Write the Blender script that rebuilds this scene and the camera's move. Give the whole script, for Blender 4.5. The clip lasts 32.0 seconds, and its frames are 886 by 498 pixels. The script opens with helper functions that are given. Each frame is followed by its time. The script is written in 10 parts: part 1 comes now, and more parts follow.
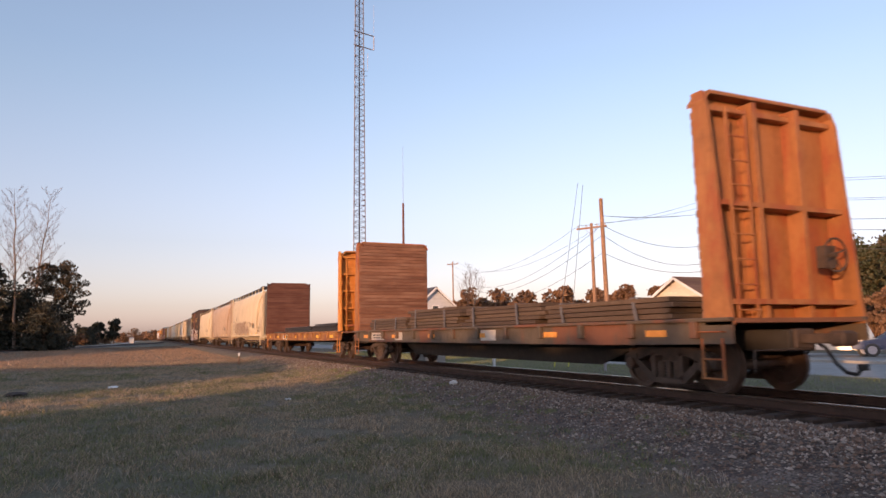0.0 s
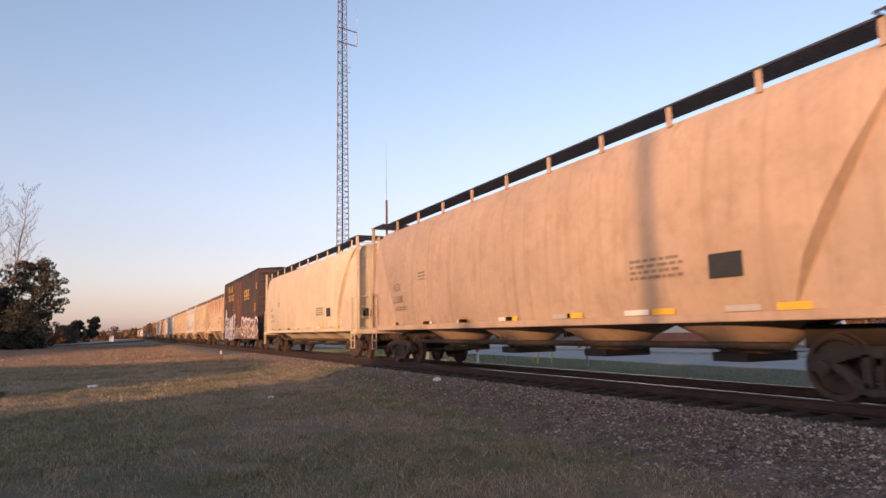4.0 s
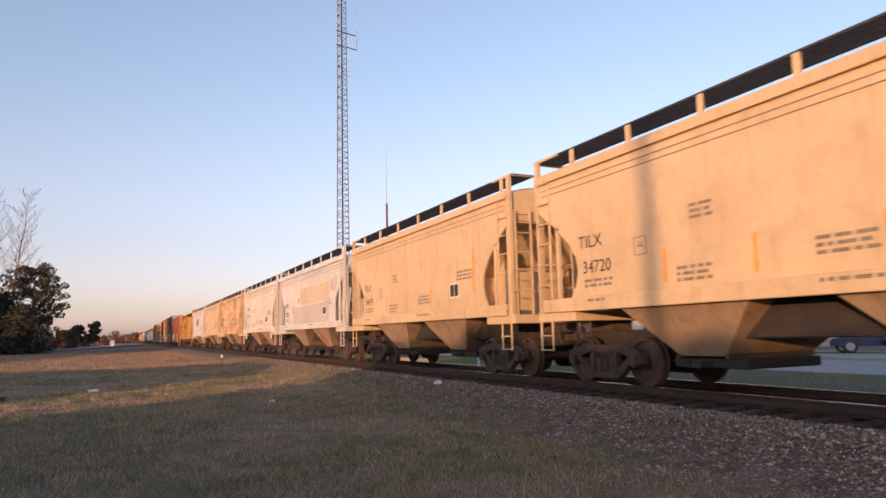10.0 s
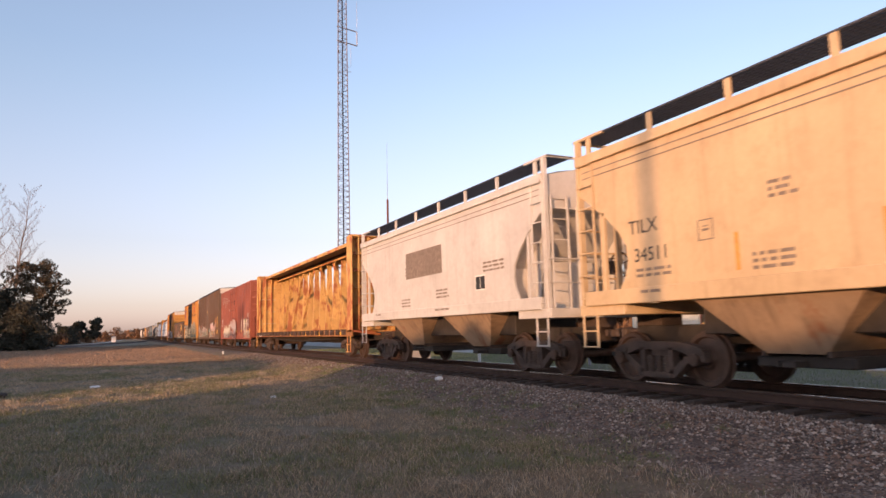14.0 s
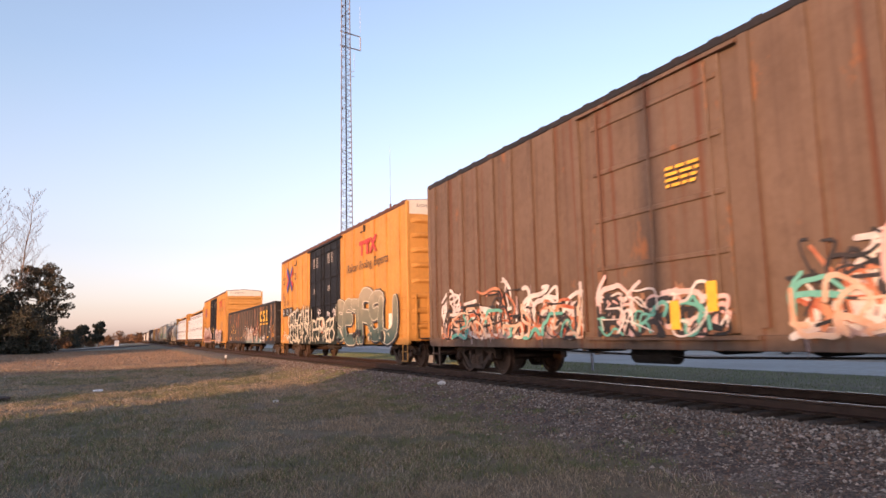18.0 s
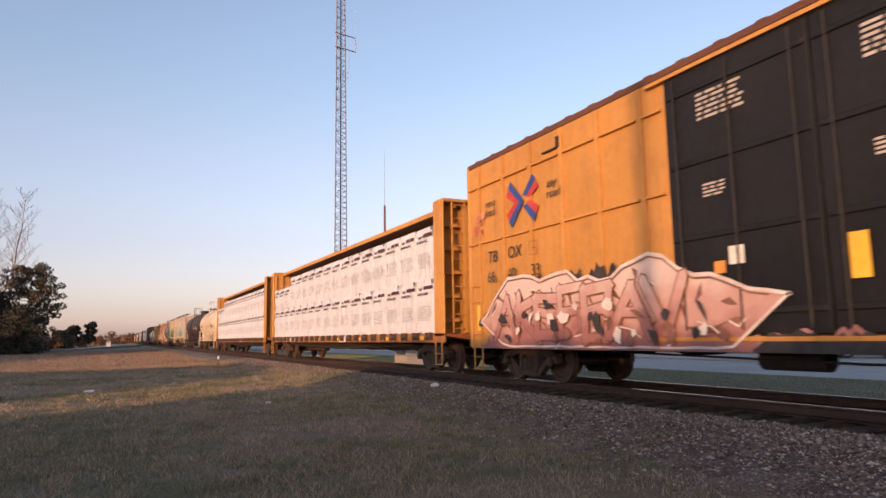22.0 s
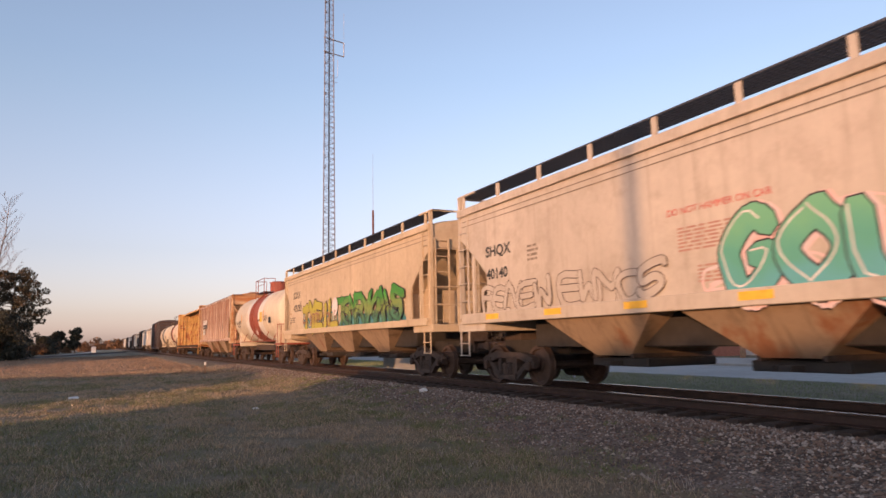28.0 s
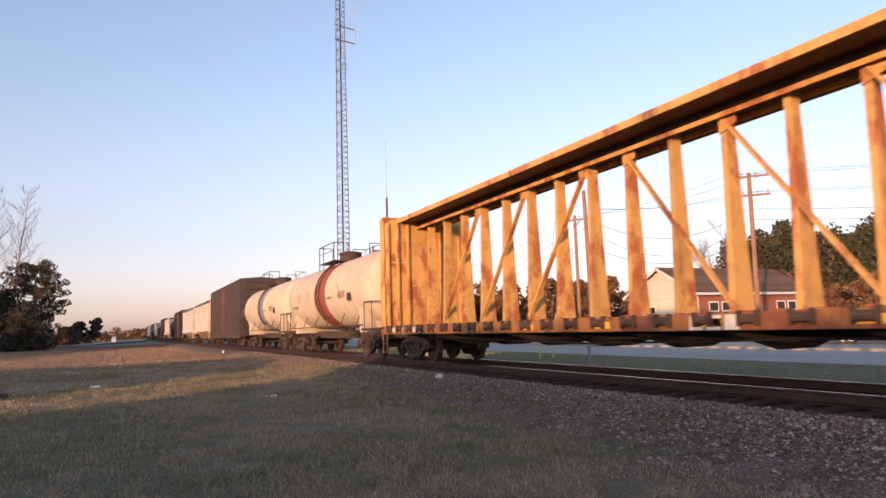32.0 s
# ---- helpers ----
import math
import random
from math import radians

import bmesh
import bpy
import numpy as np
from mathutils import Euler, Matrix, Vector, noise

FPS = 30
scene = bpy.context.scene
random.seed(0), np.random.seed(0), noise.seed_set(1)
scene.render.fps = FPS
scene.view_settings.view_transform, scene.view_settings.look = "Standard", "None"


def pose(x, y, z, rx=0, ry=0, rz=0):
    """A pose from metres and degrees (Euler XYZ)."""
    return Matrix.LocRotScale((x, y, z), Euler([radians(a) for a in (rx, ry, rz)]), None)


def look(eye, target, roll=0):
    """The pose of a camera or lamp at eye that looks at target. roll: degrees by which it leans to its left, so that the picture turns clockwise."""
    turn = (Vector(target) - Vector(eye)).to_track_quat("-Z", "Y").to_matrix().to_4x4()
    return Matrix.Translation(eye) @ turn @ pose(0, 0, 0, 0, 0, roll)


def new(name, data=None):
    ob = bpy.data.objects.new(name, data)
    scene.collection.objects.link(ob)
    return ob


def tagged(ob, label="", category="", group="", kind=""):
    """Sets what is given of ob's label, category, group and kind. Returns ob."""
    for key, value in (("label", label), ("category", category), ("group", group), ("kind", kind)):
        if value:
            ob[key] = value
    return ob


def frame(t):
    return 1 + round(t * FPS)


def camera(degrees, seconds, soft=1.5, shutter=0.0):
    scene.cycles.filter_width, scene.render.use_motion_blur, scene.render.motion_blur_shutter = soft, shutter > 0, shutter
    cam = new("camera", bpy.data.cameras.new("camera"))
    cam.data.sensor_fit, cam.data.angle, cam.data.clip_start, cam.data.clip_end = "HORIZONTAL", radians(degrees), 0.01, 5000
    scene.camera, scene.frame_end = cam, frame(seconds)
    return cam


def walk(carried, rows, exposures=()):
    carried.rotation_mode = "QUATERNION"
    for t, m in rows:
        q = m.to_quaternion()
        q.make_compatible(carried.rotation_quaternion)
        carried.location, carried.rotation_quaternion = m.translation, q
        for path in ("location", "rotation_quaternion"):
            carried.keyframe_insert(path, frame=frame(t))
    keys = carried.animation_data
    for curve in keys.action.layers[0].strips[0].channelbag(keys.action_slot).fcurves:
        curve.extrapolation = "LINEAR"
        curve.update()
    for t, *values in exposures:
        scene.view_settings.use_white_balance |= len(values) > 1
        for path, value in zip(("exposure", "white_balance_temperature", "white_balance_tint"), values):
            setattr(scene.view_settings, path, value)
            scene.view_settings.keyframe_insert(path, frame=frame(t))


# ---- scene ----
# World: metres, z = 0 at the top of the rails, y runs along the track, x across it towards the train.
EYE = (0.0, 0.0, 1.03)
TRACK = 9.4        # centre line of the main track
SPEED = 16.5       # metres a second, towards -y
GROUND = -0.55


def aim(yaw, pitch, roll):
    return pose(*EYE) @ pose(0, 0, 0, 0, 0, yaw) @ pose(0, 0, 0, 90 + pitch) @ pose(0, 0, 0, 0, 0, roll)


SWAY = [  # seconds, yaw, pitch, roll of a camera held in the hand
    (0, -24.28, 7.29, -0.88), (0.5, -24.13, 7.36, -0.87), (1, -23.98, 7.36, -0.93), (1.5, -23.99, 7.49, -0.86),
    (2, -23.99, 7.49, -0.86), (2.5, -24.16, 7.57, -0.88), (3, -25.01, 7.19, -0.96), (3.5, -25.51, 7.13, -1.04),
    (5.5, -25.91, 6.54, -1.07), (6, -26.01, 7.23, -1.19), (6.5, -25.97, 7.33, -1.07), (7, -25.66, 7.09, -1.18),
    (7.5, -25.84, 6.96, -1.40), (8, -26.38, 6.99, -1.18), (8.5, -25.70, 7.01, -1.39), (9, -25.79, 7.10, -1.14),
    (9.5, -25.45, 7.06, -1.24), (10, -25.68, 7.27, -1.35), (10.5, -25.99, 7.16, -1.19), (11, -26.25, 7.18, -1.24),
    (11.5, -26.19, 7.03, -1.30), (12, -26.31, 6.96, -1.31), (12.5, -26.05, 7.05, -1.42), (13, -25.80, 7.06, -1.29),
    (13.5, -25.69, 6.88, -1.37), (15.5, -25.34, 7.41, -1.29), (16, -25.63, 7.53, -1.22), (16.5, -25.68, 7.61, -1.19),
    (17, -25.49, 7.58, -0.95), (17.5, -25.53, 7.50, -1.09), (18, -25.36, 7.32, -1.27), (18.5, -25.58, 7.43, -1.18),
    (19, -25.68, 7.45, -1.05), (19.5, -25.72, 7.67, -0.82), (20, -25.55, 7.51, -1.04), (20.5, -25.91, 7.48, -1.27),
    (21, -25.83, 7.46, -1.09), (21.5, -25.88, 7.41, -0.91), (22, -25.89, 7.48, -1.00), (22.5, -26.12, 7.60, -1.19),
    (23, -26.26, 7.46, -1.19), (23.5, -26.32, 7.33, -1.20), (24, -26.34, 7.17, -1.20), (24.5, -26.52, 7.44, -1.35),
    (25, -26.62, 7.41, -1.24), (25.5, -26.80, 7.54, -1.24), (27.5, -26.73, 7.82, -1.26), (28, -26.90, 7.88, -1.16),
    (28.5, -26.61, 7.67, -1.24), (29, -27.06, 7.38, -1.22), (29.5, -26.73, 7.06, -1.23), (30, -26.67, 7.01, -1.04),
    (30.5, -26.45, 7.11, -1.22), (31, -26.33, 7.25, -1.41), (31.5, -26.15, 7.19, -1.49), (32, -25.64, 6.74, -1.78),
]
LIGHT_METER = [  # seconds, stops, white balance: the camera opens up for dark cars and closes for pale ones
    (0, 1.37, 6480, 23), (2, 1.29, 6480, 23), (3.5, 1.31, 6480, 23), (5.6, 1.73, 6480, 23), (6.2, 1.73, 6480, 23), (7, 1.43, 6480, 23), (8, 1.41, 6480, 23),
    (10, 1.39, 6480, 23), (13, 1.47, 6480, 23), (15.6, 1.61, 6480, 23), (17, 1.75, 6480, 23), (18, 1.69, 6480, 23), (19, 1.49, 6480, 23), (20.2, 1.45, 6480, 23),
    (21, 1.63, 6480, 23), (22, 1.35, 6480, 23), (24, 1.01, 6480, 23), (25.5, 1.09, 6480, 23), (27.5, 1.30, 6480, 23), (29, 1.35, 6480, 23), (30, 1.53, 6480, 23), (31, 1.61, 6480, 23),
    (32, 1.51, 6480, 23)]
cam = camera(67.4, 32.0, soft=1.5, shutter=0.12)
walk(cam, [(t, aim(*a)) for t, *a in SWAY], exposures=LIGHT_METER)

# ---- light ----
SUN_AZ = 54.0      # the light travels this far from +y towards +x
SUN_EL = 5.0
world = bpy.data.worlds.new("dusk_sky")
scene.world = world
world.use_nodes = True
wn = world.node_tree
sky = wn.nodes.new("ShaderNodeTexSky")
sky.sky_type = 'NISHITA'
sky.sun_disc = False
sky.sun_elevation = radians(SUN_EL)
sky.sun_rotation = radians(180 + SUN_AZ)
sky.air_density, sky.dust_density, sky.ozone_density = 1.0, 0.9, 2.0
bg = wn.nodes["Background"]
bg.inputs["Strength"].default_value = 0.15
soft = wn.nodes.new("ShaderNodeHueSaturation")
wn.links.new(sky.outputs[0], soft.inputs["Color"])
# the low sky is a little rosier than clean air would make it
way = wn.nodes.new("ShaderNodeTexCoord")
axes = wn.nodes.new("ShaderNodeSeparateXYZ")
wn.links.new(way.outputs["Generated"], axes.inputs[0])
low = wn.nodes.new("ShaderNodeMapRange")
low.inputs[1].default_value, low.inputs[2].default_value = 0.02, 0.34
low.inputs[3].default_value, low.inputs[4].default_value = 1.0, 0.0
wn.links.new(axes.outputs[2], low.inputs[0])
rosy = wn.nodes.new("ShaderNodeMix")
rosy.data_type, rosy.blend_type = 'RGBA', 'MULTIPLY'
rosy.inputs[7].default_value = (1.05, 0.93, 1.03, 1)
wn.links.new(low.outputs[0], rosy.inputs[0])
# haze near the ground takes colour out of the sky
haze = wn.nodes.new("ShaderNodeMapRange")
haze.inputs[1].default_value, haze.inputs[2].default_value = 0.0, 0.38
haze.inputs[3].default_value, haze.inputs[4].default_value = 0.50, 0.80
wn.links.new(axes.outputs[2], haze.inputs[0])
wn.links.new(haze.outputs[0], soft.inputs["Saturation"])
dim = wn.nodes.new("ShaderNodeMapRange")
dim.inputs[1].default_value, dim.inputs[2].default_value = 0.0, 0.40
dim.inputs[3].default_value, dim.inputs[4].default_value = 0.85, 1.05
wn.links.new(axes.outputs[2], dim.inputs[0])
wn.links.new(dim.outputs[0], soft.inputs["Value"])
wn.links.new(soft.outputs[0], rosy.inputs[6])
wn.links.new(rosy.outputs[2], bg.inputs["Color"])
sun = new("sun", bpy.data.lights.new("sun", 'SUN'))
sun.data.energy = 1.75
sun.data.angle = radians(0.9)
sun.data.color = (1.0, 0.57, 0.265)
az, el = radians(SUN_AZ), radians(SUN_EL)
sun.matrix_world = look((0, 0, 30), Vector((0, 0, 30)) + Vector((math.sin(az) * math.cos(el), math.cos(az) * math.cos(el), -math.sin(el))))

# ---- tools ----
MESHES = {}


def thing(name, m, label, category, group="", kind=""):
    ob = new(name)
    ob.empty_display_size = 0.3
    ob.matrix_basis = m
    return tagged(ob, label, category, group, kind)


def finish(name, bm, smooth=None):
    """A mesh from a bmesh; smooth: the angle under which edges are shaded round."""
    me = bpy.data.meshes.new(name)
    bm.normal_update()
    if smooth is not None:
        for f in bm.faces:
            f.smooth = True
        lim = radians(smooth)
        for e in bm.edges:
            if len(e.link_faces) != 2 or e.calc_face_angle(9) > lim:
                e.smooth = False
    bm.to_mesh(me)
    bm.free()
    me.materials.append(None)
    return me


def shaped(key, make, smooth=None):
    """The mesh of that key, made once and shared by all alike pieces."""
    if key not in MESHES:
        bm = bmesh.new()
        make(bm)
        MESHES[key] = finish(key.split("/")[0], bm, smooth)
    return MESHES[key]


def put(name, me, material, parent=None, label="", m=None, kind=""):
    ob = new(name, me)
    if not me.materials:
        me.materials.append(None)
    ob.material_slots[0].link = 'OBJECT'
    ob.material_slots[0].material = material
    ob.parent = parent
    if m is not None:
        ob.matrix_basis = m
    return tagged(ob, label, "", "", kind)


def part(name, bm, material, parent, label="", smooth=None, kind="", m=None):
    return put(name, finish(name, bm, smooth), material, parent, label, m, kind)


def box(bm, x0, x1, y0, y1, z0, z1, bevel=0.0):
    r = bmesh.ops.create_cube(bm, size=1.0)
    for v in r["verts"]:
        v.co = Vector(((x0 + x1) / 2 + v.co.x * (x1 - x0), (y0 + y1) / 2 + v.co.y * (y1 - y0), (z0 + z1) / 2 + v.co.z * (z1 - z0)))
    if bevel:
        es = list({e for v in r["verts"] for e in v.link_edges})
        bmesh.ops.bevel(bm, geom=es, offset=bevel, segments=1, affect='EDGES')


def rod(bm, a, b, r, n=8, r2=None, caps=True):
    """A round bar from a to b."""
    a, b = Vector(a), Vector(b)
    q = (b - a).to_track_quat('Z', 'Y').to_matrix()
    r2 = r if r2 is None else r2
    lo = [bm.verts.new(a + q @ Vector((r * math.cos(k * 2 * math.pi / n), r * math.sin(k * 2 * math.pi / n), 0))) for k in range(n)]
    hi = [bm.verts.new(b + q @ Vector((r2 * math.cos(k * 2 * math.pi / n), r2 * math.sin(k * 2 * math.pi / n), 0))) for k in range(n)]
    for k in range(n):
        bm.faces.new((lo[k], lo[(k + 1) % n], hi[(k + 1) % n], hi[k]))
    if caps:
        bm.faces.new(lo[::-1])
        bm.faces.new(hi)


def beam(bm, a, b, w, d, up=(0, 0, 1)):
    """A square bar from a to b, w wide and d deep."""
    a, b, up = Vector(a), Vector(b), Vector(up)
    ax = (b - a).normalized()
    s = ax.cross(up)
    if s.length < 1e-4:
        s = ax.cross(Vector((0, 1, 0)))
    s.normalize()
    u = s.cross(ax)
    c = [(-w / 2, -d / 2), (w / 2, -d / 2), (w / 2, d / 2), (-w / 2, d / 2)]
    lo = [bm.verts.new(a + s * i + u * j) for i, j in c]
    hi = [bm.verts.new(b + s * i + u * j) for i, j in c]
    for k in range(4):
        bm.faces.new((lo[k], lo[(k + 1) % 4], hi[(k + 1) % 4], hi[k]))
    bm.faces.new(lo[::-1])
    bm.faces.new(hi)


def loft(bm, rings, closed=True, caps=True):
    """Skin over rings of equally many points."""
    vs = [[bm.verts.new(p) for p in ring] for ring in rings]
    n = len(vs[0])
    for a, b in zip(vs, vs[1:]):
        for k in range(n if closed else n - 1):
            bm.faces.new((a[k], a[(k + 1) % n], b[(k + 1) % n], b[k]))
    if caps and closed:
        bm.faces.new(vs[0][::-1])
        bm.faces.new(vs[-1])
    return vs


def slab(bm, pts, off):
    """A plate: the polygon pts, thickened by the vector off."""
    off = Vector(off)
    a = [bm.verts.new(p) for p in pts]
    b = [bm.verts.new(Vector(p) + off) for p in pts]
    n = len(a)
    bm.faces.new(a)
    bm.faces.new(b[::-1])
    for k in range(n):
        bm.faces.new((a[k], b[k], b[(k + 1) % n], a[(k + 1) % n]))


# ---- materials ----
def graph(name):
    m = bpy.data.materials.new(name)
    m.use_nodes = True
    t = m.node_tree
    return m, t, t.nodes["Principled BSDF"]


def nd(t, kind, **values):
    n = t.nodes.new(kind)
    for k, v in values.items():
        n.inputs[k.replace("_", " ")].default_value = v
    return n


def ramp(t, source, lo, hi, a=0.0, b=1.0):
    n = t.nodes.new("ShaderNodeMapRange")
    n.inputs[1].default_value, n.inputs[2].default_value = lo, hi
    n.inputs[3].default_value, n.inputs[4].default_value = a, b
    t.links.new(source, n.inputs[0])
    return n.outputs[0]


def blend(t, fac, a, b, mode='MIX'):
    n = t.nodes.new("ShaderNodeMix")
    n.data_type, n.blend_type = 'RGBA', mode
    for i, v in ((0, fac), (6, a), (7, b)):
        if hasattr(v, "links"):
            t.links.new(v, n.inputs[i])
        elif i == 0:
            n.inputs[0].default_value = v
        else:
            n.inputs[i].default_value = (*v, 1)
    return n.outputs[2]


def coords(t, scale=(1, 1, 1), spread=37.0):
    """Object space, shifted by chance from object to object."""
    c = t.nodes.new("ShaderNodeTexCoord")
    o = t.nodes.new("ShaderNodeObjectInfo")
    k = t.nodes.new("ShaderNodeMath")
    k.operation = 'MULTIPLY'
    k.inputs[1].default_value = spread
    t.links.new(o.outputs["Random"], k.inputs[0])
    m = t.nodes.new("ShaderNodeVectorMath")
    m.operation = 'ADD'
    t.links.new(c.outputs["Object"], m.inputs[0])
    t.links.new(k.outputs[0], m.inputs[1])
    s = t.nodes.new("ShaderNodeVectorMath")
    s.operation = 'MULTIPLY'
    s.inputs[1].default_value = scale
    t.links.new(m.outputs[0], s.inputs[0])
    return s.outputs[0]


def noise_of(t, at, scale, detail=4.0, rough=0.55):
    n = t.nodes.new("ShaderNodeTexNoise")
    n.inputs["Scale"].default_value, n.inputs["Detail"].default_value, n.inputs["Roughness"].default_value = scale, detail, rough
    t.links.new(at, n.inputs["Vector"])
    return n.outputs["Fac"]


def relief(t, shader, height, strength=0.3, distance=0.02):
    b = t.nodes.new("ShaderNodeBump")
    b.inputs["Strength"].default_value, b.inputs["Distance"].default_value = strength, distance
    t.links.new(height, b.inputs["Height"])
    t.links.new(b.outputs[0], shader.inputs["Normal"])


def paint(name, base, dirt=(0.10, 0.07, 0.05), stain=0.35, streak=0.3, rust=0.0, rust_col=(0.22, 0.075, 0.025), rough=0.55, metal=0.0, fade=0.2, rust_scale=0.7):
    """Weathered paint on steel: faded patches, run-down streaks, grime and spots of rust."""
    m, t, s = graph(name)
    at = coords(t)
    down = coords(t, (1.0, 3.2, 0.16))
    big, fine = noise_of(t, at, 0.55, 3), noise_of(t, at, 9.0, 5)
    runs = noise_of(t, down, 1.6, 5, 0.6)
    pale = tuple(min(1, c * (1 + fade) + 0.03 * fade) for c in base)
    col = blend(t, ramp(t, big, 0.35, 0.7), base, pale)
    col = blend(t, ramp(t, runs, 0.52, 0.78, 0.0, streak), col, dirt)
    col = blend(t, ramp(t, noise_of(t, at, 2.3, 6, 0.65), 0.5, 0.75, 0.0, stain), col, dirt)
    if rust > 0:
        spots = noise_of(t, coords(t, (1, 1, 0.55)), rust_scale, 7, 0.62)
        mask = ramp(t, spots, 0.66 - 0.32 * rust, 0.72 - 0.26 * rust)
        col = blend(t, mask, col, blend(t, fine, rust_col, tuple(c * 2.1 for c in rust_col)))
    col = blend(t, ramp(t, fine, 0.3, 0.8, 0.0, 0.18), col, tuple(c * 0.55 for c in base))
    t.links.new(col, s.inputs["Base Color"])
    t.links.new(ramp(t, fine, 0.2, 0.8, rough - 0.08, rough + 0.18), s.inputs["Roughness"])
    s.inputs["Metallic"].default_value = metal
    s.inputs["Specular IOR Level"].default_value = 0.28
    relief(t, s, noise_of(t, at, 2.0, 6), 0.16, 0.03)
    return m


def plain(name, base, rough=0.6, metal=0.0, vary=0.25, scale=6.0, bump=0.15):
    m, t, s = graph(name)
    at = coords(t)
    n = noise_of(t, at, scale, 6, 0.6)
    col = blend(t, ramp(t, n, 0.3, 0.7), tuple(c * (1 - vary) for c in base), tuple(min(1, c * (1 + vary)) for c in base))
    col = blend(t, ramp(t, noise_of(t, at, scale * 0.13, 3), 0.4, 0.7, 0, 0.4), col, tuple(c * 0.7 for c in base))
    t.links.new(col, s.inputs["Base Color"])
    s.inputs["Roughness"].default_value, s.inputs["Metallic"].default_value = rough, metal
    relief(t, s, n, bump, 0.02)
    return m


def hued(name, a, b, rough=0.7, scale=0.0):
    """Colour by chance from piece to piece between a and b."""
    m, t, s = graph(name)
    o = t.nodes.new("ShaderNodeNewGeometry" if scale == 0 else "ShaderNodeObjectInfo")
    r = o.outputs["Random Per Island"] if scale == 0 else o.outputs["Random"]
    n = noise_of(t, coords(t), 14.0, 4)
    col = blend(t, r, a, b)
    col = blend(t, ramp(t, n, 0.35, 0.75, 0.0, 0.45), col, tuple(c * 0.5 for c in a))
    t.links.new(col, s.inputs["Base Color"])
    s.inputs["Roughness"].default_value = rough
    return m


def math_of(t, op, a, b):
    n = t.nodes.new("ShaderNodeMath")
    n.operation = op
    for i, v in ((0, a), (1, b)):
        if hasattr(v, "links"):
            t.links.new(v, n.inputs[i])
        else:
            n.inputs[i].default_value = v
    return n.outputs[0]


def own_space(t, scale=(1, 1, 1)):
    """Object space as it is, scaled, and its three axes."""
    c = t.nodes.new("ShaderNodeTexCoord")
    k = t.nodes.new("ShaderNodeVectorMath")
    k.operation = 'MULTIPLY'
    k.inputs[1].default_value = scale
    t.links.new(c.outputs["Object"], k.inputs[0])
    x = t.nodes.new("ShaderNodeSeparateXYZ")
    t.links.new(c.outputs["Object"], x.inputs[0])
    return k.outputs[0], x.outputs


def over_paint(m, mask, colour):
    """Lay a second colour over a finished paint where the mask says; mask takes the node tree."""
    t = m.node_tree
    s = t.nodes["Principled BSDF"]
    src = s.inputs["Base Color"].links[0].from_socket
    t.links.new(blend(t, mask(t), src, colour), s.inputs["Base Color"])
    return m


def hanging_runs(z_top, long, much):
    """Narrow runs of rust that hang from an edge, each of its own length."""
    def mask(t):
        fine, _ = own_space(t, (0.0, 6.5, 0.12))
        broad, axes = own_space(t, (0.0, 0.55, 0.0))
        n = noise_of(t, fine, 1.0, 3, 0.6)
        reach = math_of(t, 'MULTIPLY', noise_of(t, fine, 0.45, 2), long * 1.5)
        low = math_of(t, 'SUBTRACT', z_top, reach)
        hang = ramp(t, math_of(t, 'SUBTRACT', axes[2], low), 0.0, 0.35)
        where = ramp(t, noise_of(t, broad, 1.0, 1), 0.40, 0.52)
        return math_of(t, 'MULTIPLY', math_of(t, 'MULTIPLY', ramp(t, n, 0.44, 0.62, 0, much), hang), where)
    return mask


def rust_bloom(much):
    """Broad bands of rust, smeared lengthwise and broken into columns."""
    def mask(t):
        bands, axes = own_space(t, (0.3, 0.55, 2.6))
        cols, _ = own_space(t, (0.0, 1.0, 0.10))
        small, _ = own_space(t, (1, 1.2, 5.0))
        a = math_of(t, 'ADD', noise_of(t, bands, 1.0, 2.5, 0.45), math_of(t, 'MULTIPLY', noise_of(t, cols, 1.25, 2), 0.9))
        a = math_of(t, 'ADD', a, math_of(t, 'MULTIPLY', noise_of(t, small, 2.0, 4), 0.18))
        return ramp(t, a, 0.90, 1.30, 0, much)
    return mask


def pale_runs(much):
    """Upright pale streaks where the old paint has weathered away."""
    def mask(t):
        fine, axes = own_space(t, (0.0, 2.6, 0.10))
        return ramp(t, noise_of(t, fine, 1.0, 5, 0.65), 0.46, 0.60, 0, much)
    return mask


def upright_rust(much):
    """Dark rust lines that run down a side at the seams."""
    def mask(t):
        fine, axes = own_space(t, (0.0, 4.0, 0.06))
        return ramp(t, noise_of(t, fine, 1.0, 3, 0.5), 0.56, 0.66, 0, much)
    return mask

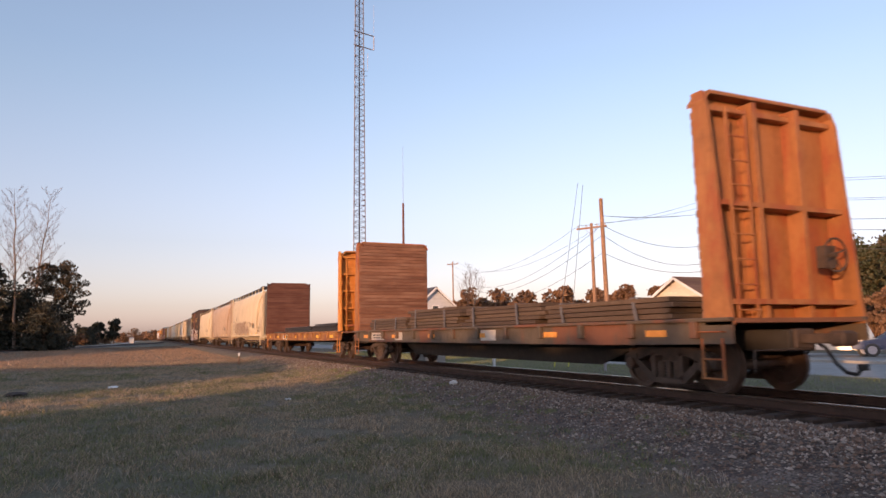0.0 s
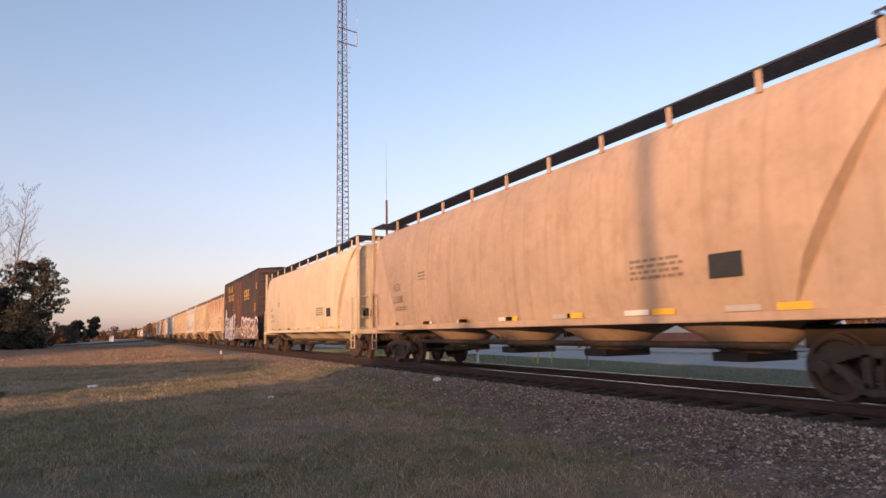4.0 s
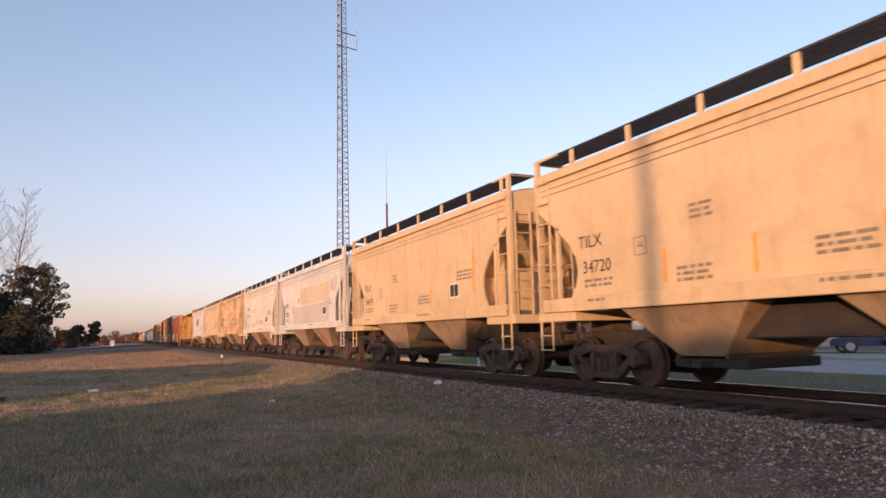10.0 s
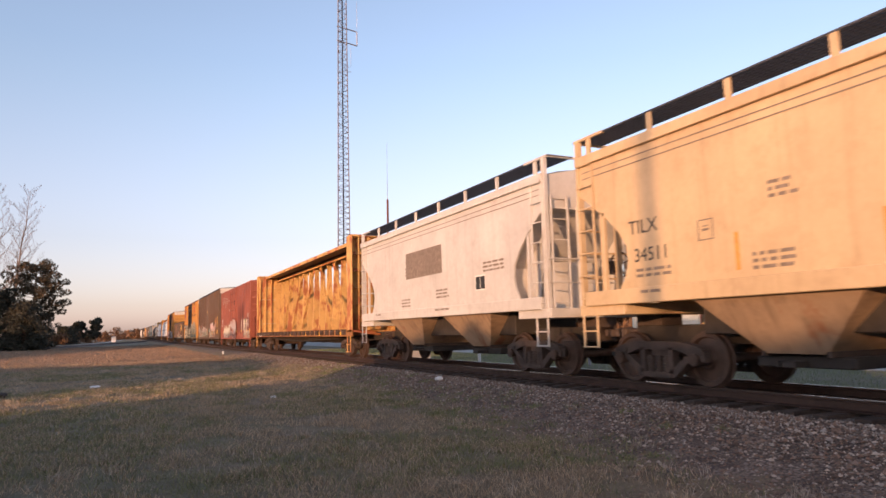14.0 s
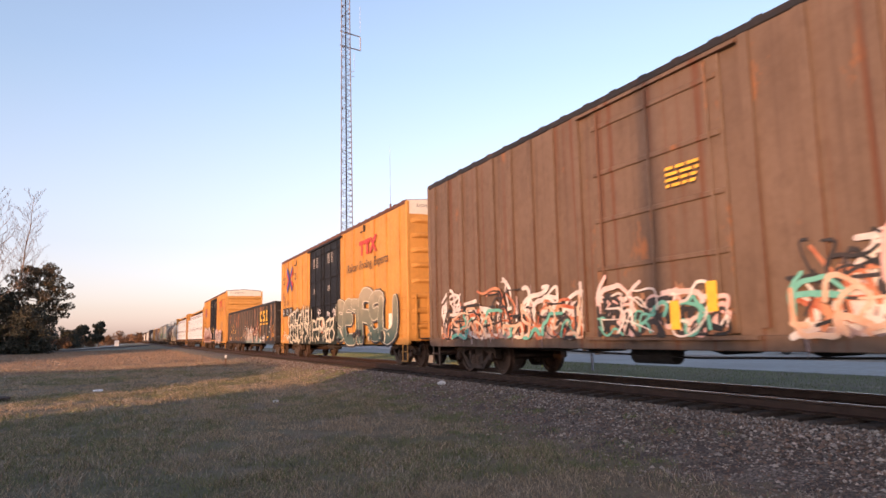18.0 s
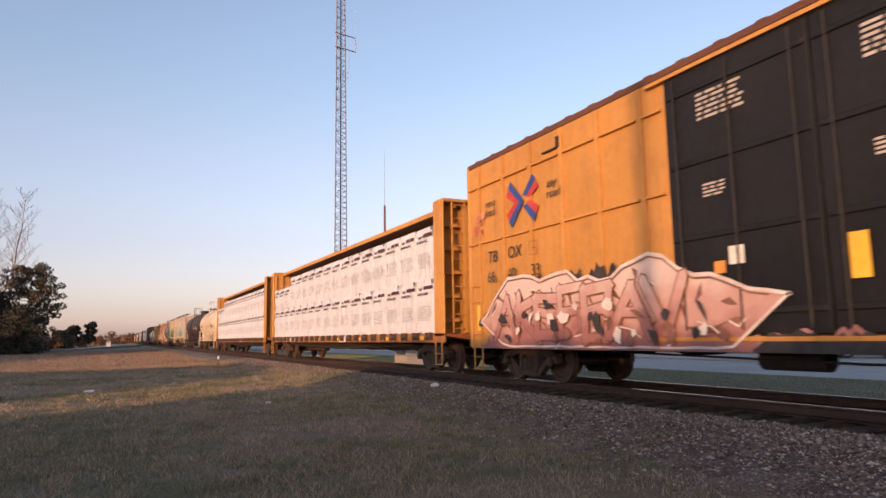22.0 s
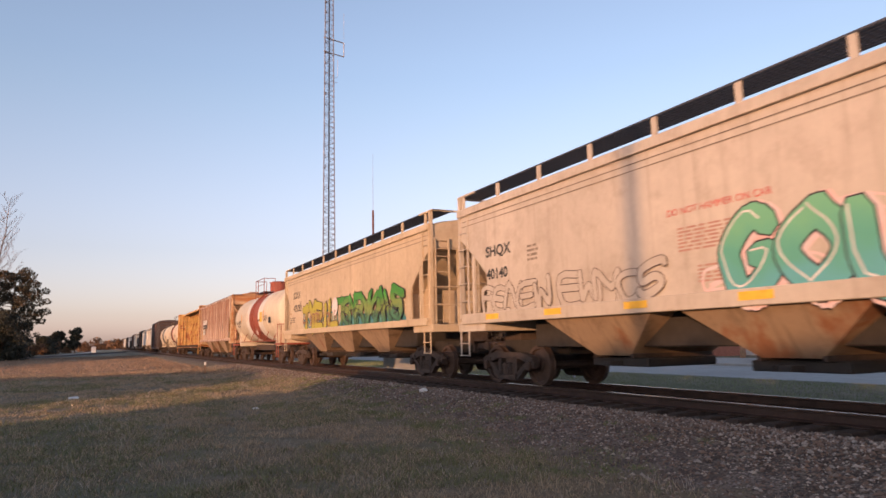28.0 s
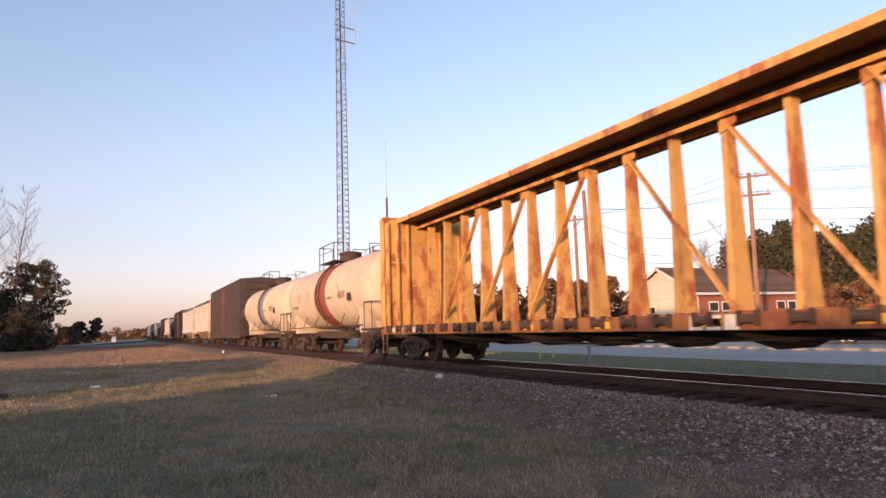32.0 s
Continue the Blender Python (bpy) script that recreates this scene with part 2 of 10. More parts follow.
# ---- ground and track ----
def ground_material():
    m, t, s = graph("grass_and_gravel")
    g = t.nodes.new("ShaderNodeNewGeometry")
    at = g.outputs["Position"]
    sep = t.nodes.new("ShaderNodeSeparateXYZ")
    t.links.new(at, sep.inputs[0])
    fine, mid, big = noise_of(t, at, 26, 6, 0.7), noise_of(t, at, 1.4, 5), noise_of(t, at, 0.22, 4)
    grass = blend(t, ramp(t, mid, 0.35, 0.68), (0.225, 0.175, 0.12), (0.135, 0.12, 0.07))
    grass = blend(t, ramp(t, big, 0.44, 0.62, 0, 0.8), grass, (0.095, 0.105, 0.045))
    grass = blend(t, ramp(t, noise_of(t, at, 4.5, 5, 0.7), 0.42, 0.66, 0, 0.8), grass, (0.08, 0.063, 0.046))
    grass = blend(t, ramp(t, fine, 0.42, 0.75, 0, 0.7), grass, (0.32, 0.265, 0.19))
    v = t.nodes.new("ShaderNodeTexVoronoi")
    v.inputs["Scale"].default_value = 27
    t.links.new(at, v.inputs["Vector"])
    stone = blend(t, ramp(t, noise_of(t, v.outputs["Position"], 3.1, 1), 0.3, 0.7), (0.12, 0.088, 0.07), (0.27, 0.22, 0.185))
    # cell edges darken: shade in the gaps between stones, put into the colour
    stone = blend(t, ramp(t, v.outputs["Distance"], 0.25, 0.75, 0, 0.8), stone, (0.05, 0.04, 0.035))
    # gravel lies within about 4 m of the track's middle, with a ragged edge
    d = t.nodes.new("ShaderNodeMath")
    d.operation = 'SUBTRACT'
    t.links.new(sep.outputs[0], d.inputs[0])
    d.inputs[1].default_value = TRACK
    a = t.nodes.new("ShaderNodeMath")
    a.operation = 'ABSOLUTE'
    t.links.new(d.outputs[0], a.inputs[0])
    j = t.nodes.new("ShaderNodeMath")
    j.operation = 'MULTIPLY_ADD'
    t.links.new(noise_of(t, at, 0.9, 6, 0.65), j.inputs[0])
    j.inputs[1].default_value = 3.2
    t.links.new(a.outputs[0], j.inputs[2])
    far = ramp(t, sep.outputs[1], 4.0, 26.0, 0.0, 1.6)
    k = t.nodes.new("ShaderNodeMath")
    t.links.new(j.outputs[0], k.inputs[0])
    t.links.new(far, k.inputs[1])
    mask = ramp(t, k.outputs[0], 5.3, 5.9)
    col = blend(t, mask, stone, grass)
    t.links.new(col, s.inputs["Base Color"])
    s.inputs["Roughness"].default_value = 0.95
    h = blend(t, mask, blend(t, 0.5, v.outputs["Distance"], fine), fine)
    relief(t, s, h, 0.9, 0.05)
    return m


def ground_height(x, y):
    d = abs(x - TRACK)
    if d < 1.75:
        z = -0.235
    elif d < 4.0:
        k = (d - 1.75) / 2.25
        z = -0.235 - 0.315 * (k * k * (3 - 2 * k))
    else:
        z = GROUND
    if d > 2.2 and x < 16:
        z += 0.05 * min(1, (d - 2.2)) * (noise.noise(Vector((x * 0.35, y * 0.35, 0))) + 0.4 * noise.noise(Vector((x * 1.3, y * 1.3, 7))))
    return z


def axis(spans):
    out = []
    for a, b, step in spans:
        n = max(1, round((b - a) / step))
        out += [a + (b - a) * k / n for k in range(n)]
    return out + [spans[-1][1]]


def make_ground():
    xs = axis([(-2500, -400, 500), (-400, -60, 60), (-60, -12, 6), (-12, 3, 0.6), (3, 7.3, 0.3), (7.3, 11.6, 0.35), (11.6, 16, 0.5), (16, 60, 4), (60, 400, 60), (400, 2500, 500)])
    ys = axis([(-400, -40, 60), (-40, -6, 4), (-6, 40, 0.6), (40, 80, 2), (80, 400, 20), (400, 4200, 400)])
    v = [(x, y, ground_height(x, y)) for y in ys for x in xs]
    n = len(xs)
    f = [(r * n + c, r * n + c + 1, (r + 1) * n + c + 1, (r + 1) * n + c) for r in range(len(ys) - 1) for c in range(n - 1)]
    me = bpy.data.meshes.new("ground")
    me.from_pydata(v, [], f)
    for p in me.polygons:
        p.use_smooth = True
    g = put("ground", me, ground_material())
    return tagged(g, "dry winter grass with patches of green and a gravel shoulder", "ground", "", "structure")


make_ground()
STEEL_RAIL = plain("rail_steel", (0.085, 0.05, 0.038), 0.5, 0.6, 0.3, 5)
RAIL_TOP = plain("polished_rail", (0.55, 0.52, 0.48), 0.22, 1.0, 0.1, 8, 0.02)
TIE_WOOD = plain("creosote_wood", (0.052, 0.036, 0.028), 0.9, 0, 0.4, 7, 0.5)


def rail_rings(x, ys):
    prof = [(-0.07, -0.17), (0.07, -0.17), (0.07, -0.158), (0.012, -0.14), (0.012, -0.045), (0.036, -0.035), (0.036, -0.006), (0.028, -0.004),
            (-0.028, -0.004), (-0.036, -0.006), (-0.036, -0.035), (-0.012, -0.045), (-0.012, -0.14), (-0.07, -0.158)]
    return [[(x + a, y, b) for a, b in prof] for y in ys]


def make_track():
    track = thing("railway_track", pose(TRACK, 0, 0), "straight main-line track with worn steel rails on dark wooden ties", "railway track")
    for x in (-0.753, 0.753):
        bm = bmesh.new()
        loft(bm, rail_rings(x, [-120, 1500]))
        r = part("rail", bm, STEEL_RAIL, track, "brown steel rail")
        bm = bmesh.new()
        box(bm, x - 0.028, x + 0.028, -120, 1500, -0.0035, 0.0)
        part("running_surface", bm, RAIL_TOP, r, "polished top of the rail")
    return track


TRACK_THING = make_track()


def make_ties():
    rng = random.Random(3)
    me = shaped("tie", lambda bm: box(bm, -1.3, 1.3, -0.115, 0.115, -0.36, -0.172, 0.012))
    plate = shaped("tie_plate", lambda bm: box(bm, -0.17, 0.17, -0.09, 0.09, -0.172, -0.158))
    for k in range(-14, 150):
        m = pose(rng.uniform(-0.05, 0.05), k * 0.53 + rng.uniform(-0.03, 0.03), rng.uniform(-0.012, 0.006), 0, 0, rng.uniform(-1.2, 1.2))
        tie = put("tie", me, TIE_WOOD, TRACK_THING, "", m)
        for s in (-1, 1) if 0 < k < 40 else ():
            put("tie_plate", plate, STEEL_RAIL, tie, "", pose(s * 0.753, 0, 0))
    bm = bmesh.new()
    for k in range(150, 900):
        box(bm, -1.3, 1.3, k * 0.53 - 0.11, k * 0.53 + 0.11, -0.3, -0.175)
    part("far_ties", bm, TIE_WOOD, TRACK_THING, "", None, "stuff")


make_ties()

# ---- the train: shared pieces ----
# A car's own space: origin on the track's middle at rail height, -y is its leading end, -x its sunlit side.
HALF = 1.52
GRIME = plain("truck_grime", (0.075, 0.05, 0.038), 0.8, 0.1, 0.35, 5, 0.3)
WHEEL = plain("wheel_steel", (0.10, 0.062, 0.045), 0.6, 0.4, 0.3, 4, 0.15)
TREAD = plain("wheel_tread", (0.42, 0.36, 0.32), 0.3, 0.9, 0.15, 6, 0.05)
DARK = plain("underframe_black", (0.035, 0.028, 0.024), 0.8, 0.0, 0.3, 5, 0.3)
GRATE = plain("grating_steel", (0.085, 0.085, 0.095), 0.6, 0.5, 0.2, 8, 0.1)
RUBBER = plain("hose_rubber", (0.02, 0.02, 0.02), 0.6, 0, 0.2, 9)
WHITE_MARK = plain("white_marking", (0.72, 0.69, 0.62), 0.6, 0, 0.15, 7)
BLACK_MARK = plain("black_marking", (0.03, 0.03, 0.03), 0.6, 0, 0.2, 7)
GREY_MARK = plain("faded_marking", (0.22, 0.17, 0.13), 0.7, 0, 0.3, 9)
YELLOW_MARK = plain("yellow_reflector", (0.85, 0.48, 0.04), 0.45, 0, 0.15, 7)
ORANGE_MARK = plain("orange_marking", (0.72, 0.30, 0.06), 0.6, 0, 0.25, 5)
RED_MARK = plain("red_marking", (0.50, 0.05, 0.04), 0.6, 0, 0.25, 5)
BLUE_MARK = plain("blue_marking", (0.03, 0.07, 0.28), 0.6, 0, 0.2, 5)


def wheel_ring(bm, x0, profile, n=26):
    """Turn the (offset, radius) profile about the axle."""
    rings = [[(x0 + a, r * math.cos(k * 2 * math.pi / n), r * math.sin(k * 2 * math.pi / n)) for k in range(n)] for a, r in profile]
    loft(bm, rings)


def make_wheelset(bm):
    rod(bm, (-1.06, 0, 0), (1.06, 0, 0), 0.085, 12)
    for s in (-1, 1):
        rod(bm, (s * 0.99, 0, 0), (s * 1.13, 0, 0), 0.105, 12)
        rod(bm, (s * 1.13, 0, 0), (s * 1.145, 0, 0), 0.07, 8)
        prof = [(-0.05, 0.09), (-0.05, 0.14), (-0.01, 0.17), (-0.02, 0.34), (-0.065, 0.37), (-0.065, 0.475), (-0.035, 0.475), (-0.03, 0.452), (0.06, 0.445), (0.06, 0.37), (0.015, 0.345), (0.03, 0.17), (0.06, 0.14), (0.06, 0.09)]
        wheel_ring(bm, s * 0.75, [(s * a, r) for a, r in prof])


def make_tread(bm):
    n = 26
    for s in (-1, 1):
        loft(bm, [[(s * 0.75 + s * a, r * math.cos(k * 2 * math.pi / n), r * math.sin(k * 2 * math.pi / n)) for k in range(n)] for a, r in ((-0.02, 0.4545), (0.058, 0.449))], caps=False)


def make_side_frame(bm):
    t = 0.075
    up = [(-1.08, 0.56), (-0.95, 0.66), (-0.55, 0.74), (0.55, 0.74), (0.95, 0.66), (1.08, 0.56), (1.08, 0.40), (0.78, 0.50), (0.46, 0.60), (-0.46, 0.60), (-0.78, 0.50), (-1.08, 0.40)]
    slab(bm, [(-t, y, z) for y, z in up], (2 * t, 0, 0))
    for s in (-1, 1):
        leg = [(s * 0.86, 0.52), (s * 0.68, 0.50), (s * 0.30, 0.24), (s * 0.30, 0.14), (s * 0.42, 0.14)]
        slab(bm, [(-t, y, z) for y, z in (leg if s > 0 else leg[::-1])], (2 * t, 0, 0))
        box(bm, -t, t, s * 0.33 - 0.05, s * 0.33 + 0.05, 0.2, 0.64)
        box(bm, -t * 1.3, t * 1.3, s * 0.89 - 0.16, s * 0.89 + 0.16, 0.55, 0.62)
    box(bm, -t * 1.2, t * 1.2, -0.34, 0.34, 0.13, 0.22)


def make_springs(bm):
    for y in (-0.19, 0.0, 0.19):
        for k in range(5):
            rod(bm, (0, y, 0.225 + k * 0.052), (0, y, 0.25 + k * 0.052), 0.085, 10)
        rod(bm, (0, y, 0.22), (0, y, 0.5), 0.06, 8)


def make_bolster(bm):
    box(bm, -1.0, 1.0, -0.2, 0.2, 0.48, 0.66, 0.03)
    rod(bm, (0, 0, 0.64), (0, 0, 0.8), 0.2, 14)
    for s in (-1, 1):
        box(bm, -0.95, 0.95, s * 0.38 - 0.03, s * 0.38 + 0.03, 0.36, 0.42)
        for x in (-0.75, 0.75):
            box(bm, x - 0.05, x + 0.05, s * 0.385 - 0.02, s * 0.385 + 0.04, 0.28, 0.52)


def make_coupler(bm):
    """Reaches from the end of the frame at y = 0 to the pulling face at y = -0.75."""
    box(bm, -0.08, 0.08, -0.55, 0.35, 0.80, 0.95, 0.015)
    box(bm, -0.17, 0.13, -0.75, -0.5, 0.76, 0.99, 0.04)
    box(bm, 0.05, 0.2, -0.74, -0.55, 0.78, 0.97, 0.03)
    box(bm, -0.2, 0.2, 0.0, 0.12, 0.72, 1.03, 0.02)
    rod(bm, (-0.1, -0.12, 0.72), (-1.25, -0.12, 0.72), 0.014, 6)
    rod(bm, (-1.25, -0.12, 0.72), (-1.3, -0.16, 0.42), 0.014, 6)


def make_hose(bm):
    pts = [(0.28, 0.0, 0.80), (0.3, -0.12, 0.72), (0.31, -0.25, 0.50), (0.3, -0.42, 0.36), (0.27, -0.6, 0.34), (0.2, -0.74, 0.45)]
    for a, b in zip(pts, pts[1:]):
        rod(bm, a, b, 0.028, 8)
    box(bm, 0.14, 0.26, -0.8, -0.7, 0.41, 0.5)


def make_ladder(high, wide):
    def build(bm):
        for s in (-1, 1):
            box(bm, -0.012, 0.012, s * wide / 2 - 0.025, s * wide / 2 + 0.025, 0, high)
        n = max(2, round(high / 0.37))
        for k in range(n):
            z = 0.12 + k * (high - 0.2) / max(1, n - 1)
            rod(bm, (-0.03, -wide / 2 - 0.02, z), (-0.03, wide / 2 + 0.02, z), 0.014, 6)
    return build


def make_stirrup(bm):
    for s in (-1, 1):
        box(bm, -0.012, 0.012, s * 0.2 - 0.022, s * 0.2 + 0.022, -0.62, 0)
    for z in (-0.31, -0.6):
        box(bm, -0.05, 0.012, -0.2, 0.2, z - 0.012, z + 0.012)


def make_grab(bm):
    rod(bm, (-0.07, -0.23, 0), (-0.07, 0.23, 0), 0.012, 6)
    for s in (-1, 1):
        rod(bm, (0, s * 0.23, 0), (-0.07, s * 0.23, 0), 0.012, 6)


def make_brake_wheel(bm):
    n = 20
    for k in range(n):
        a, b = 2 * math.pi * k / n, 2 * math.pi * (k + 1) / n
        rod(bm, (0.27 * math.cos(a), 0, 0.27 * math.sin(a)), (0.27 * math.cos(b), 0, 0.27 * math.sin(b)), 0.018, 6)
    for k in range(4):
        a = k * math.pi / 2 + 0.4
        rod(bm, (0, 0.04, 0), (0.27 * math.cos(a), 0, 0.27 * math.sin(a)), 0.014, 6)
    rod(bm, (0, -0.02, 0), (0, 0.12, 0), 0.045, 8)
    box(bm, -0.14, 0.14, 0.1, 0.24, -0.2, 0.16)


WHEELSETS = []


def bogie(car, y, material=GRIME):
    b = put("bogie", shaped("bogie", make_bolster), material, car, "", pose(0, y, 0))
    for s in (-1, 1):
        put("side_frame", shaped("side_frame", make_side_frame), material, b, "cast steel side frame", pose(s * 0.99, 0, 0))
        put("coil_spring", shaped("spring_group", make_springs, 40), material, b, "", pose(s * 0.99, 0, 0), "stuff")
    for s in (-1, 1):
        w = put("wheelset", shaped("wheelset", make_wheelset, 35), WHEEL, b, "rust-brown steel wheels on one axle", pose(0, s * 0.889, 0.449))
        WHEELSETS.append((w, s))


def running_gear(car, half, centre, frame=DARK, sill_z=(0.68, 1.02), stub=0.0):
    """Two bogies, the couplers with their hoses, and the centre sill; half: from the car's middle to the ends of its frame."""
    for s in (-1, 1):
        bogie(car, s * centre)
        m = pose(0, s * half, 0, 0, 0, 0 if s < 0 else 180)
        put("coupler", shaped("coupler", make_coupler), GRIME, car, "", m)
        put("air_hose", shaped("air_hose", make_hose), RUBBER, car, "black rubber air hose", m)
    for a, b in (((-half + 0.05, -half + stub), (half - stub, half - 0.05)) if stub else ((-half + 0.05, half - 0.05),)):
        bm = bmesh.new()
        box(bm, -0.3, 0.3, a, b, sill_z[0], sill_z[1], 0.02)
        part("centre_sill", bm, frame, car)


def mark(car, name, y, z, wide, high, material, x=None, label=""):
    """A flat painted or taped mark on the sunlit side, 3 mm proud."""
    x = -HALF - 0.004 if x is None else x
    key = "mark/%.3f/%.3f" % (wide, high)
    me = shaped(key, lambda bm: box(bm, -0.003, 0.0, -wide / 2, wide / 2, -high / 2, high / 2))
    return put(name, me, material, car, label, pose(x, y, z))


def stencils(car, y, z, wide, rows, material=BLACK_MARK, x=None, high=0.05, seed=1):
    """A block of small writing that cannot be read: rows of short bars."""
    rng = random.Random(seed)
    x = -HALF - 0.004 if x is None else x
    bm = bmesh.new()
    for r in range(rows):
        p = -wide / 2
        while p < wide / 2 - 0.08:
            w = rng.uniform(0.06, 0.28)
            w = min(w, wide / 2 - p)
            box(bm, -0.002, 0, -p - w, -p, -r * high * 1.9, -r * high * 1.9 + high)
            p += w + 0.05
    return part("stencil", bm, material, car, "block of small stencilled writing", None, "stuff", pose(x, y, z))


def lettering(car, text, y, z, size, material, x=None, squeeze=1.0, name="lettering", slant=0.0, bold=0.0):
    """Readable words on the sunlit side; y is where the first letter begins, the words run towards -y."""
    x = -HALF - 0.005 if x is None else x
    key = "lettering/%s/%.2f/%.2f/%.2f" % (text, size, squeeze, bold)
    if key not in MESHES:
        c = bpy.data.curves.new("lettering", 'FONT')
        c.body, c.size, c.extrude, c.resolution_u, c.offset = text, size, 0.001, 3, bold
        c.shear = slant
        o = bpy.data.objects.new("lettering", c)
        scene.collection.objects.link(o)
        dg = bpy.context.evaluated_depsgraph_get()
        me = bpy.data.meshes.new_from_object(o.evaluated_get(dg))
        me.materials.clear()
        me.materials.append(None)
        bpy.data.objects.remove(o)
        bpy.data.curves.remove(c)
        MESHES[key] = me
    turn = Matrix(((0, 0, -1, 0), (-1, 0, 0, 0), (0, 1, 0, 0), (0, 0, 0, 1))) @ Matrix.Diagonal((squeeze, 1, 1, 1))
    return put(name, MESHES[key], material, car, "painted words", Matrix.Translation((x, y, z)) @ turn)


# strokes of block letters on a grid of ten by ten, two digits a point
STROKES = {"S": "98 69 29 07 25 65 83 61 21 02", "E": "99 09 00 90|05 75", "T": "09 99|59 50", "I": "59 50", "G": "88 49 06 03 30 70 94 54", "O": "49 06 03 40 60 93 96 59 49",
           "L": "09 00 90", "M": "00 09 55 99 90", "A": "00 49 90|24 74", "R": "00 09 79 96 75 05|55 90", "K": "00 09|99 05 90", "U": "09 02 30 60 92 99", "N": "00 09 90 99",
           "C": "98 49 06 03 40 92", "P": "00 09 79 96 75 05", "Y": "09 55 99|55 50", "X": "09 90|00 99", "W": "09 20 56 80 99", "B": "00 09 79 76 05|65 93 70 00", "D": "00 09 59 96 93 50 00",
           "Z": "09 99 00 90", "H": "00 09|05 95|99 90", "V": "09 50 99", "F": "00 09 99|05 65"}


def smooth_line(pts, n=3):
    """A rounder line through the points."""
    if len(pts) < 3:
        return pts
    out = []
    for k in range(len(pts) - 1):
        p0, p1, p2, p3 = pts[max(k - 1, 0)], pts[k], pts[k + 1], pts[min(k + 2, len(pts) - 1)]
        for q in range(n):
            t = q / n
            out.append(p1.lerp(p2, t) + 0.16 * math.sin(math.pi * t) * ((p1 - p0) * (1 - t) - (p3 - p2) * t))
    return out + [pts[-1]]


def ribbon(bm, pts, width, lift, taper=0.0, sharp=False):
    """One sprayed line: short round-ended faces, each a hair above the last."""
    n = len(pts) - 1
    for k, (a, b) in enumerate(zip(pts, pts[1:])):
        d = b - a
        if d.length < 1e-4:
            continue
        d.normalize()
        side = Vector((0, -d.z, d.y))
        w = width * (1 - taper * k / max(1, n))
        up = Vector((-(lift + k * 0.00012), 0, 0))
        ring = []
        if sharp:
            ring = [b + side * w + d * w * 0.35 + up, b + d * w * 1.5 + side * w * 0.2 + up, b - side * w + d * w * 0.6 + up, a - side * w - d * w * 0.35 + up, a - d * w * 1.2 - side * w * 0.3 + up, a + side * w - d * w * 0.5 + up]
        for q in range(0 if sharp else 4):
            g = math.pi * q / 3
            ring.append(b + (side * math.cos(g) + d * math.sin(g)) * w + up)
        for q in range(0 if sharp else 4):
            g = math.pi * q / 3
            ring.append(a - (side * math.cos(g) + d * math.sin(g)) * w + up)
        f = bm.faces.new([bm.verts.new(p) for p in ring])
        f.normal_update()
        if f.normal.x > 0:
            f.normal_flip()


def stroke_mesh(bm, word, long, high, width, shift, bend, rng_seed, lap=1.06, taper=0.0, sharp=False):
    """Overlapping thick strokes that spell the word, bowed and leaning as sprayed letters are; each letter lies on the one before."""
    rng = random.Random(rng_seed)
    slot = long / len(word)
    for i, ch in enumerate(word):
        lean, grow, drop = rng.uniform(-0.14, 0.2), rng.uniform(0.86, 1.05), rng.uniform(-0.02, 0.03)
        k = 0
        for line in STROKES[ch].split("|"):
            pts = []
            for d in line.split():
                u, w = int(d[0]) / 9, int(d[1]) / 9
                u, w = u + rng.uniform(-0.09, 0.09), w + rng.uniform(-0.05, 0.05)
                y = (i + 0.5 + (u - 0.5) * lap) * slot + lean * (w - 0.5) * slot + bend * math.sin(w * 5 + i * 2.1) * slot
                z = (drop + w * grow) * high + bend * high * math.sin(u * 4 + i)
                pts.append(Vector((0, -y, z)))
            line = pts if sharp else smooth_line(pts)
            ribbon(bm, line, width * rng.uniform(0.85, 1.12), shift + i * 0.006 + k * 0.0002, taper, sharp)
            k += 1


def graffiti(car, word, y, z, long, high, fill, edge, seed=0, x=None, fat=0.16, rim=0.07, shine=None, bend=0.06, cloud=None, lap=1.06, sharp=False):
    """Sprayed letters: a soft cloud, an outline, a fill and a highlight, each a thin layer."""
    x = -HALF - 0.004 if x is None else x
    at = pose(x, y, z)
    slot = min(long / len(word), high)
    if cloud is not None:
        bm = bmesh.new()
        stroke_mesh(bm, word, long, high, fat * slot + rim * 2.3, 0.0, bend, seed, lap, 0.0, sharp)
        part("graffiti_shadow", bm, cloud, car, "sprayed background of the graffiti", None, "stuff", pose(x + 0.001, y - 0.05, z - 0.03))
    bm = bmesh.new()
    stroke_mesh(bm, word, long, high, fat * slot + rim, 0.004, bend, seed, lap, 0.0, sharp)
    part("graffiti_outline", bm, edge, car, "sprayed outline of the graffiti", None, "stuff", at)
    if fill is not None:
        bm = bmesh.new()
        stroke_mesh(bm, word, long, high, fat * slot, 0.0072, bend, seed, lap, 0.0, sharp)
        part("graffiti_fill", bm, fill, car, "sprayed filling of the graffiti", None, "stuff", at)
    if shine is not None:
        bm = bmesh.new()
        stroke_mesh(bm, word, long, high, 0.016, 0.0088, bend, seed, lap, 0.0, sharp)
        part("graffiti_highlight", bm, shine, car, "thin sprayed highlights", None, "stuff", pose(x, y + fat * slot * 0.55, z + fat * slot * 0.4))


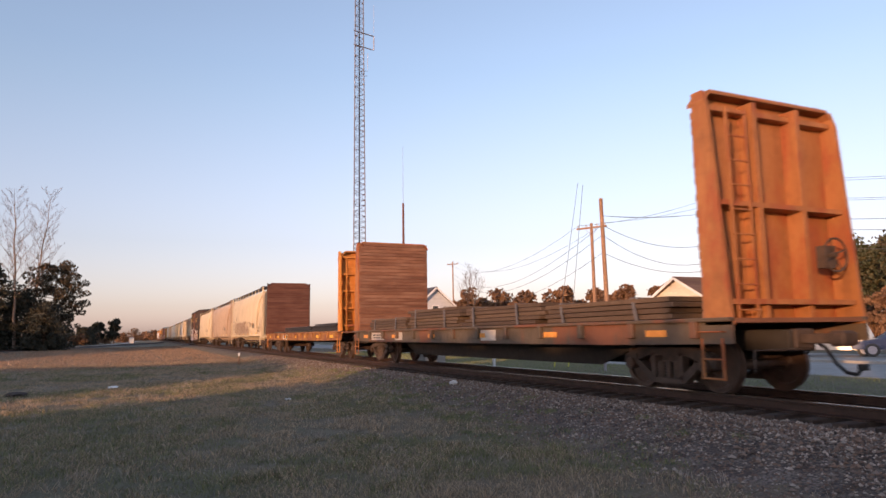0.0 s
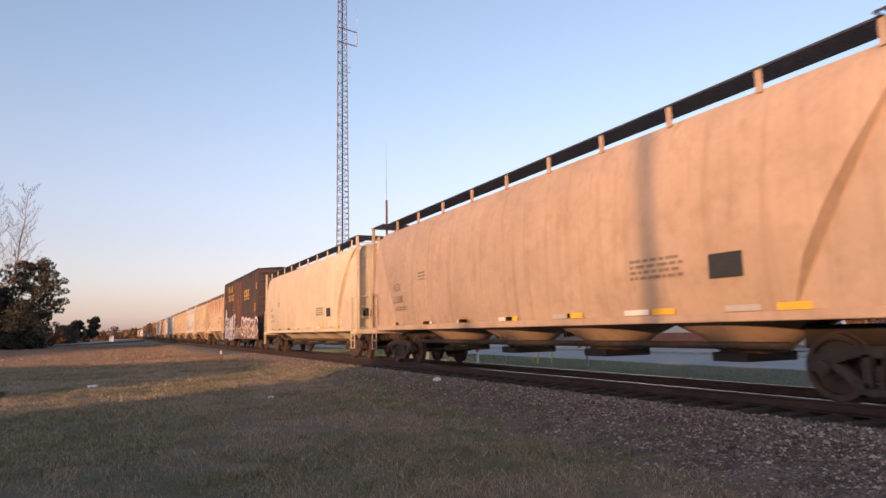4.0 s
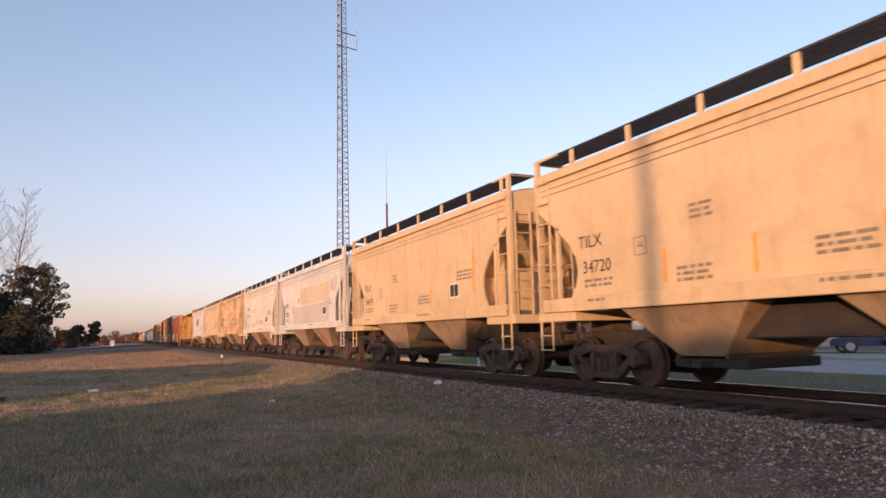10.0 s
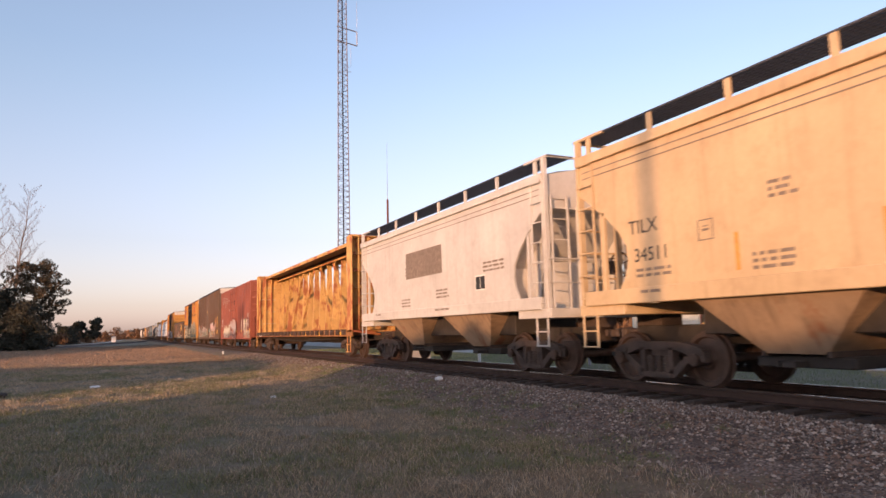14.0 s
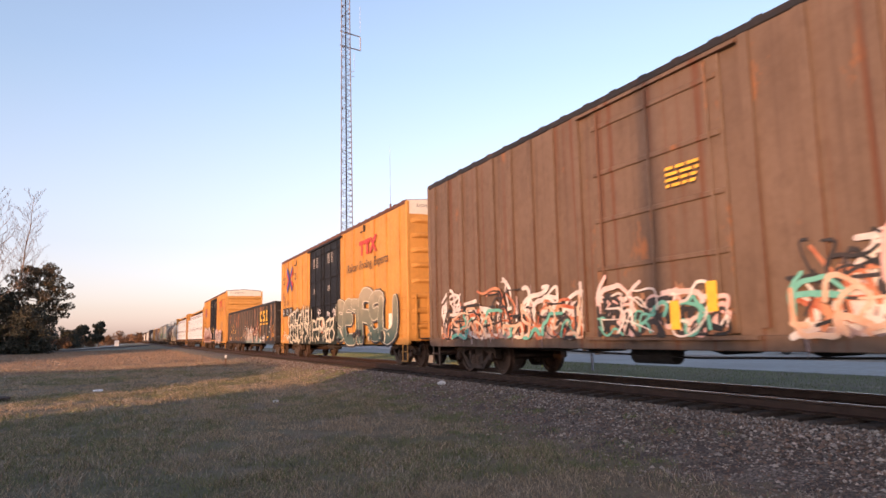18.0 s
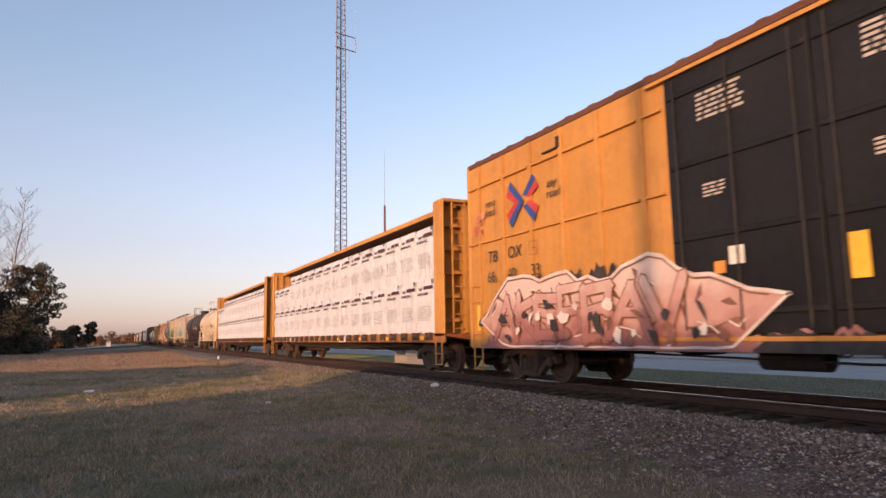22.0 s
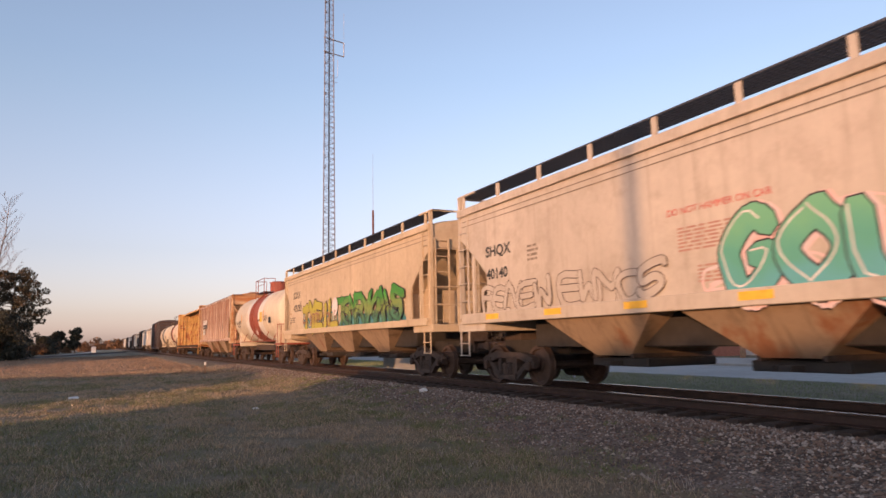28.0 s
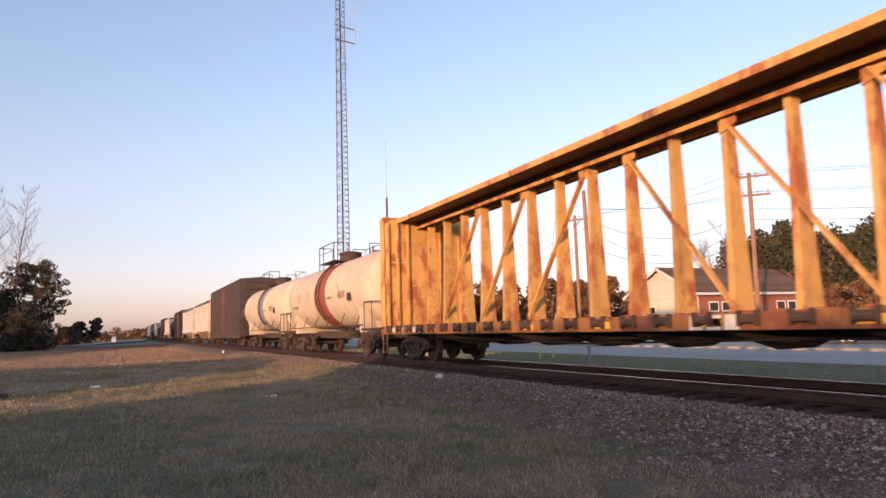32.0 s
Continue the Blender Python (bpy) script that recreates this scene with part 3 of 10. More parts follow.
def tangle(car, y, z, long, high, material, seed, count, width, x, loose=0.5, label="tangled sprayed lines of graffiti"):
    """A wild tangle of curved sprayed lines with a ragged top."""
    rng = random.Random(seed)
    bm = bmesh.new()
    for k in range(count):
        c = long * (k + rng.uniform(0, 1)) / count
        lim = high * (0.62 + 0.38 * math.sin(c * 2.7 + seed) * math.sin(c * 1.1 + 1))
        p = Vector((0, -c, rng.uniform(0, lim * 0.6)))
        g = rng.choice((90, 75, 110, 60, 20, 160)) + rng.uniform(-15, 15)
        pts = [p.copy()]
        for q in range(rng.randrange(3, 6)):
            step = high * rng.uniform(0.18, 0.42)
            p = p + Vector((0, -math.cos(radians(g)) * step, math.sin(radians(g)) * step))
            p.z = min(max(p.z, 0.0), lim)
            p.y = min(max(p.y, -long), 0.0)
            pts.append(p.copy())
            g += rng.uniform(-110, 110) * loose * 2
        ribbon(bm, smooth_line(pts), rng.uniform(*width), k * 0.0004, 0.35)
    part("graffiti_line", bm, material, car, label, None, "stuff", pose(x, y, z))


def ragged(car, y, z, long, high, material, seed, x, spike=0.35, label="rough patch of sprayed paint with drips", name="sprayed_patch", low=0.0):
    """A patch of sprayed paint with an uneven, dripping outline."""
    rng = random.Random(seed)
    n = max(6, int(long / 0.07))
    bm = bmesh.new()
    up, dn = [], []
    for k in range(n + 1):
        e = min(1.0, min(k, n - k) / (n * 0.06) + 0.25)
        t = high * e * (1 - spike * (0.5 + 0.5 * noise.noise(Vector((k * 0.23, seed, 0)))) - spike * 0.7 * rng.random() ** 2)
        d = low * rng.random() ** 3
        up.append(bm.verts.new((0, -long * k / n, t)))
        dn.append(bm.verts.new((0, -long * k / n, -d)))
    for k in range(n):
        f = bm.faces.new((up[k], up[k + 1], dn[k + 1], dn[k]))
        f.normal_update()
        if f.normal.x > 0:
            f.normal_flip()
    part(name, bm, material, car, label, None, "stuff", pose(x, y, z))


def shards(car, y, z, long, high, mats, seed, count, x, size=(0.25, 0.8), label="overlapping sprayed shapes with sharp points"):
    """Wild lettering: many pointed, slanting strokes, one thin layer for each colour."""
    rng = random.Random(seed)
    for q, mat in enumerate(mats):
        bm = bmesh.new()
        for k in range(count):
            c = Vector((0, -long * rng.uniform(0.03, 0.97), high * rng.uniform(0.08, 0.8)))
            g = rng.choice((1.15, 1.9, 0.35, 2.6)) + rng.uniform(-0.3, 0.3)
            d = Vector((0, -math.cos(g), math.sin(g)))
            w = Vector((0, -d.z, d.y))
            a, b = rng.uniform(*size), rng.uniform(0.05, 0.15)
            bow = rng.uniform(-0.18, 0.18) * a
            pts = [c - d * a * 0.5, c - d * a * 0.15 + w * (b * 0.6 + bow), c + d * a * 0.25 + w * (b + bow), c + d * a * 0.6, c + d * a * 0.2 + w * (bow - b * 0.7), c - d * a * 0.2 + w * (bow - b * 0.5)]
            pts = [Vector((-0.0015 * (k % 5), p.y, min(max(p.z, 0.0), high * (0.8 + 0.2 * math.sin(p.y * 3.1 + seed))))) for p in pts]
            f = bm.faces.new([bm.verts.new(p) for p in pts])
            f.normal_update()
            if f.normal.x > 0:
                f.normal_flip()
        part("graffiti_layer", bm, mat, car, label, None, "stuff", pose(x - 0.009 * q, y, z))


def pointed_piece(car, y, z, long, high, fill, edge, facet, seed, x):
    """One broad sprayed piece with an arrow at each end, a stepped top, a pale rim and dark facets between its letters."""
    rng = random.Random(seed)
    n = 26
    tops, lows = [], []
    step = 1.0
    for k in range(n + 1):
        u = k / n
        if k % 2 == 0:
            step = rng.uniform(0.55, 1.0) * (0.72 if u > 0.7 else 1.0)
        e = min(1.0, u / 0.16, (1 - u) / 0.22)
        mid = 0.36 + 0.1 * u
        tops.append(Vector((0, -long * u, high * (mid + (1 - mid) * e * (step + rng.uniform(-0.05, 0.05))))))
        e = min(1.0, u / 0.13, (1 - u) / 0.12)
        lows.append(Vector((0, -long * u, high * mid * (1 - e) + 0.02 * rng.random())))
    bm = bmesh.new()
    for k in range(n):
        f = bm.faces.new([bm.verts.new(q) for q in (tops[k], tops[k + 1], lows[k + 1], lows[k])])
        f.normal_update()
        if f.normal.x > 0:
            f.normal_flip()
    part("graffiti_fill", bm, fill, car, "broad sprayed filling with pointed ends", None, "stuff", pose(x, y, z))
    dark, pale = bmesh.new(), bmesh.new()
    for k in range(2, n - 2):
        a, b = lows[k], tops[k]
        for q in range(2):
            c = a.lerp(b, rng.uniform(0.12, 0.88)) + Vector((0, rng.uniform(-0.1, 0.1), 0))
            g, w = rng.choice((1.1, 2.0, 0.3, 2.7)) + rng.uniform(-0.25, 0.25), rng.uniform(0.16, 0.42) * high
            d = Vector((0, -math.cos(g), math.sin(g)))
            o = Vector((0, -d.z, d.y)) * rng.uniform(0.05, 0.11)
            pts = [c - d * w * 0.5, c + o, c + d * w * 0.5, c - o * rng.uniform(-0.2, 0.5)]
            f = dark.faces.new([dark.verts.new(Vector((-0.001 * ((k + q) % 4), v.y, min(max(v.z, 0.03), b.z - 0.03)))) for v in pts])
            f.normal_update()
            if f.normal.x > 0:
                f.normal_flip()
            if rng.random() < 0.5:
                ribbon(pale, [pts[0] + o * 0.3, pts[1] + o * 0.3, pts[2] + o * 0.3], 0.013, 0.0002 * (k % 6), 0.3)
    part("graffiti_shading", dark, facet, car, "dark facets between the letters", None, "stuff", pose(x - 0.004, y, z))
    part("graffiti_highlight", pale, edge, car, "thin sprayed highlights", None, "stuff", pose(x - 0.009, y, z))
    bm = bmesh.new()
    ribbon(bm, tops, 0.026, 0.0)
    ribbon(bm, lows, 0.02, 0.0)
    part("graffiti_outline", bm, edge, car, "pale sprayed rim of the graffiti", None, "stuff", pose(x - 0.012, y, z))
    bm = bmesh.new()
    ribbon(bm, [v + Vector((0, 0, -0.055)) for v in tops[1:-1]], 0.014, 0.0)
    part("graffiti_line", bm, facet, car, "dark sprayed line inside the rim", None, "stuff", pose(x - 0.012, y, z))


def crossed_emblem(car, y, z, wide, high, x):
    """Two chevrons that meet as a cross, each a blue band with a red band inside; one lies over the other."""
    w, t = wide / 2, high / 2
    for q, (mat, tip, lo, hi) in enumerate(((BLUE_MARK, -0.12, 1.0, 0.74), (RED_MARK, 0.17, 0.70, 0.40))):
        # the whole chevron, its arms ending on a slanting line
        bm = bmesh.new()
        out, inn = (w * (0.66 + 0.16 * q), t * lo), (w * (0.82 + 0.14 * q), t * hi)
        pts = [(w * tip, 0.0), out, inn, (w * (tip + 0.27), 0.0), (inn[0], -inn[1]), (out[0], -out[1])]
        slab(bm, [(0, a, b) for a, b in pts], (-0.003, 0, 0))
        part("emblem", bm, mat, car, "crossed emblem in blue and red", None, "", pose(x - 0.003, y, z))
        # the two free arms of the other one
        for up in (1, -1):
            bm = bmesh.new()
            k0 = 0.24 if q == 0 else 0.16
            base = [(w * tip * (1 - k0) + out[0] * k0, out[1] * k0), out, inn, (w * (tip + 0.27) * (1 - k0) + inn[0] * k0, inn[1] * k0)]
            slab(bm, [(0, -a, up * b) for a, b in base], (-0.003, 0, 0))
            part("emblem", bm, mat, car, "crossed emblem in blue and red", None, "", pose(x, y, z))


def vent_hook(car, y, z, x, wide=0.62):
    """A small bracket on the upper side, with a dark strip as its long shadow line."""
    bm = bmesh.new()
    box(bm, -0.06, 0, -wide, 0, -0.03, 0.0)
    box(bm, -0.07, 0, -wide, -wide + 0.10, 0.0, 0.2)
    part("bracket", bm, DARK, car, "small bracket with its shadow line as a dark strip", None, "", pose(x, y, z))


def outline_box(car, y, z, wide, high, material, x=None):
    """A thin square stencil frame with a few marks in it."""
    x = -HALF - 0.004 if x is None else x
    bm = bmesh.new()
    w, h, r = wide / 2, high / 2, 0.018
    for a in ((-w, w, h - r, h), (-w, w, -h, -h + r), (-w, -w + r, -h + r, h - r), (w - r, w, -h + r, h - r), (-w * 0.45, w * 0.45, -r, r), (-w * 0.3, w * 0.3, h * 0.3, h * 0.3 + r)):
        box(bm, -0.002, 0, *a)
    part("stencil", bm, material, car, "small framed stencil", None, "stuff", pose(x, y, z))


def spray(name, a, b, scale=2.2):
    m, t, s = graph(name)
    n = noise_of(t, coords(t), scale, 5, 0.65)
    t.links.new(blend(t, ramp(t, n, 0.38, 0.62), a, b), s.inputs["Base Color"])
    s.inputs["Roughness"].default_value = 0.6
    return m


def fade_spray(name, low, mid, high, z1=1.2, scale=2.0):
    """Spray paint that passes from one colour to the next as it rises."""
    m, t, s = graph(name)
    at, axes = own_space(t)
    n = noise_of(t, coords(t), scale, 4, 0.6)
    k = math_of(t, 'ADD', math_of(t, 'DIVIDE', axes[2], z1), math_of(t, 'MULTIPLY', math_of(t, 'SUBTRACT', n, 0.5), 0.9))
    col = blend(t, ramp(t, k, 0.12, 0.42), low, mid)
    col = blend(t, ramp(t, k, 0.55, 0.9), col, high)
    t.links.new(col, s.inputs["Base Color"])
    s.inputs["Roughness"].default_value = 0.6
    return m


def ladder(car, x, y, z, high, wide, material, end=False, turn=0):
    me = shaped("ladder/%.2f/%.2f" % (high, wide), make_ladder(high, wide))
    return put("ladder", me, material, car, "", pose(x, y, z, 0, 0, turn))


def stirrup(car, x, y, z, material):
    put("step", shaped("step", make_stirrup), material, car, "", pose(x, y, z))


def grab(car, x, y, z, material, turn=0):
    put("grab_iron", shaped("grab_iron", make_grab), material, car, "", pose(x, y, z, 0, 0, turn))


def roofwalk(car, y0, y1, x0, x1, z, material=GRATE):
    def build(bm):
        L = y1 - y0
        for k in range(8):
            x = x0 + (x1 - x0) * k / 7
            box(bm, x - 0.012, x + 0.012, -L / 2, L / 2, -0.03, 0.0)
        n = max(2, round(L / 0.11))
        for k in range(n + 1):
            y = -L / 2 + L * k / n
            box(bm, min(x0, x1), max(x0, x1), y - 0.014, y + 0.014, -0.024, -0.004)
    me = shaped("roofwalk/%.2f/%.2f/%.2f" % (y1 - y0, x0, x1), build)
    put("roofwalk", me, material, car, "dark steel grating walkway", pose(0, (y0 + y1) / 2, z))


# ---- covered hoppers ----
def cut_side(y_front, y_rear, z0, z1, cut):
    """The outline of a side sheet whose ends are cut away in a curve; cut: (inset, height) from the top down."""
    pts = [(y_front, z1)] + [(y_front + a, h) for a, h in cut] + [(y_front + cut[-1][0], z0)]
    pts += [(y_rear - cut[-1][0], z0)] + [(y_rear - a, h) for a, h in reversed(cut)] + [(y_rear, z1)]
    return pts


def bay(bm, y, long_top, long_bot, half_top, half_bot, z1, z0):
    loft(bm, [[(-half_top, y - long_top / 2, z1), (half_top, y - long_top / 2, z1), (half_top, y + long_top / 2, z1), (-half_top, y + long_top / 2, z1)],
              [(-half_bot, y - long_bot / 2, z0), (half_bot, y - long_bot / 2, z0), (half_bot, y + long_bot / 2, z0), (-half_bot, y + long_bot / 2, z0)]])


ROUND_CUT = [(0.02, 3.52), (0.35, 3.30), (0.72, 3.02), (1.05, 2.72), (1.26, 2.42), (1.30, 2.15), (1.22, 1.88), (1.08, 1.7)]
LONG_CUT = [(0.02, 3.85), (0.6, 3.34), (1.45, 2.57), (1.6, 2.2), (1.75, 1.53)]
ANGLE_CUT = [(0.02, 3.55), (0.25, 3.4), (0.55, 3.16), (0.95, 2.84), (1.25, 2.58), (1.30, 2.4), (1.28, 1.9), (1.25, 1.7)]


# grime stains on a brown that also holds the shade under the body
BAY_PAINT = paint("grimy_shaded_bay_paint", (0.30, 0.205, 0.13), (0.07, 0.045, 0.03), 0.55, 0.7, 0.25, (0.16, 0.07, 0.035), rust_scale=0.9)


def hopper(car, length, body, bays, cut=ROUND_CUT, top=4.25, sill=(1.40, 1.66), inset=0.6, ribs=0, bay_low=0.6, truss=False, trim=None, walk_posts=1.65, seams=True, paint_ends=None, walk_up=0.40, bay_place=None):
    trim = trim or body
    paint_ends = paint_ends or body
    h = length / 2 - inset
    centre = h - 1.35
    running_gear(car, h, centre, stub=2.7)
    for s in (-1, 1):
        bm = bmesh.new()
        pts = cut_side(-h, h, sill[1], top, cut)
        slab(bm, [(s * HALF, y, z) for y, z in (pts if s > 0 else pts[::-1])], (-s * 0.05, 0, 0))
        part("side_sheet", bm, body, car)
        bm = bmesh.new()
        box(bm, s * (HALF + 0.012) - 0.06, s * (HALF + 0.012) + 0.012 * s + 0.02, -h, h, top - 0.16, top + 0.02, 0.01)
        part("top_chord", bm, body, car)
        bm = bmesh.new()
        box(bm, s * HALF - 0.07, s * HALF + 0.03, -h + 0.15, h - 0.15, sill[0], sill[1] + 0.004, 0.012)
        part("side_sill", bm, body, car)
        if seams:
            for zz in (top - 0.30, top - 0.42):
                mark(car, "seam", 0, zz, 2 * h - 0.3, 0.018, GREY_MARK, s * (HALF + 0.006))
        for k in range(ribs):
            y = -h + 0.25 + (2 * h - 0.5) * k / (ribs - 1)
            z_low = sill[1] + 0.01
            if abs(y) > h - 1.2:
                z_low = 3.4
            me = shaped("rib/%.2f/%.2f" % (z_low, top), lambda bm: slab(bm, [(0, -0.11, z_low), (0, 0.11, z_low), (0, 0.11, top - 0.17), (0, -0.11, top - 0.17)][::-1], (-0.07, 0, 0)))
            put("rib", me, body, car, "", pose(s * HALF - (0.0 if s < 0 else -0.07), y, 0))
    # roof with a trough of hatches
    bm = bmesh.new()
    arc = [(-HALF + 0.03, top), (-1.1, top + 0.10), (-0.5, top + 0.19), (0, top + 0.21), (0.5, top + 0.19), (1.1, top + 0.10), (HALF - 0.03, top)]
    loft(bm, [[(x, y, z) for x, z in arc] for y in (-h + 0.02, h - 0.02)], closed=False)
    loft(bm, [[(x, y, z - 0.04) for x, z in reversed(arc)] for y in (-h + 0.02, h - 0.02)], closed=False)
    part("roof", bm, body, car, "", 30)
    n = max(2, int(h * 2 / 3.2))
    for k in range(n):
        y = -h + 1.2 + (2 * h - 2.4) * k / (n - 1)
        me = shaped("hatch", lambda bm: box(bm, -0.28, 0.28, -1.1, 1.1, 0, 0.10, 0.03))
        put("hatch", me, body, car, "", pose(0, y, top + 0.20))
    # walkways on posts
    for s in (-1, 1):
        roofwalk(car, -h - 0.15, h + 0.15, s * 0.85, s * 1.47, top + walk_up)
        y = -h + 0.35
        while y < h - 0.1:
            me = shaped("walk_post/%.2f" % walk_up, lambda bm: box(bm, -0.02, 0.02, -0.055, 0.055, 0, walk_up))
            put("walk_post", me, trim, car, "", pose(s * 1.46, y, top - 0.02))
            y += walk_posts
    for s in (-1, 1):
        bm = bmesh.new()
        for x in (-1.47, 1.47):
            beam(bm, (x, s * (h + 0.12), top + walk_up - 0.02), (x, s * (h - 0.75), top + walk_up - 0.02), 0.05, 0.05)
        beam(bm, (-1.47, s * (h + 0.12), top + walk_up - 0.02), (1.47, s * (h + 0.12), top + walk_up - 0.02), 0.05, 0.05)
        part("end_rail", bm, trim, car)
    # ends: a vertical panel, the slope sheet below it and a centre plate
    for s in (-1, 1):
        bm = bmesh.new()
        zp = cut[0][1] + 0.05
        deep = 0.3 if cut is LONG_CUT else 0.0
        pts = [(-HALF + 0.05, zp), (HALF - 0.05, zp), (HALF - 0.05, top), (0.6, top + 0.18), (-0.6, top + 0.18), (-HALF + 0.05, top)]
        slab(bm, [(x, s * (h - 0.02), z) for x, z in (pts if s < 0 else pts[::-1])], (0, -s * 0.05, 0))
        part("end_panel", bm, paint_ends, car)
        bm = bmesh.new()
        a, b = (s * (h - 0.42 - deep), zp), (s * (h - 2.45 - deep), sill[0] + 0.05)
        slab(bm, [(-HALF + 0.055, a[0], a[1]), (-HALF + 0.055, b[0], b[1]), (HALF - 0.055, b[0], b[1]), (HALF - 0.055, a[0], a[1])][::s], (0, 0, 0.05))
        part("slope_sheet", bm, paint_ends, car)
        bm = bmesh.new()
        box(bm, -HALF + 0.055, HALF - 0.055, min(s * (h - 0.02), s * (h - 0.46 - deep)), max(s * (h - 0.02), s * (h - 0.46 - deep)), zp - 0.03, zp + 0.02)
        part("end_ledge", bm, paint_ends, car)
        bm = bmesh.new()
        slab(bm, [(-0.62, s * (h - 1.0), sill[0] - 0.1), (0.62, s * (h - 1.0), sill[0] - 0.1), (0.62, s * (h - 1.0), 2.5), (-0.62, s * (h - 1.0), 2.5)][::-s], (0, -s * 0.05, 0))
        part("centre_plate", bm, paint_ends, car)
        # a cross bulkhead under the slope, the gussets that stiffen it and the posts that carry the cut side
        bm = bmesh.new()
        slab(bm, [(-HALF + 0.06, s * (h - 1.55 - deep), sill[0] + 0.02), (HALF - 0.06, s * (h - 1.55 - deep), sill[0] + 0.02), (HALF - 0.06, s * (h - 1.55 - deep), 2.42), (-HALF + 0.06, s * (h - 1.55 - deep), 2.42)][::-s], (0, -s * 0.03, 0))
        part("cross_bulkhead", bm, paint_ends, car)
        for x in (-1.02, 1.02):
            bm = bmesh.new()
            slab(bm, [(x, s * (h - 1.54), sill[0] + 0.02), (x, s * (h - 1.0), sill[0] + 0.02), (x, s * (h - 0.92), 2.2), (x, s * (h - 0.66), 2.98), (x, s * (h - 0.88), 3.02), (x, s * (h - 1.5), 2.38)], (0.025, 0, 0))
            part("gusset", bm, paint_ends, car)
        for x in (-HALF + 0.03, HALF - 0.03):
            bm = bmesh.new()
            box(bm, x - 0.03, x + 0.03, s * (h - 0.66) - 0.05, s * (h - 0.66) + 0.05, sill[0], 3.1)
            part("side_post", bm, trim, car)
        for x in (-HALF + 0.04, -0.62, 0.62, HALF - 0.04):
            bm = bmesh.new()
            box(bm, x - 0.045, x + 0.045, s * h - 0.05, s * h + 0.05, sill[0] - 0.05, top + walk_up - 0.04 if abs(x) > 1 else 3.6)
            part("end_post", bm, trim, car)
        if truss:
            for x in (-1, 1):
                bm = bmesh.new()
                beam(bm, (x * 1.4, s * (h + 0.02), 3.7), (x * 0.25, s * (h + 0.02), 2.2), 0.11, 0.07, (0, 1, 0))
                part("end_brace", bm, trim, car)
        bm = bmesh.new()
        box(bm, -HALF, HALF, min(s * (h - 1.15), s * (h + 0.12)), max(s * (h - 1.15), s * (h + 0.12)), sill[0] - 0.18, sill[0] + 0.02, 0.012)
        part("end_platform", bm, trim, car)
        for z in (sill[0] + 0.55, sill[0] + 1.05):
            bm = bmesh.new()
            rod(bm, (-HALF, s * (h + 0.1), z), (HALF, s * (h + 0.1), z), 0.016, 6)
            part("handrail", bm, trim, car)
        ladder(car, -HALF - 0.02, s * (h - 0.24), sill[0] + 0.02, top - sill[0] - 0.1, 0.42, trim)
        ladder(car, -HALF + 0.35, s * (h + 0.06), sill[0] + 0.02, 2.4, 0.42, trim, turn=90 * s)
        stirrup(car, -HALF - 0.01, s * (h - 0.2), sill[0] - 0.15, trim)
        stirrup(car, HALF + 0.01, s * (h - 0.2), sill[0] - 0.15, trim)
        ladder(car, HALF + 0.02, s * (h - 0.24), sill[0] + 0.02, top - sill[0] - 0.1, 0.42, trim)
        bm = bmesh.new()
        box(bm, -0.25, 0.25, min(s * (h - 0.7), s * h), max(s * (h - 0.7), s * h), sill[0] - 0.55, sill[0] - 0.16)
        part("draft_sill", bm, GRIME, car)
    put("brake_wheel", shaped("brake_wheel", make_brake_wheel), GRIME, car, "", pose(0.35, -h - 0.12, 2.35))
    # bays with their outlet gates
    pitch, wide = bay_place or ((0.348 * 2 * h, 2.75) if bays == 2 else (0.212 * 2 * h, 3.05))
    for k in range(bays):
        y = pitch * (k - (bays - 1) / 2)
        bm = bmesh.new()
        bay(bm, y, wide, 0.95, HALF - 0.06, 0.98, sill[0] + 0.03, bay_low - 0.02)
        b = part("hopper_bay", bm, BAY_PAINT, car, "sloping hopper bay, grimy and coloured darker for underbody shade")
        for e in (-1, 1):
            bm = bmesh.new()
            box(bm, -1.0, 1.0, y + e * 0.5 - 0.03, y + e * 0.5 + 0.03, bay_low - 0.06, bay_low + 0.02)
            part("outlet_flange", bm, GRIME, b)
        bm = bmesh.new()
        box(bm, -0.85, 0.85, y - 0.75, y + 0.75, bay_low - 0.22, bay_low - 0.06, 0.02)
        box(bm, -1.15, -0.85, y - 0.1, y + 0.1, bay_low - 0.2, bay_low - 0.12)
        rod(bm, (-1.0, y + 0.3, bay_low - 0.17), (1.0, y + 0.3, bay_low - 0.17), 0.045, 8)
        part("outlet_gate", bm, DARK, b)
    # the closed slopes between and behind the bays
    bm = bmesh.new()
    box(bm, -0.9, 0.9, -h + 2.3, h - 2.3, 0.86, sill[0] + 0.02, 0.02)
    part("inner_sill", bm, DARK, car)
    bm = bmesh.new()
    rod(bm, (-0.5, -h + 2.5, 0.95), (-0.5, h - 2.5, 0.95), 0.025, 6)
    part("brake_pipe", bm, DARK, car)
    return h


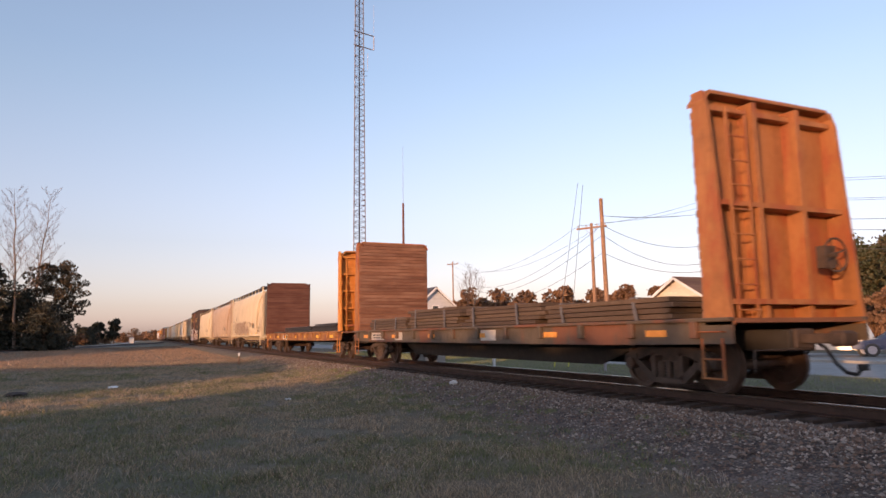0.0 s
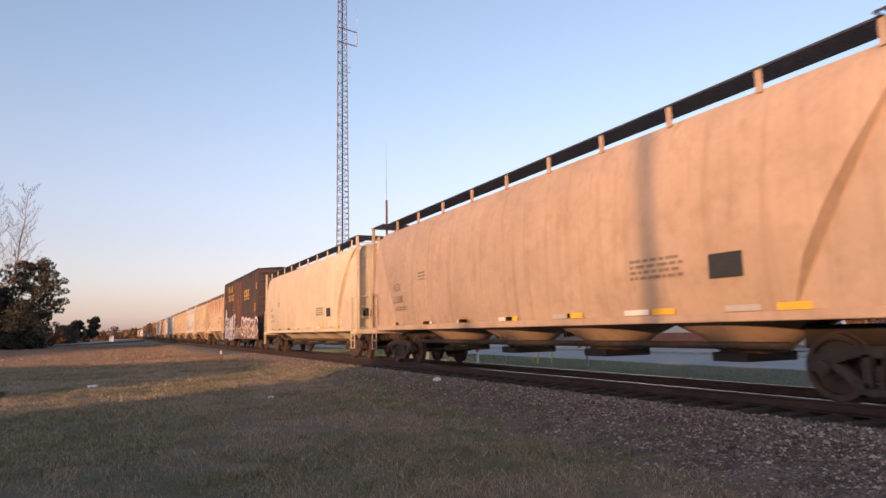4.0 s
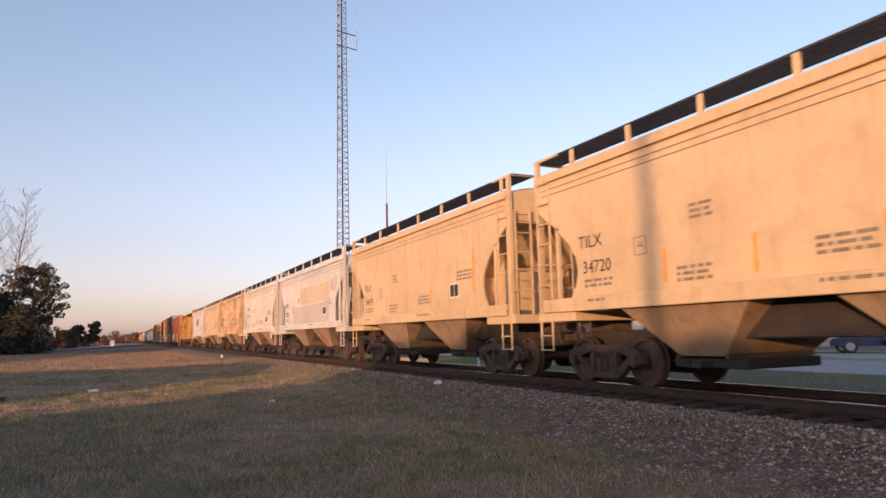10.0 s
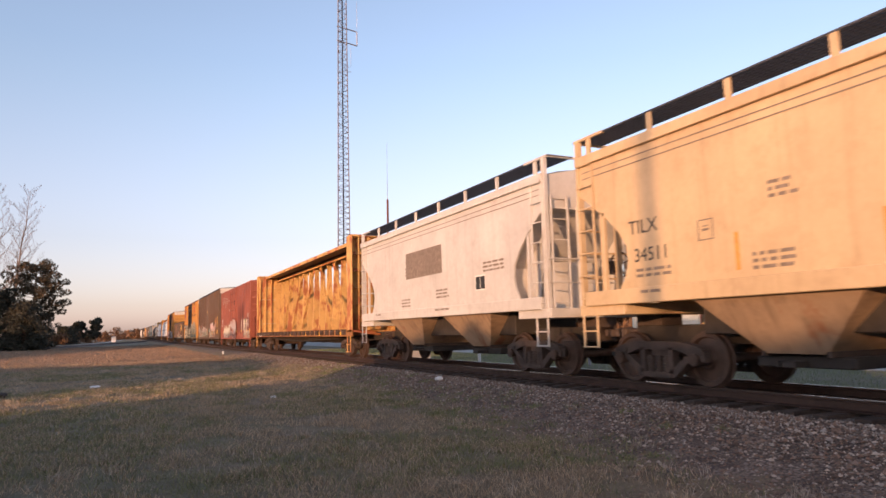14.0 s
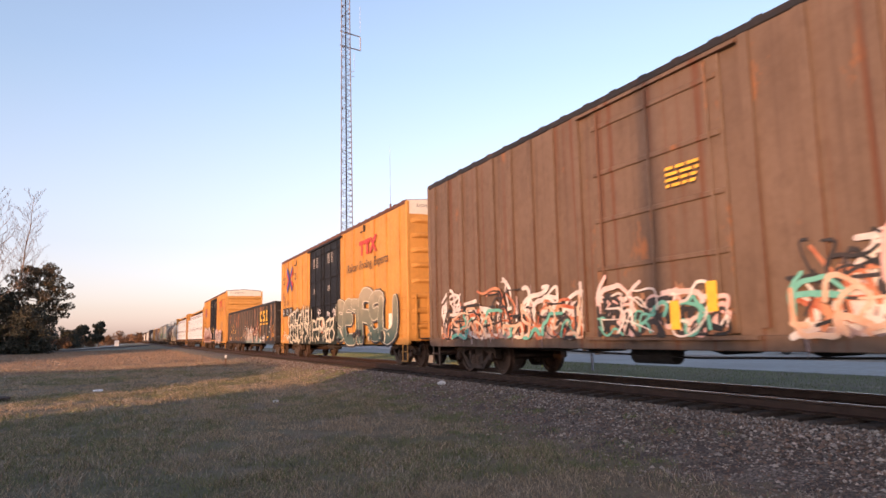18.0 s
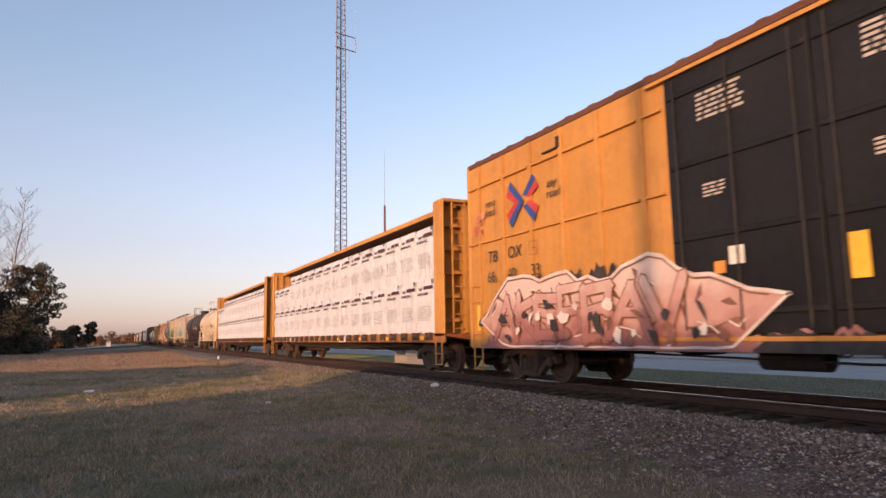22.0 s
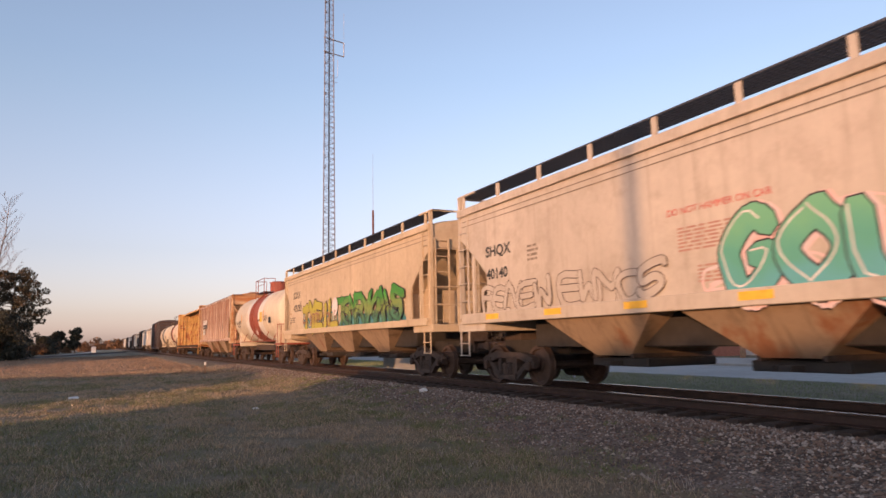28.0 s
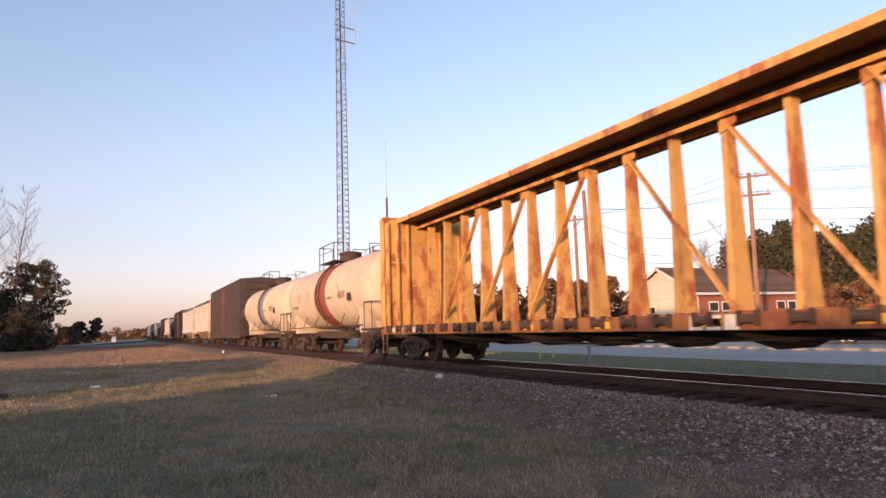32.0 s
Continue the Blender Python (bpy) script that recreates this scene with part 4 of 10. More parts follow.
def shell_hopper(car, length, body, trim, marks=True):
    """A long covered hopper with bulging sides, flat closed ends and conical outlets."""
    h = length / 2 - (1.2 if length < 20 else 1.0)
    top, low = 4.39, 1.16
    running_gear(car, h, h - 1.3, stub=3.0)
    prof = [(-1.44, low), (-1.52, 1.35), (-1.585, 1.9), (-1.60, 2.5), (-1.585, 3.1), (-1.52, 3.7), (-1.40, 4.15), (-1.22, top), (-0.6, top + 0.13), (0, top + 0.16)]
    prof = prof + [(-x, z) for x, z in reversed(prof[:-1])]

    def ring(y, swell):
        return [(x * (1 - 0.12 * (1 - swell)), y, z) for x, z in prof]

    def seam(z):
        return 2.25 - 1.65 * max(0, min(1, (z - 1.4) / 2.7)) ** 1.3
    rows = []
    for k in (-1, 1):
        row = [(x, k * (h - seam(z)), z) for x, z in prof]
        rows.append(row)
    bm = bmesh.new()
    inner = [[(x * 0.985, y + (0.06 if y < 0 else -0.06) * -1, z) for x, y, z in rows[0]], rows[0], rows[1], [(x * 0.985, y + (0.06 if y > 0 else -0.06), z) for x, y, z in rows[1]]]
    loft(bm, inner)
    part("body_shell", bm, body, car, "smooth rounded side sheets", 32)
    for s in (-1, 1):
        bm = bmesh.new()
        flat = [(-1.40, low), (-1.44, 2.5), (-1.38, 3.7), (-1.25, 4.2), (-1.1, top), (1.1, top), (1.25, 4.2), (1.38, 3.7), (1.44, 2.5), (1.40, low)]
        loft(bm, [[(x, s * h, z) for x, z in flat], [(x * 1.02, s * (h - 2.5), z) for x, z in flat]])
        part("end_section", bm, body, car, "flat closed end of the body")
        for x in (-1.42, -0.55, 0.55, 1.42):
            bm = bmesh.new()
            box(bm, x - 0.05, x + 0.05, s * (h + 0.18) - 0.04, s * (h + 0.18) + 0.04, 1.0, 4.70)
            part("end_post", bm, trim, car)
        ladder(car, -1.16, s * (h + 0.22), 1.1, 3.3, 0.42, trim, turn=90 * s)
        ladder(car, -HALF, s * (h - 0.1), 1.1, 1.3, 0.42, trim)
        stirrup(car, -HALF, s * (h - 0.1), 1.05, trim)
        bm = bmesh.new()
        box(bm, -HALF, HALF, min(s * (h - 0.4), s * (h + 0.3)), max(s * (h - 0.4), s * (h + 0.3)), 0.98, 1.16, 0.012)
        part("end_platform", bm, trim, car)
        for x in (-0.95, 0.75):
            me = shaped("end_port", lambda bm: rod(bm, (0, -0.012, 0), (0, 0.012, 0), 0.2, 20))
            put("end_port", me, DARK, car, "round dark opening", pose(x, s * (h + 0.004), 1.75))
        for z in (1.6, 2.4, 4.45):
            bm = bmesh.new()
            rod(bm, (-1.42, s * (h + 0.2), z), (1.42, s * (h + 0.2), z), 0.018, 6)
            part("handrail", bm, trim, car)
        roofwalk(car, s * (h + 0.3) if s < 0 else s * (h - 0.9), s * (h - 0.9) if s < 0 else s * (h + 0.3), -1.45, 1.45, 4.72)
        put("brake_wheel", shaped("brake_wheel", make_brake_wheel), GRIME, car, "", pose(0.9, s * (h + 0.3), 1.9, 0, 0, 0 if s < 0 else 180))
    for s in (-1, 1):
        roofwalk(car, -h + 0.9, h - 0.9, s * 0.75, s * 1.32, 4.70)
        y = -h + 0.9
        while y < h - 0.5:
            me = shaped("walk_post_tall", lambda bm: box(bm, -0.02, 0.02, -0.05, 0.05, 0, 0.36))
            put("walk_post", me, trim, car, "", pose(s * 1.29, y, 4.33))
            y += 1.75
        bm = bmesh.new()
        box(bm, s * 1.46 - 0.06, s * 1.46 + 0.06, -h + 0.2, h - 0.2, 1.08, 1.22, 0.012)
        part("side_sill", bm, body, car)
    for k in range(8):
        me = shaped("round_hatch", lambda bm: (rod(bm, (0, 0, 0), (0, 0, 0.12), 0.33, 16), box(bm, -0.4, 0.4, -0.04, 0.04, 0.12, 0.15)))
        put("hatch", me, body, car, "", pose(0, -h + 1.8 + (2 * h - 3.6) * k / 7, top + 0.14))
    for k in range(4):
        y = -5.1 + 3.4 * k
        bm = bmesh.new()
        n = 16
        rings = []
        for rx, ry, z in ((1.35, 1.6, 1.18), (0.75, 0.85, 0.85), (0.5, 0.5, 0.58)):
            rings.append([(rx * math.cos(q * 2 * math.pi / n), y + ry * math.sin(q * 2 * math.pi / n), z) for q in range(n)])
        loft(bm, rings)
        b = part("hopper_cone", bm, trim, car, "conical outlet hopper stained with grime", 40)
        bm = bmesh.new()
        box(bm, -0.6, 0.6, y - 0.35, y + 0.35, 0.45, 0.6, 0.02)
        part("outlet_gate", bm, DARK, b)
    bm = bmesh.new()
    rod(bm, (-0.85, -h + 2.8, 0.72), (-0.85, h - 2.8, 0.72), 0.06, 8)
    part("unloading_pipe", bm, GRIME, car)
    return h


# ---- boxcars ----
def boxcar(car, length, body, doors, top, ribs=9, sill=0.92, end_paint=None, band=None, belts=(), roof=None, inset=0.9, rib_size=(0.09, 0.035), trim=None, door_ribs=4, door_trim=None, track_mat=None):
    """doors: (y0, y1, material) on each side; ribs: upright ribs on each half of a side; belts: heights of level ribs."""
    h = length / 2 - inset
    end_paint, roof, trim = end_paint or body, roof or body, trim or body
    running_gear(car, h + 0.1, h - 1.75)
    d0, d1 = min(d[0] for d in doors), max(d[1] for d in doors)
    for s in (-1, 1):
        for a, b in ((-h, d0), (d1, h)):
            bm = bmesh.new()
            box(bm, s * HALF - 0.03, s * HALF + 0.03, a, b, sill, top - 0.06)
            part("side_panel", bm, body, car)
            n = ribs
            for k in range(n):
                y = a + (b - a) * (k + 0.5) / n
                me = shaped("rib/%.2f/%.2f/%.2f" % (sill, top, rib_size[0]), lambda bm: slab(bm, [(0, -rib_size[0] / 2, sill + 0.1), (0, rib_size[0] / 2, sill + 0.1), (0, rib_size[0] / 2, top - 0.14), (0, -rib_size[0] / 2, top - 0.14)], (0.05, 0, 0)))
                put("rib", me, body, car, "", pose(-HALF - 0.03 - rib_size[1] if s < 0 else HALF + 0.02, y, 0))
            for z in belts:
                for k in range(n + 1):
                    y0 = a + 0.06 if k == 0 else a + (b - a) * (k - 0.5) / n + 0.08
                    y1 = b - 0.06 if k == n else a + (b - a) * (k + 0.5) / n - 0.08
                    key = "belt/%.2f" % (y1 - y0)
                    me = shaped(key, lambda bm: slab(bm, [(-0.005, 0, -0.03), (-0.005, y1 - y0, -0.03), (-0.075, y1 - y0, -0.022), (-0.075, 0, -0.022)], (0.0, 0, 0.045)))
                    put("belt_rib", me, body, car, "", pose(-HALF - 0.03 if s < 0 else HALF + 0.03, y0 if s < 0 else y1, z, 0, 0, 0 if s < 0 else 180))
        bm = bmesh.new()
        box(bm, s * HALF - 0.05, s * HALF + 0.045, -h, h, sill - 0.22, sill + 0.004, 0.012)
        part("side_sill", bm, trim, car)
        bm = bmesh.new()
        box(bm, s * HALF - 0.05, s * HALF + 0.06, -h, h, top - 0.12, top + 0.01, 0.015)
        part("eave_rail", bm, roof, car)
        for a, b, mat in doors:
            bm = bmesh.new()
            box(bm, s * (HALF + 0.02) - 0.04, s * (HALF + 0.02) + 0.04, a + 0.02, b - 0.02, sill + 0.03, top - 0.16, 0.01)
            d = part("door", bm, mat, car, "closed sliding freight door")
            for k in range(door_ribs):
                z = sill + 0.35 + (top - sill - 0.9) * k / max(1, door_ribs - 1)
                bm = bmesh.new()
                box(bm, s * (HALF + 0.07) - 0.025, s * (HALF + 0.07) + 0.025, a + 0.06, b - 0.06, z - 0.045, z + 0.045, 0.015)
                part("door_rib", bm, door_trim or mat, d)
            for y in (a + 0.25, (a + b) / 2, b - 0.25):
                bm = bmesh.new()
                rod(bm, (s * (HALF + 0.11), y, sill + 0.1), (s * (HALF + 0.11), y, top - 0.3), 0.022, 6)
                part("lock_rod", bm, mat, d)
            if door_trim:
                for y in (a - 0.05, b + 0.05):
                    bm = bmesh.new()
                    box(bm, s * (HALF + 0.06) - 0.06, s * (HALF + 0.06) + 0.06, y - 0.1, y + 0.1, sill, top - 0.16, 0.015)
                    part("door_post", bm, door_trim, car, "rusty upright post beside the door")
        for a, b in ((d0 - 0.35, d1 + 0.35),):
            for z in (sill - 0.03, top - 0.2):
                bm = bmesh.new()
                box(bm, s * (HALF + 0.09) - 0.04, s * (HALF + 0.09) + 0.04, a, b, z - 0.03, z + 0.03)
                part("door_track", bm, track_mat or trim, car)
    bm = bmesh.new()
    loft(bm, [[(-HALF - 0.05, y, top), (0, y, top + 0.13), (HALF + 0.05, y, top), (HALF + 0.05, y, top - 0.05), (-HALF - 0.05, y, top - 0.05)] for y in (-h - 0.02, h + 0.02)])
    part("roof", bm, roof, car)
    n = int(2 * h / 0.75)
    bm = bmesh.new()
    for k in range(n):
        y = -h + 0.4 + (2 * h - 0.8) * k / (n - 1)
        slab(bm, [(-HALF, y - 0.09, top), (0, y - 0.09, top + 0.13), (HALF, y - 0.09, top), (HALF, y - 0.09, top + 0.05), (0, y - 0.09, top + 0.18), (-HALF, y - 0.09, top + 0.05)], (0, 0.18, 0))
    part("roof_ribs", bm, roof, car, "corrugations of the roof", None, "stuff")
    bm = bmesh.new()
    box(bm, -HALF + 0.03, HALF - 0.03, -h + 0.05, h - 0.05, sill - 0.05, sill + 0.05)
    part("floor", bm, DARK, car)
    for s in (-1, 1):
        bm = bmesh.new()
        z1 = top - 0.45 if band else top - 0.03
        box(bm, -HALF - 0.02, HALF + 0.02, s * h - 0.04, s * h + 0.04, sill - 0.1, z1)
        part("end_wall", bm, end_paint, car)
        if band:
            bm = bmesh.new()
            slab(bm, [(-HALF - 0.02, s * h - 0.04, z1), (HALF + 0.02, s * h - 0.04, z1), (HALF + 0.02, s * h - 0.04, top - 0.02), (0, s * h - 0.04, top + 0.1), (-HALF - 0.02, s * h - 0.04, top - 0.02)], (0, 0.084, 0))
            part("end_band", bm, band, car, "white painted band across the top of the end")
        n = 8
        for k in range(n):
            z = sill + 0.35 + (z1 - sill - 0.55) * k / (n - 1)
            me = shaped("end_rib", lambda bm: loft(bm, [[(x, 0, -0.10), (x, -0.075 * w, -0.03), (x, -0.075 * w, 0.03), (x, 0, 0.10)] for x, w in ((-HALF + 0.08, 0.05), (-HALF + 0.3, 1), (HALF - 0.3, 1), (HALF - 0.08, 0.05))]))
            put("end_rib", me, end_paint, car, "", pose(0, s * (h + 0.04), z, 0, 0, 0 if s < 0 else 180))
        for x in (-HALF, HALF):
            bm = bmesh.new()
            box(bm, x - 0.06, x + 0.06, s * h - 0.05, s * h + 0.06, sill - 0.2, top - 0.03, 0.02)
            part("corner_post", bm, body, car)
        ladder(car, -HALF - 0.05, s * (h - 0.3), sill, 1.35, 0.42, trim)
        ladder(car, -HALF + 0.4, s * (h + 0.13), sill, 1.35, 0.42, trim, turn=90 * s)
        ladder(car, HALF + 0.05, s * (h - 0.3), sill, 1.35, 0.42, trim)
        stirrup(car, -HALF - 0.02, s * (h - 0.3), sill - 0.12, trim)
        bm = bmesh.new()
        box(bm, -1.2, 1.2, s * (h + 0.12) - 0.12, s * (h + 0.12) + 0.12, sill - 0.05, sill - 0.01)
        part("crossover_step", bm, GRATE, car)
    put("brake_wheel", shaped("brake_wheel", make_brake_wheel), GRIME, car, "", pose(0.7, -h - 0.22, 1.75))
    for k in range(9):
        y = -h + 2.4 + (2 * h - 4.8) * k / 8
        me = shaped("cross_bearer", lambda bm: slab(bm, [(-1.45, 0, 0.9), (1.45, 0, 0.9), (0.4, 0, 0.62), (-0.4, 0, 0.62)], (0, 0.08, 0)))
        put("cross_bearer", me, DARK, car, "", pose(0, y, sill - 0.95))
    bm = bmesh.new()
    rod(bm, (-1.05, -h + 2.6, sill - 0.22), (-1.05, 0, sill - 0.36), 0.02, 6)
    rod(bm, (-1.05, 0, sill - 0.36), (-1.05, h - 2.6, sill - 0.22), 0.02, 6)
    part("brake_rod", bm, DARK, car)
    bm = bmesh.new()
    rod(bm, (-0.9, 0.6, sill - 0.33), (-0.9, 1.6, sill - 0.33), 0.16, 14)
    part("air_tank", bm, DARK, car, "", 40)
    return h


# ---- flat cars and what they carry ----
def flat_deck(car, h, side, low, top, deck_mat, pockets, pocket_mat):
    for s in (-1, 1):
        bm = bmesh.new()
        pts = [(-h, top), (-h, top - 0.38), (-h + 3.0, top - 0.42), (-h + 3.9, low), (h - 3.9, low), (h - 3.0, top - 0.42), (h, top - 0.38), (h, top)]
        slab(bm, [(s * (HALF - 0.03), y, z) for y, z in pts], (s * 0.03, 0, 0))
        part("side_sill", bm, side, car)
        bm = bmesh.new()
        box(bm, s * (HALF - 0.02) - 0.1, s * (HALF - 0.02) + 0.04, -h, h, top - 0.05, top + 0.012, 0.01)
        part("deck_rail", bm, side, car)
        for k in range(pockets):
            y = -h + 0.7 + (2 * h - 1.4) * k / (pockets - 1)
            me = shaped("stake_pocket/%.2f" % top, lambda bm: box(bm, -0.05, 0.05, -0.07, 0.07, top - 0.3, top - 0.04, 0.012))
            put("stake_pocket", me, pocket_mat, car, "", pose(s * (HALF + 0.045), y, 0))
    n = int(2 * h / 0.25)
    bm = bmesh.new()
    for k in range(n):
        y = -h + 2 * h * (k + 0.5) / n
        box(bm, -HALF + 0.05, HALF - 0.05, y - 0.115, y + 0.115, top - 0.07, top)
    part("deck_boards", bm, deck_mat, car, "weathered deck planks", None, "stuff")


def bulkhead(car, y, out, deck, top, steel, wood, chamfer=0.12, thick=0.55, rows=27, ladder_side=True, flare=0.0, beams=5):
    """An end bulkhead: planks towards the load, ribbed steel outwards; out: -1 at the leading end, +1 at the other."""
    yi = y - out * thick
    for k in range(rows):
        z0 = deck + (top - deck) * k / rows
        z1 = deck + (top - deck) * (k + 1) / rows - 0.012
        half = HALF - 0.05 - max(0.0, chamfer - (top - z1))
        me = shaped("plank/%.3f/%.2f" % (z1 - z0, half), lambda bm: box(bm, -half, half, -0.035, 0.035, 0, z1 - z0, 0.006))
        rng = random.Random(k + int(y * 7))
        put("plank", me, wood, car, "", pose(rng.uniform(-0.01, 0.01), yi + out * 0.035 + rng.uniform(-0.008, 0.008), z0))
    for x in (-1, 1):
        bm = bmesh.new()
        pts = [(yi + out * 0.08, deck - 0.1), (y, deck - 0.1), (y - out * 0.05, deck + 0.5), (y - out * 0.22, top - 0.25), (y - out * 0.3, top), (yi + out * 0.08, top)]
        slab(bm, [(x * HALF, a, b) for a, b in pts], (-x * 0.07, 0, 0))
        part("bulkhead_post", bm, steel, car)
        bm = bmesh.new()
        box(bm, min(x * 0.45, x * 0.55), max(x * 0.45, x * 0.55), min(yi + out * 0.08, y - out * 0.2), max(yi + out * 0.08, y - out * 0.2), deck, top - 0.1)
        part("bulkhead_rib", bm, steel, car)
    bm = bmesh.new()
    box(bm, -HALF + 0.02, HALF - 0.02, min(yi + out * 0.075, yi + out * 0.11), max(yi + out * 0.075, yi + out * 0.11), deck, top - 0.04)
    part("back_plate", bm, steel, car)
    bm = bmesh.new()
    ch = chamfer
    slab(bm, [(-HALF - 0.01, yi, top - ch), (-HALF + ch, yi, top + 0.03), (HALF - ch, yi, top + 0.03), (HALF + 0.01, yi, top - ch), (HALF + 0.01, yi, top - ch - 0.06), (HALF - ch, yi, top - 0.03), (-HALF + ch, yi, top - 0.03), (-HALF - 0.01, yi, top - ch - 0.06)], (0, out * thick * 0.55, 0))
    part("top_cap", bm, steel, car)
    for k in range(beams):
        z = deck + 0.25 + (top - deck - 0.5) * k / (beams - 1)
        d = thick * (0.85 - 0.36 * k / (beams - 1))
        bm = bmesh.new()
        box(bm, -HALF + 0.07, HALF - 0.07, min(yi + out * 0.11, yi + out * d), max(yi + out * 0.11, yi + out * d), z - 0.04, z + 0.04)
        part("bulkhead_beam", bm, steel, car)
    if ladder_side:
        ladder(car, -1.05, y - out * 0.1, deck, top - deck - 0.3, 0.4, steel, turn=-90 * out)


def bulkhead_flat(car, length, steel, wood, deck=1.22, top=4.74, chamfer=0.12, inset=1.2, thick=0.6, side=None, low=0.62, rear=None, beams=5):
    h = length / 2 - inset
    side = side or steel
    running_gear(car, h, h - 1.9)
    flat_deck(car, h, side, low, deck, wood, 13, side)
    for s in (-1, 1):
        if s > 0 and rear:
            bulkhead(car, h + rear[0], s, deck, top, rear[2], rear[3], chamfer, rear[1])
        else:
            bulkhead(car, s * h, s, deck, top, steel, wood, chamfer, thick, beams=beams)
        stirrup(car, -HALF, s * (h - 0.4), deck - 0.3, steel)
        grab(car, -HALF - 0.03, s * (h - 0.35), deck - 0.2, steel)
    put("brake_wheel", shaped("brake_wheel", make_brake_wheel), GRIME, car, "", pose(0.75, -h - 0.1, 2.2))
    return h


def centrebeam(car, length, steel, deck_mat, end_mat, inset=0.75, deck=1.12, top=4.76, pocket_mat=GRIME, sill_mat=None):
    h = length / 2 - inset
    running_gear(car, h + 0.15, h - 1.75)
    for s in (-1, 1):
        bm = bmesh.new()
        box(bm, s * (HALF - 0.03) - 0.03, s * (HALF - 0.03) + 0.03, -h, h, deck - 0.26, deck, 0.01)
        part("side_sill", bm, sill_mat or steel, car)
        n = 24
        for k in range(n):
            y = -h + 0.9 + (2 * h - 1.8) * k / (n - 1)
            me = shaped("winch", lambda bm: (rod(bm, (0, -0.13, -0.1), (0, 0.13, -0.1), 0.07, 10), box(bm, -0.04, 0.06, -0.17, -0.13, -0.2, 0.02), box(bm, -0.04, 0.06, 0.13, 0.17, -0.2, 0.02)))
            put("winch", me, pocket_mat, car, "", pose(s * (HALF + 0.05), y, deck))
    bm = bmesh.new()
    for s in (-1, 1):
        slab(bm, [(s * 0.35, -h, deck - 0.16), (s * (HALF - 0.04), -h, deck - 0.0), (s * (HALF - 0.04), -h, deck - 0.08), (s * 0.35, -h, deck - 0.24)], (0, 2 * h, 0))
    part("deck", bm, deck_mat, car, "sloping steel deck")
    n = int(2 * h / 0.62)
    bm = bmesh.new()
    for k in range(n):
        y = -h + 0.5 + (2 * h - 1.0) * k / (n - 1)
        for s in (-1, 1):
            slab(bm, [(s * (HALF - 0.06), y - 0.05, deck + 0.002), (s * 0.36, y - 0.05, deck - 0.15), (s * 0.36, y - 0.05, deck - 0.06), (s * (HALF - 0.06), y - 0.05, deck + 0.03)], (0, 0.1, 0))
    part("deck_risers", bm, deck_mat, car, "rows of low deck risers", None, "stuff")
    # the centre beam: posts, diagonals and a wide top chord
    n = 16
    step = (2 * h - 2.0) / (n - 1)
    mid = (n - 1) / 2
    for k in range(n):
        y = -h + 1.0 + step * k
        me = shaped("beam_post/%.2f" % top, lambda bm: loft(bm, [[(-a, -b, z), (a, -b, z), (a, b, z), (-a, b, z)] for a, b, z in ((0.25, 0.065, deck - 0.2), (0.20, 0.06, deck + 0.6), (0.11, 0.055, top - 0.5), (0.13, 0.06, top - 0.2))]))
        put("beam_post", me, steel, car, "", pose(0, y, 0))
        # long diagonals fall two bays towards the ends, with a gusset at the top
        turn = 1 if k >= mid else -1
        if (k % 2 == (0 if turn > 0 else 1)) and 0 <= k + 2 * turn < n:
            bm = bmesh.new()
            beam(bm, (-0.14, y + turn * 0.05, top - 0.32), (-0.2, y + turn * 2 * step, deck + 0.12), 0.05, 0.12, (1, 0, 0))
            part("diagonal", bm, steel, car)
            bm = bmesh.new()
            slab(bm, [(-0.15, y - turn * 0.06, top - 0.2), (-0.15, y + turn * 0.3, top - 0.2), (-0.15, y + turn * 0.3, top - 0.42), (-0.15, y - turn * 0.06, top - 0.55)], (0.02, 0, 0))
            part("gusset", bm, steel, car)
    bm = bmesh.new()
    box(bm, -0.95, 0.95, -h + 0.3, h - 0.3, top - 0.05, top + 0.03, 0.01)
    part("top_chord", bm, RUST_WEB, car, "wide rusty top chord of the centre beam")
    bm = bmesh.new()
    box(bm, -0.22, 0.22, -h + 0.3, h - 0.3, top - 0.22, top - 0.054)
    part("chord_web", bm, RUST_WEB, car, "dark rusty web under the top chord")
    for s in (-1, 1):
        bm = bmesh.new()
        box(bm, s * 0.26 - 0.02, s * 0.26 + 0.02, -h + 0.3, h - 0.3, top - 0.30, top - 0.21, 0.008)
        part("chord_flange", bm, steel, car)
    for s in (-1, 1):
        bm = bmesh.new()
        box(bm, s * 0.97 - 0.02, s * 0.97 + 0.02, -h + 0.3, h - 0.3, top - 0.11, top + 0.034)
        part("chord_lip", bm, steel, car)
    for s in (-1, 1):
        deep = 0.62 if s < 0 else 0.34
        y0, y1 = s * h, s * (h - deep)
        for x in (-1, 1):
            bm = bmesh.new()
            box(bm, x * HALF - (0.06 if x > 0 else -0.0), x * HALF + (0.0 if x > 0 else 0.06), min(y0, y1), max(y0, y1), deck - 0.1, top + 0.06, 0.02)
            part("bulkhead_post", bm, steel, car)
            bm = bmesh.new()
            beam(bm, (x * 0.5, s * (h - deep / 2), deck), (x * 0.5, s * (h - deep / 2), top + 0.02), 0.12, deep - 0.12, (1, 0, 0))
            part("bulkhead_rib", bm, steel, car)
        bm = bmesh.new()
        yy = s * (h - deep + 0.02)
        box(bm, -HALF + 0.05, HALF - 0.05, min(yy, yy + s * 0.06), max(yy, yy + s * 0.06), deck - 0.1, top + 0.04)
        part("bulkhead_plate", bm, end_mat, car, "scuffed bulkhead plate facing the load")
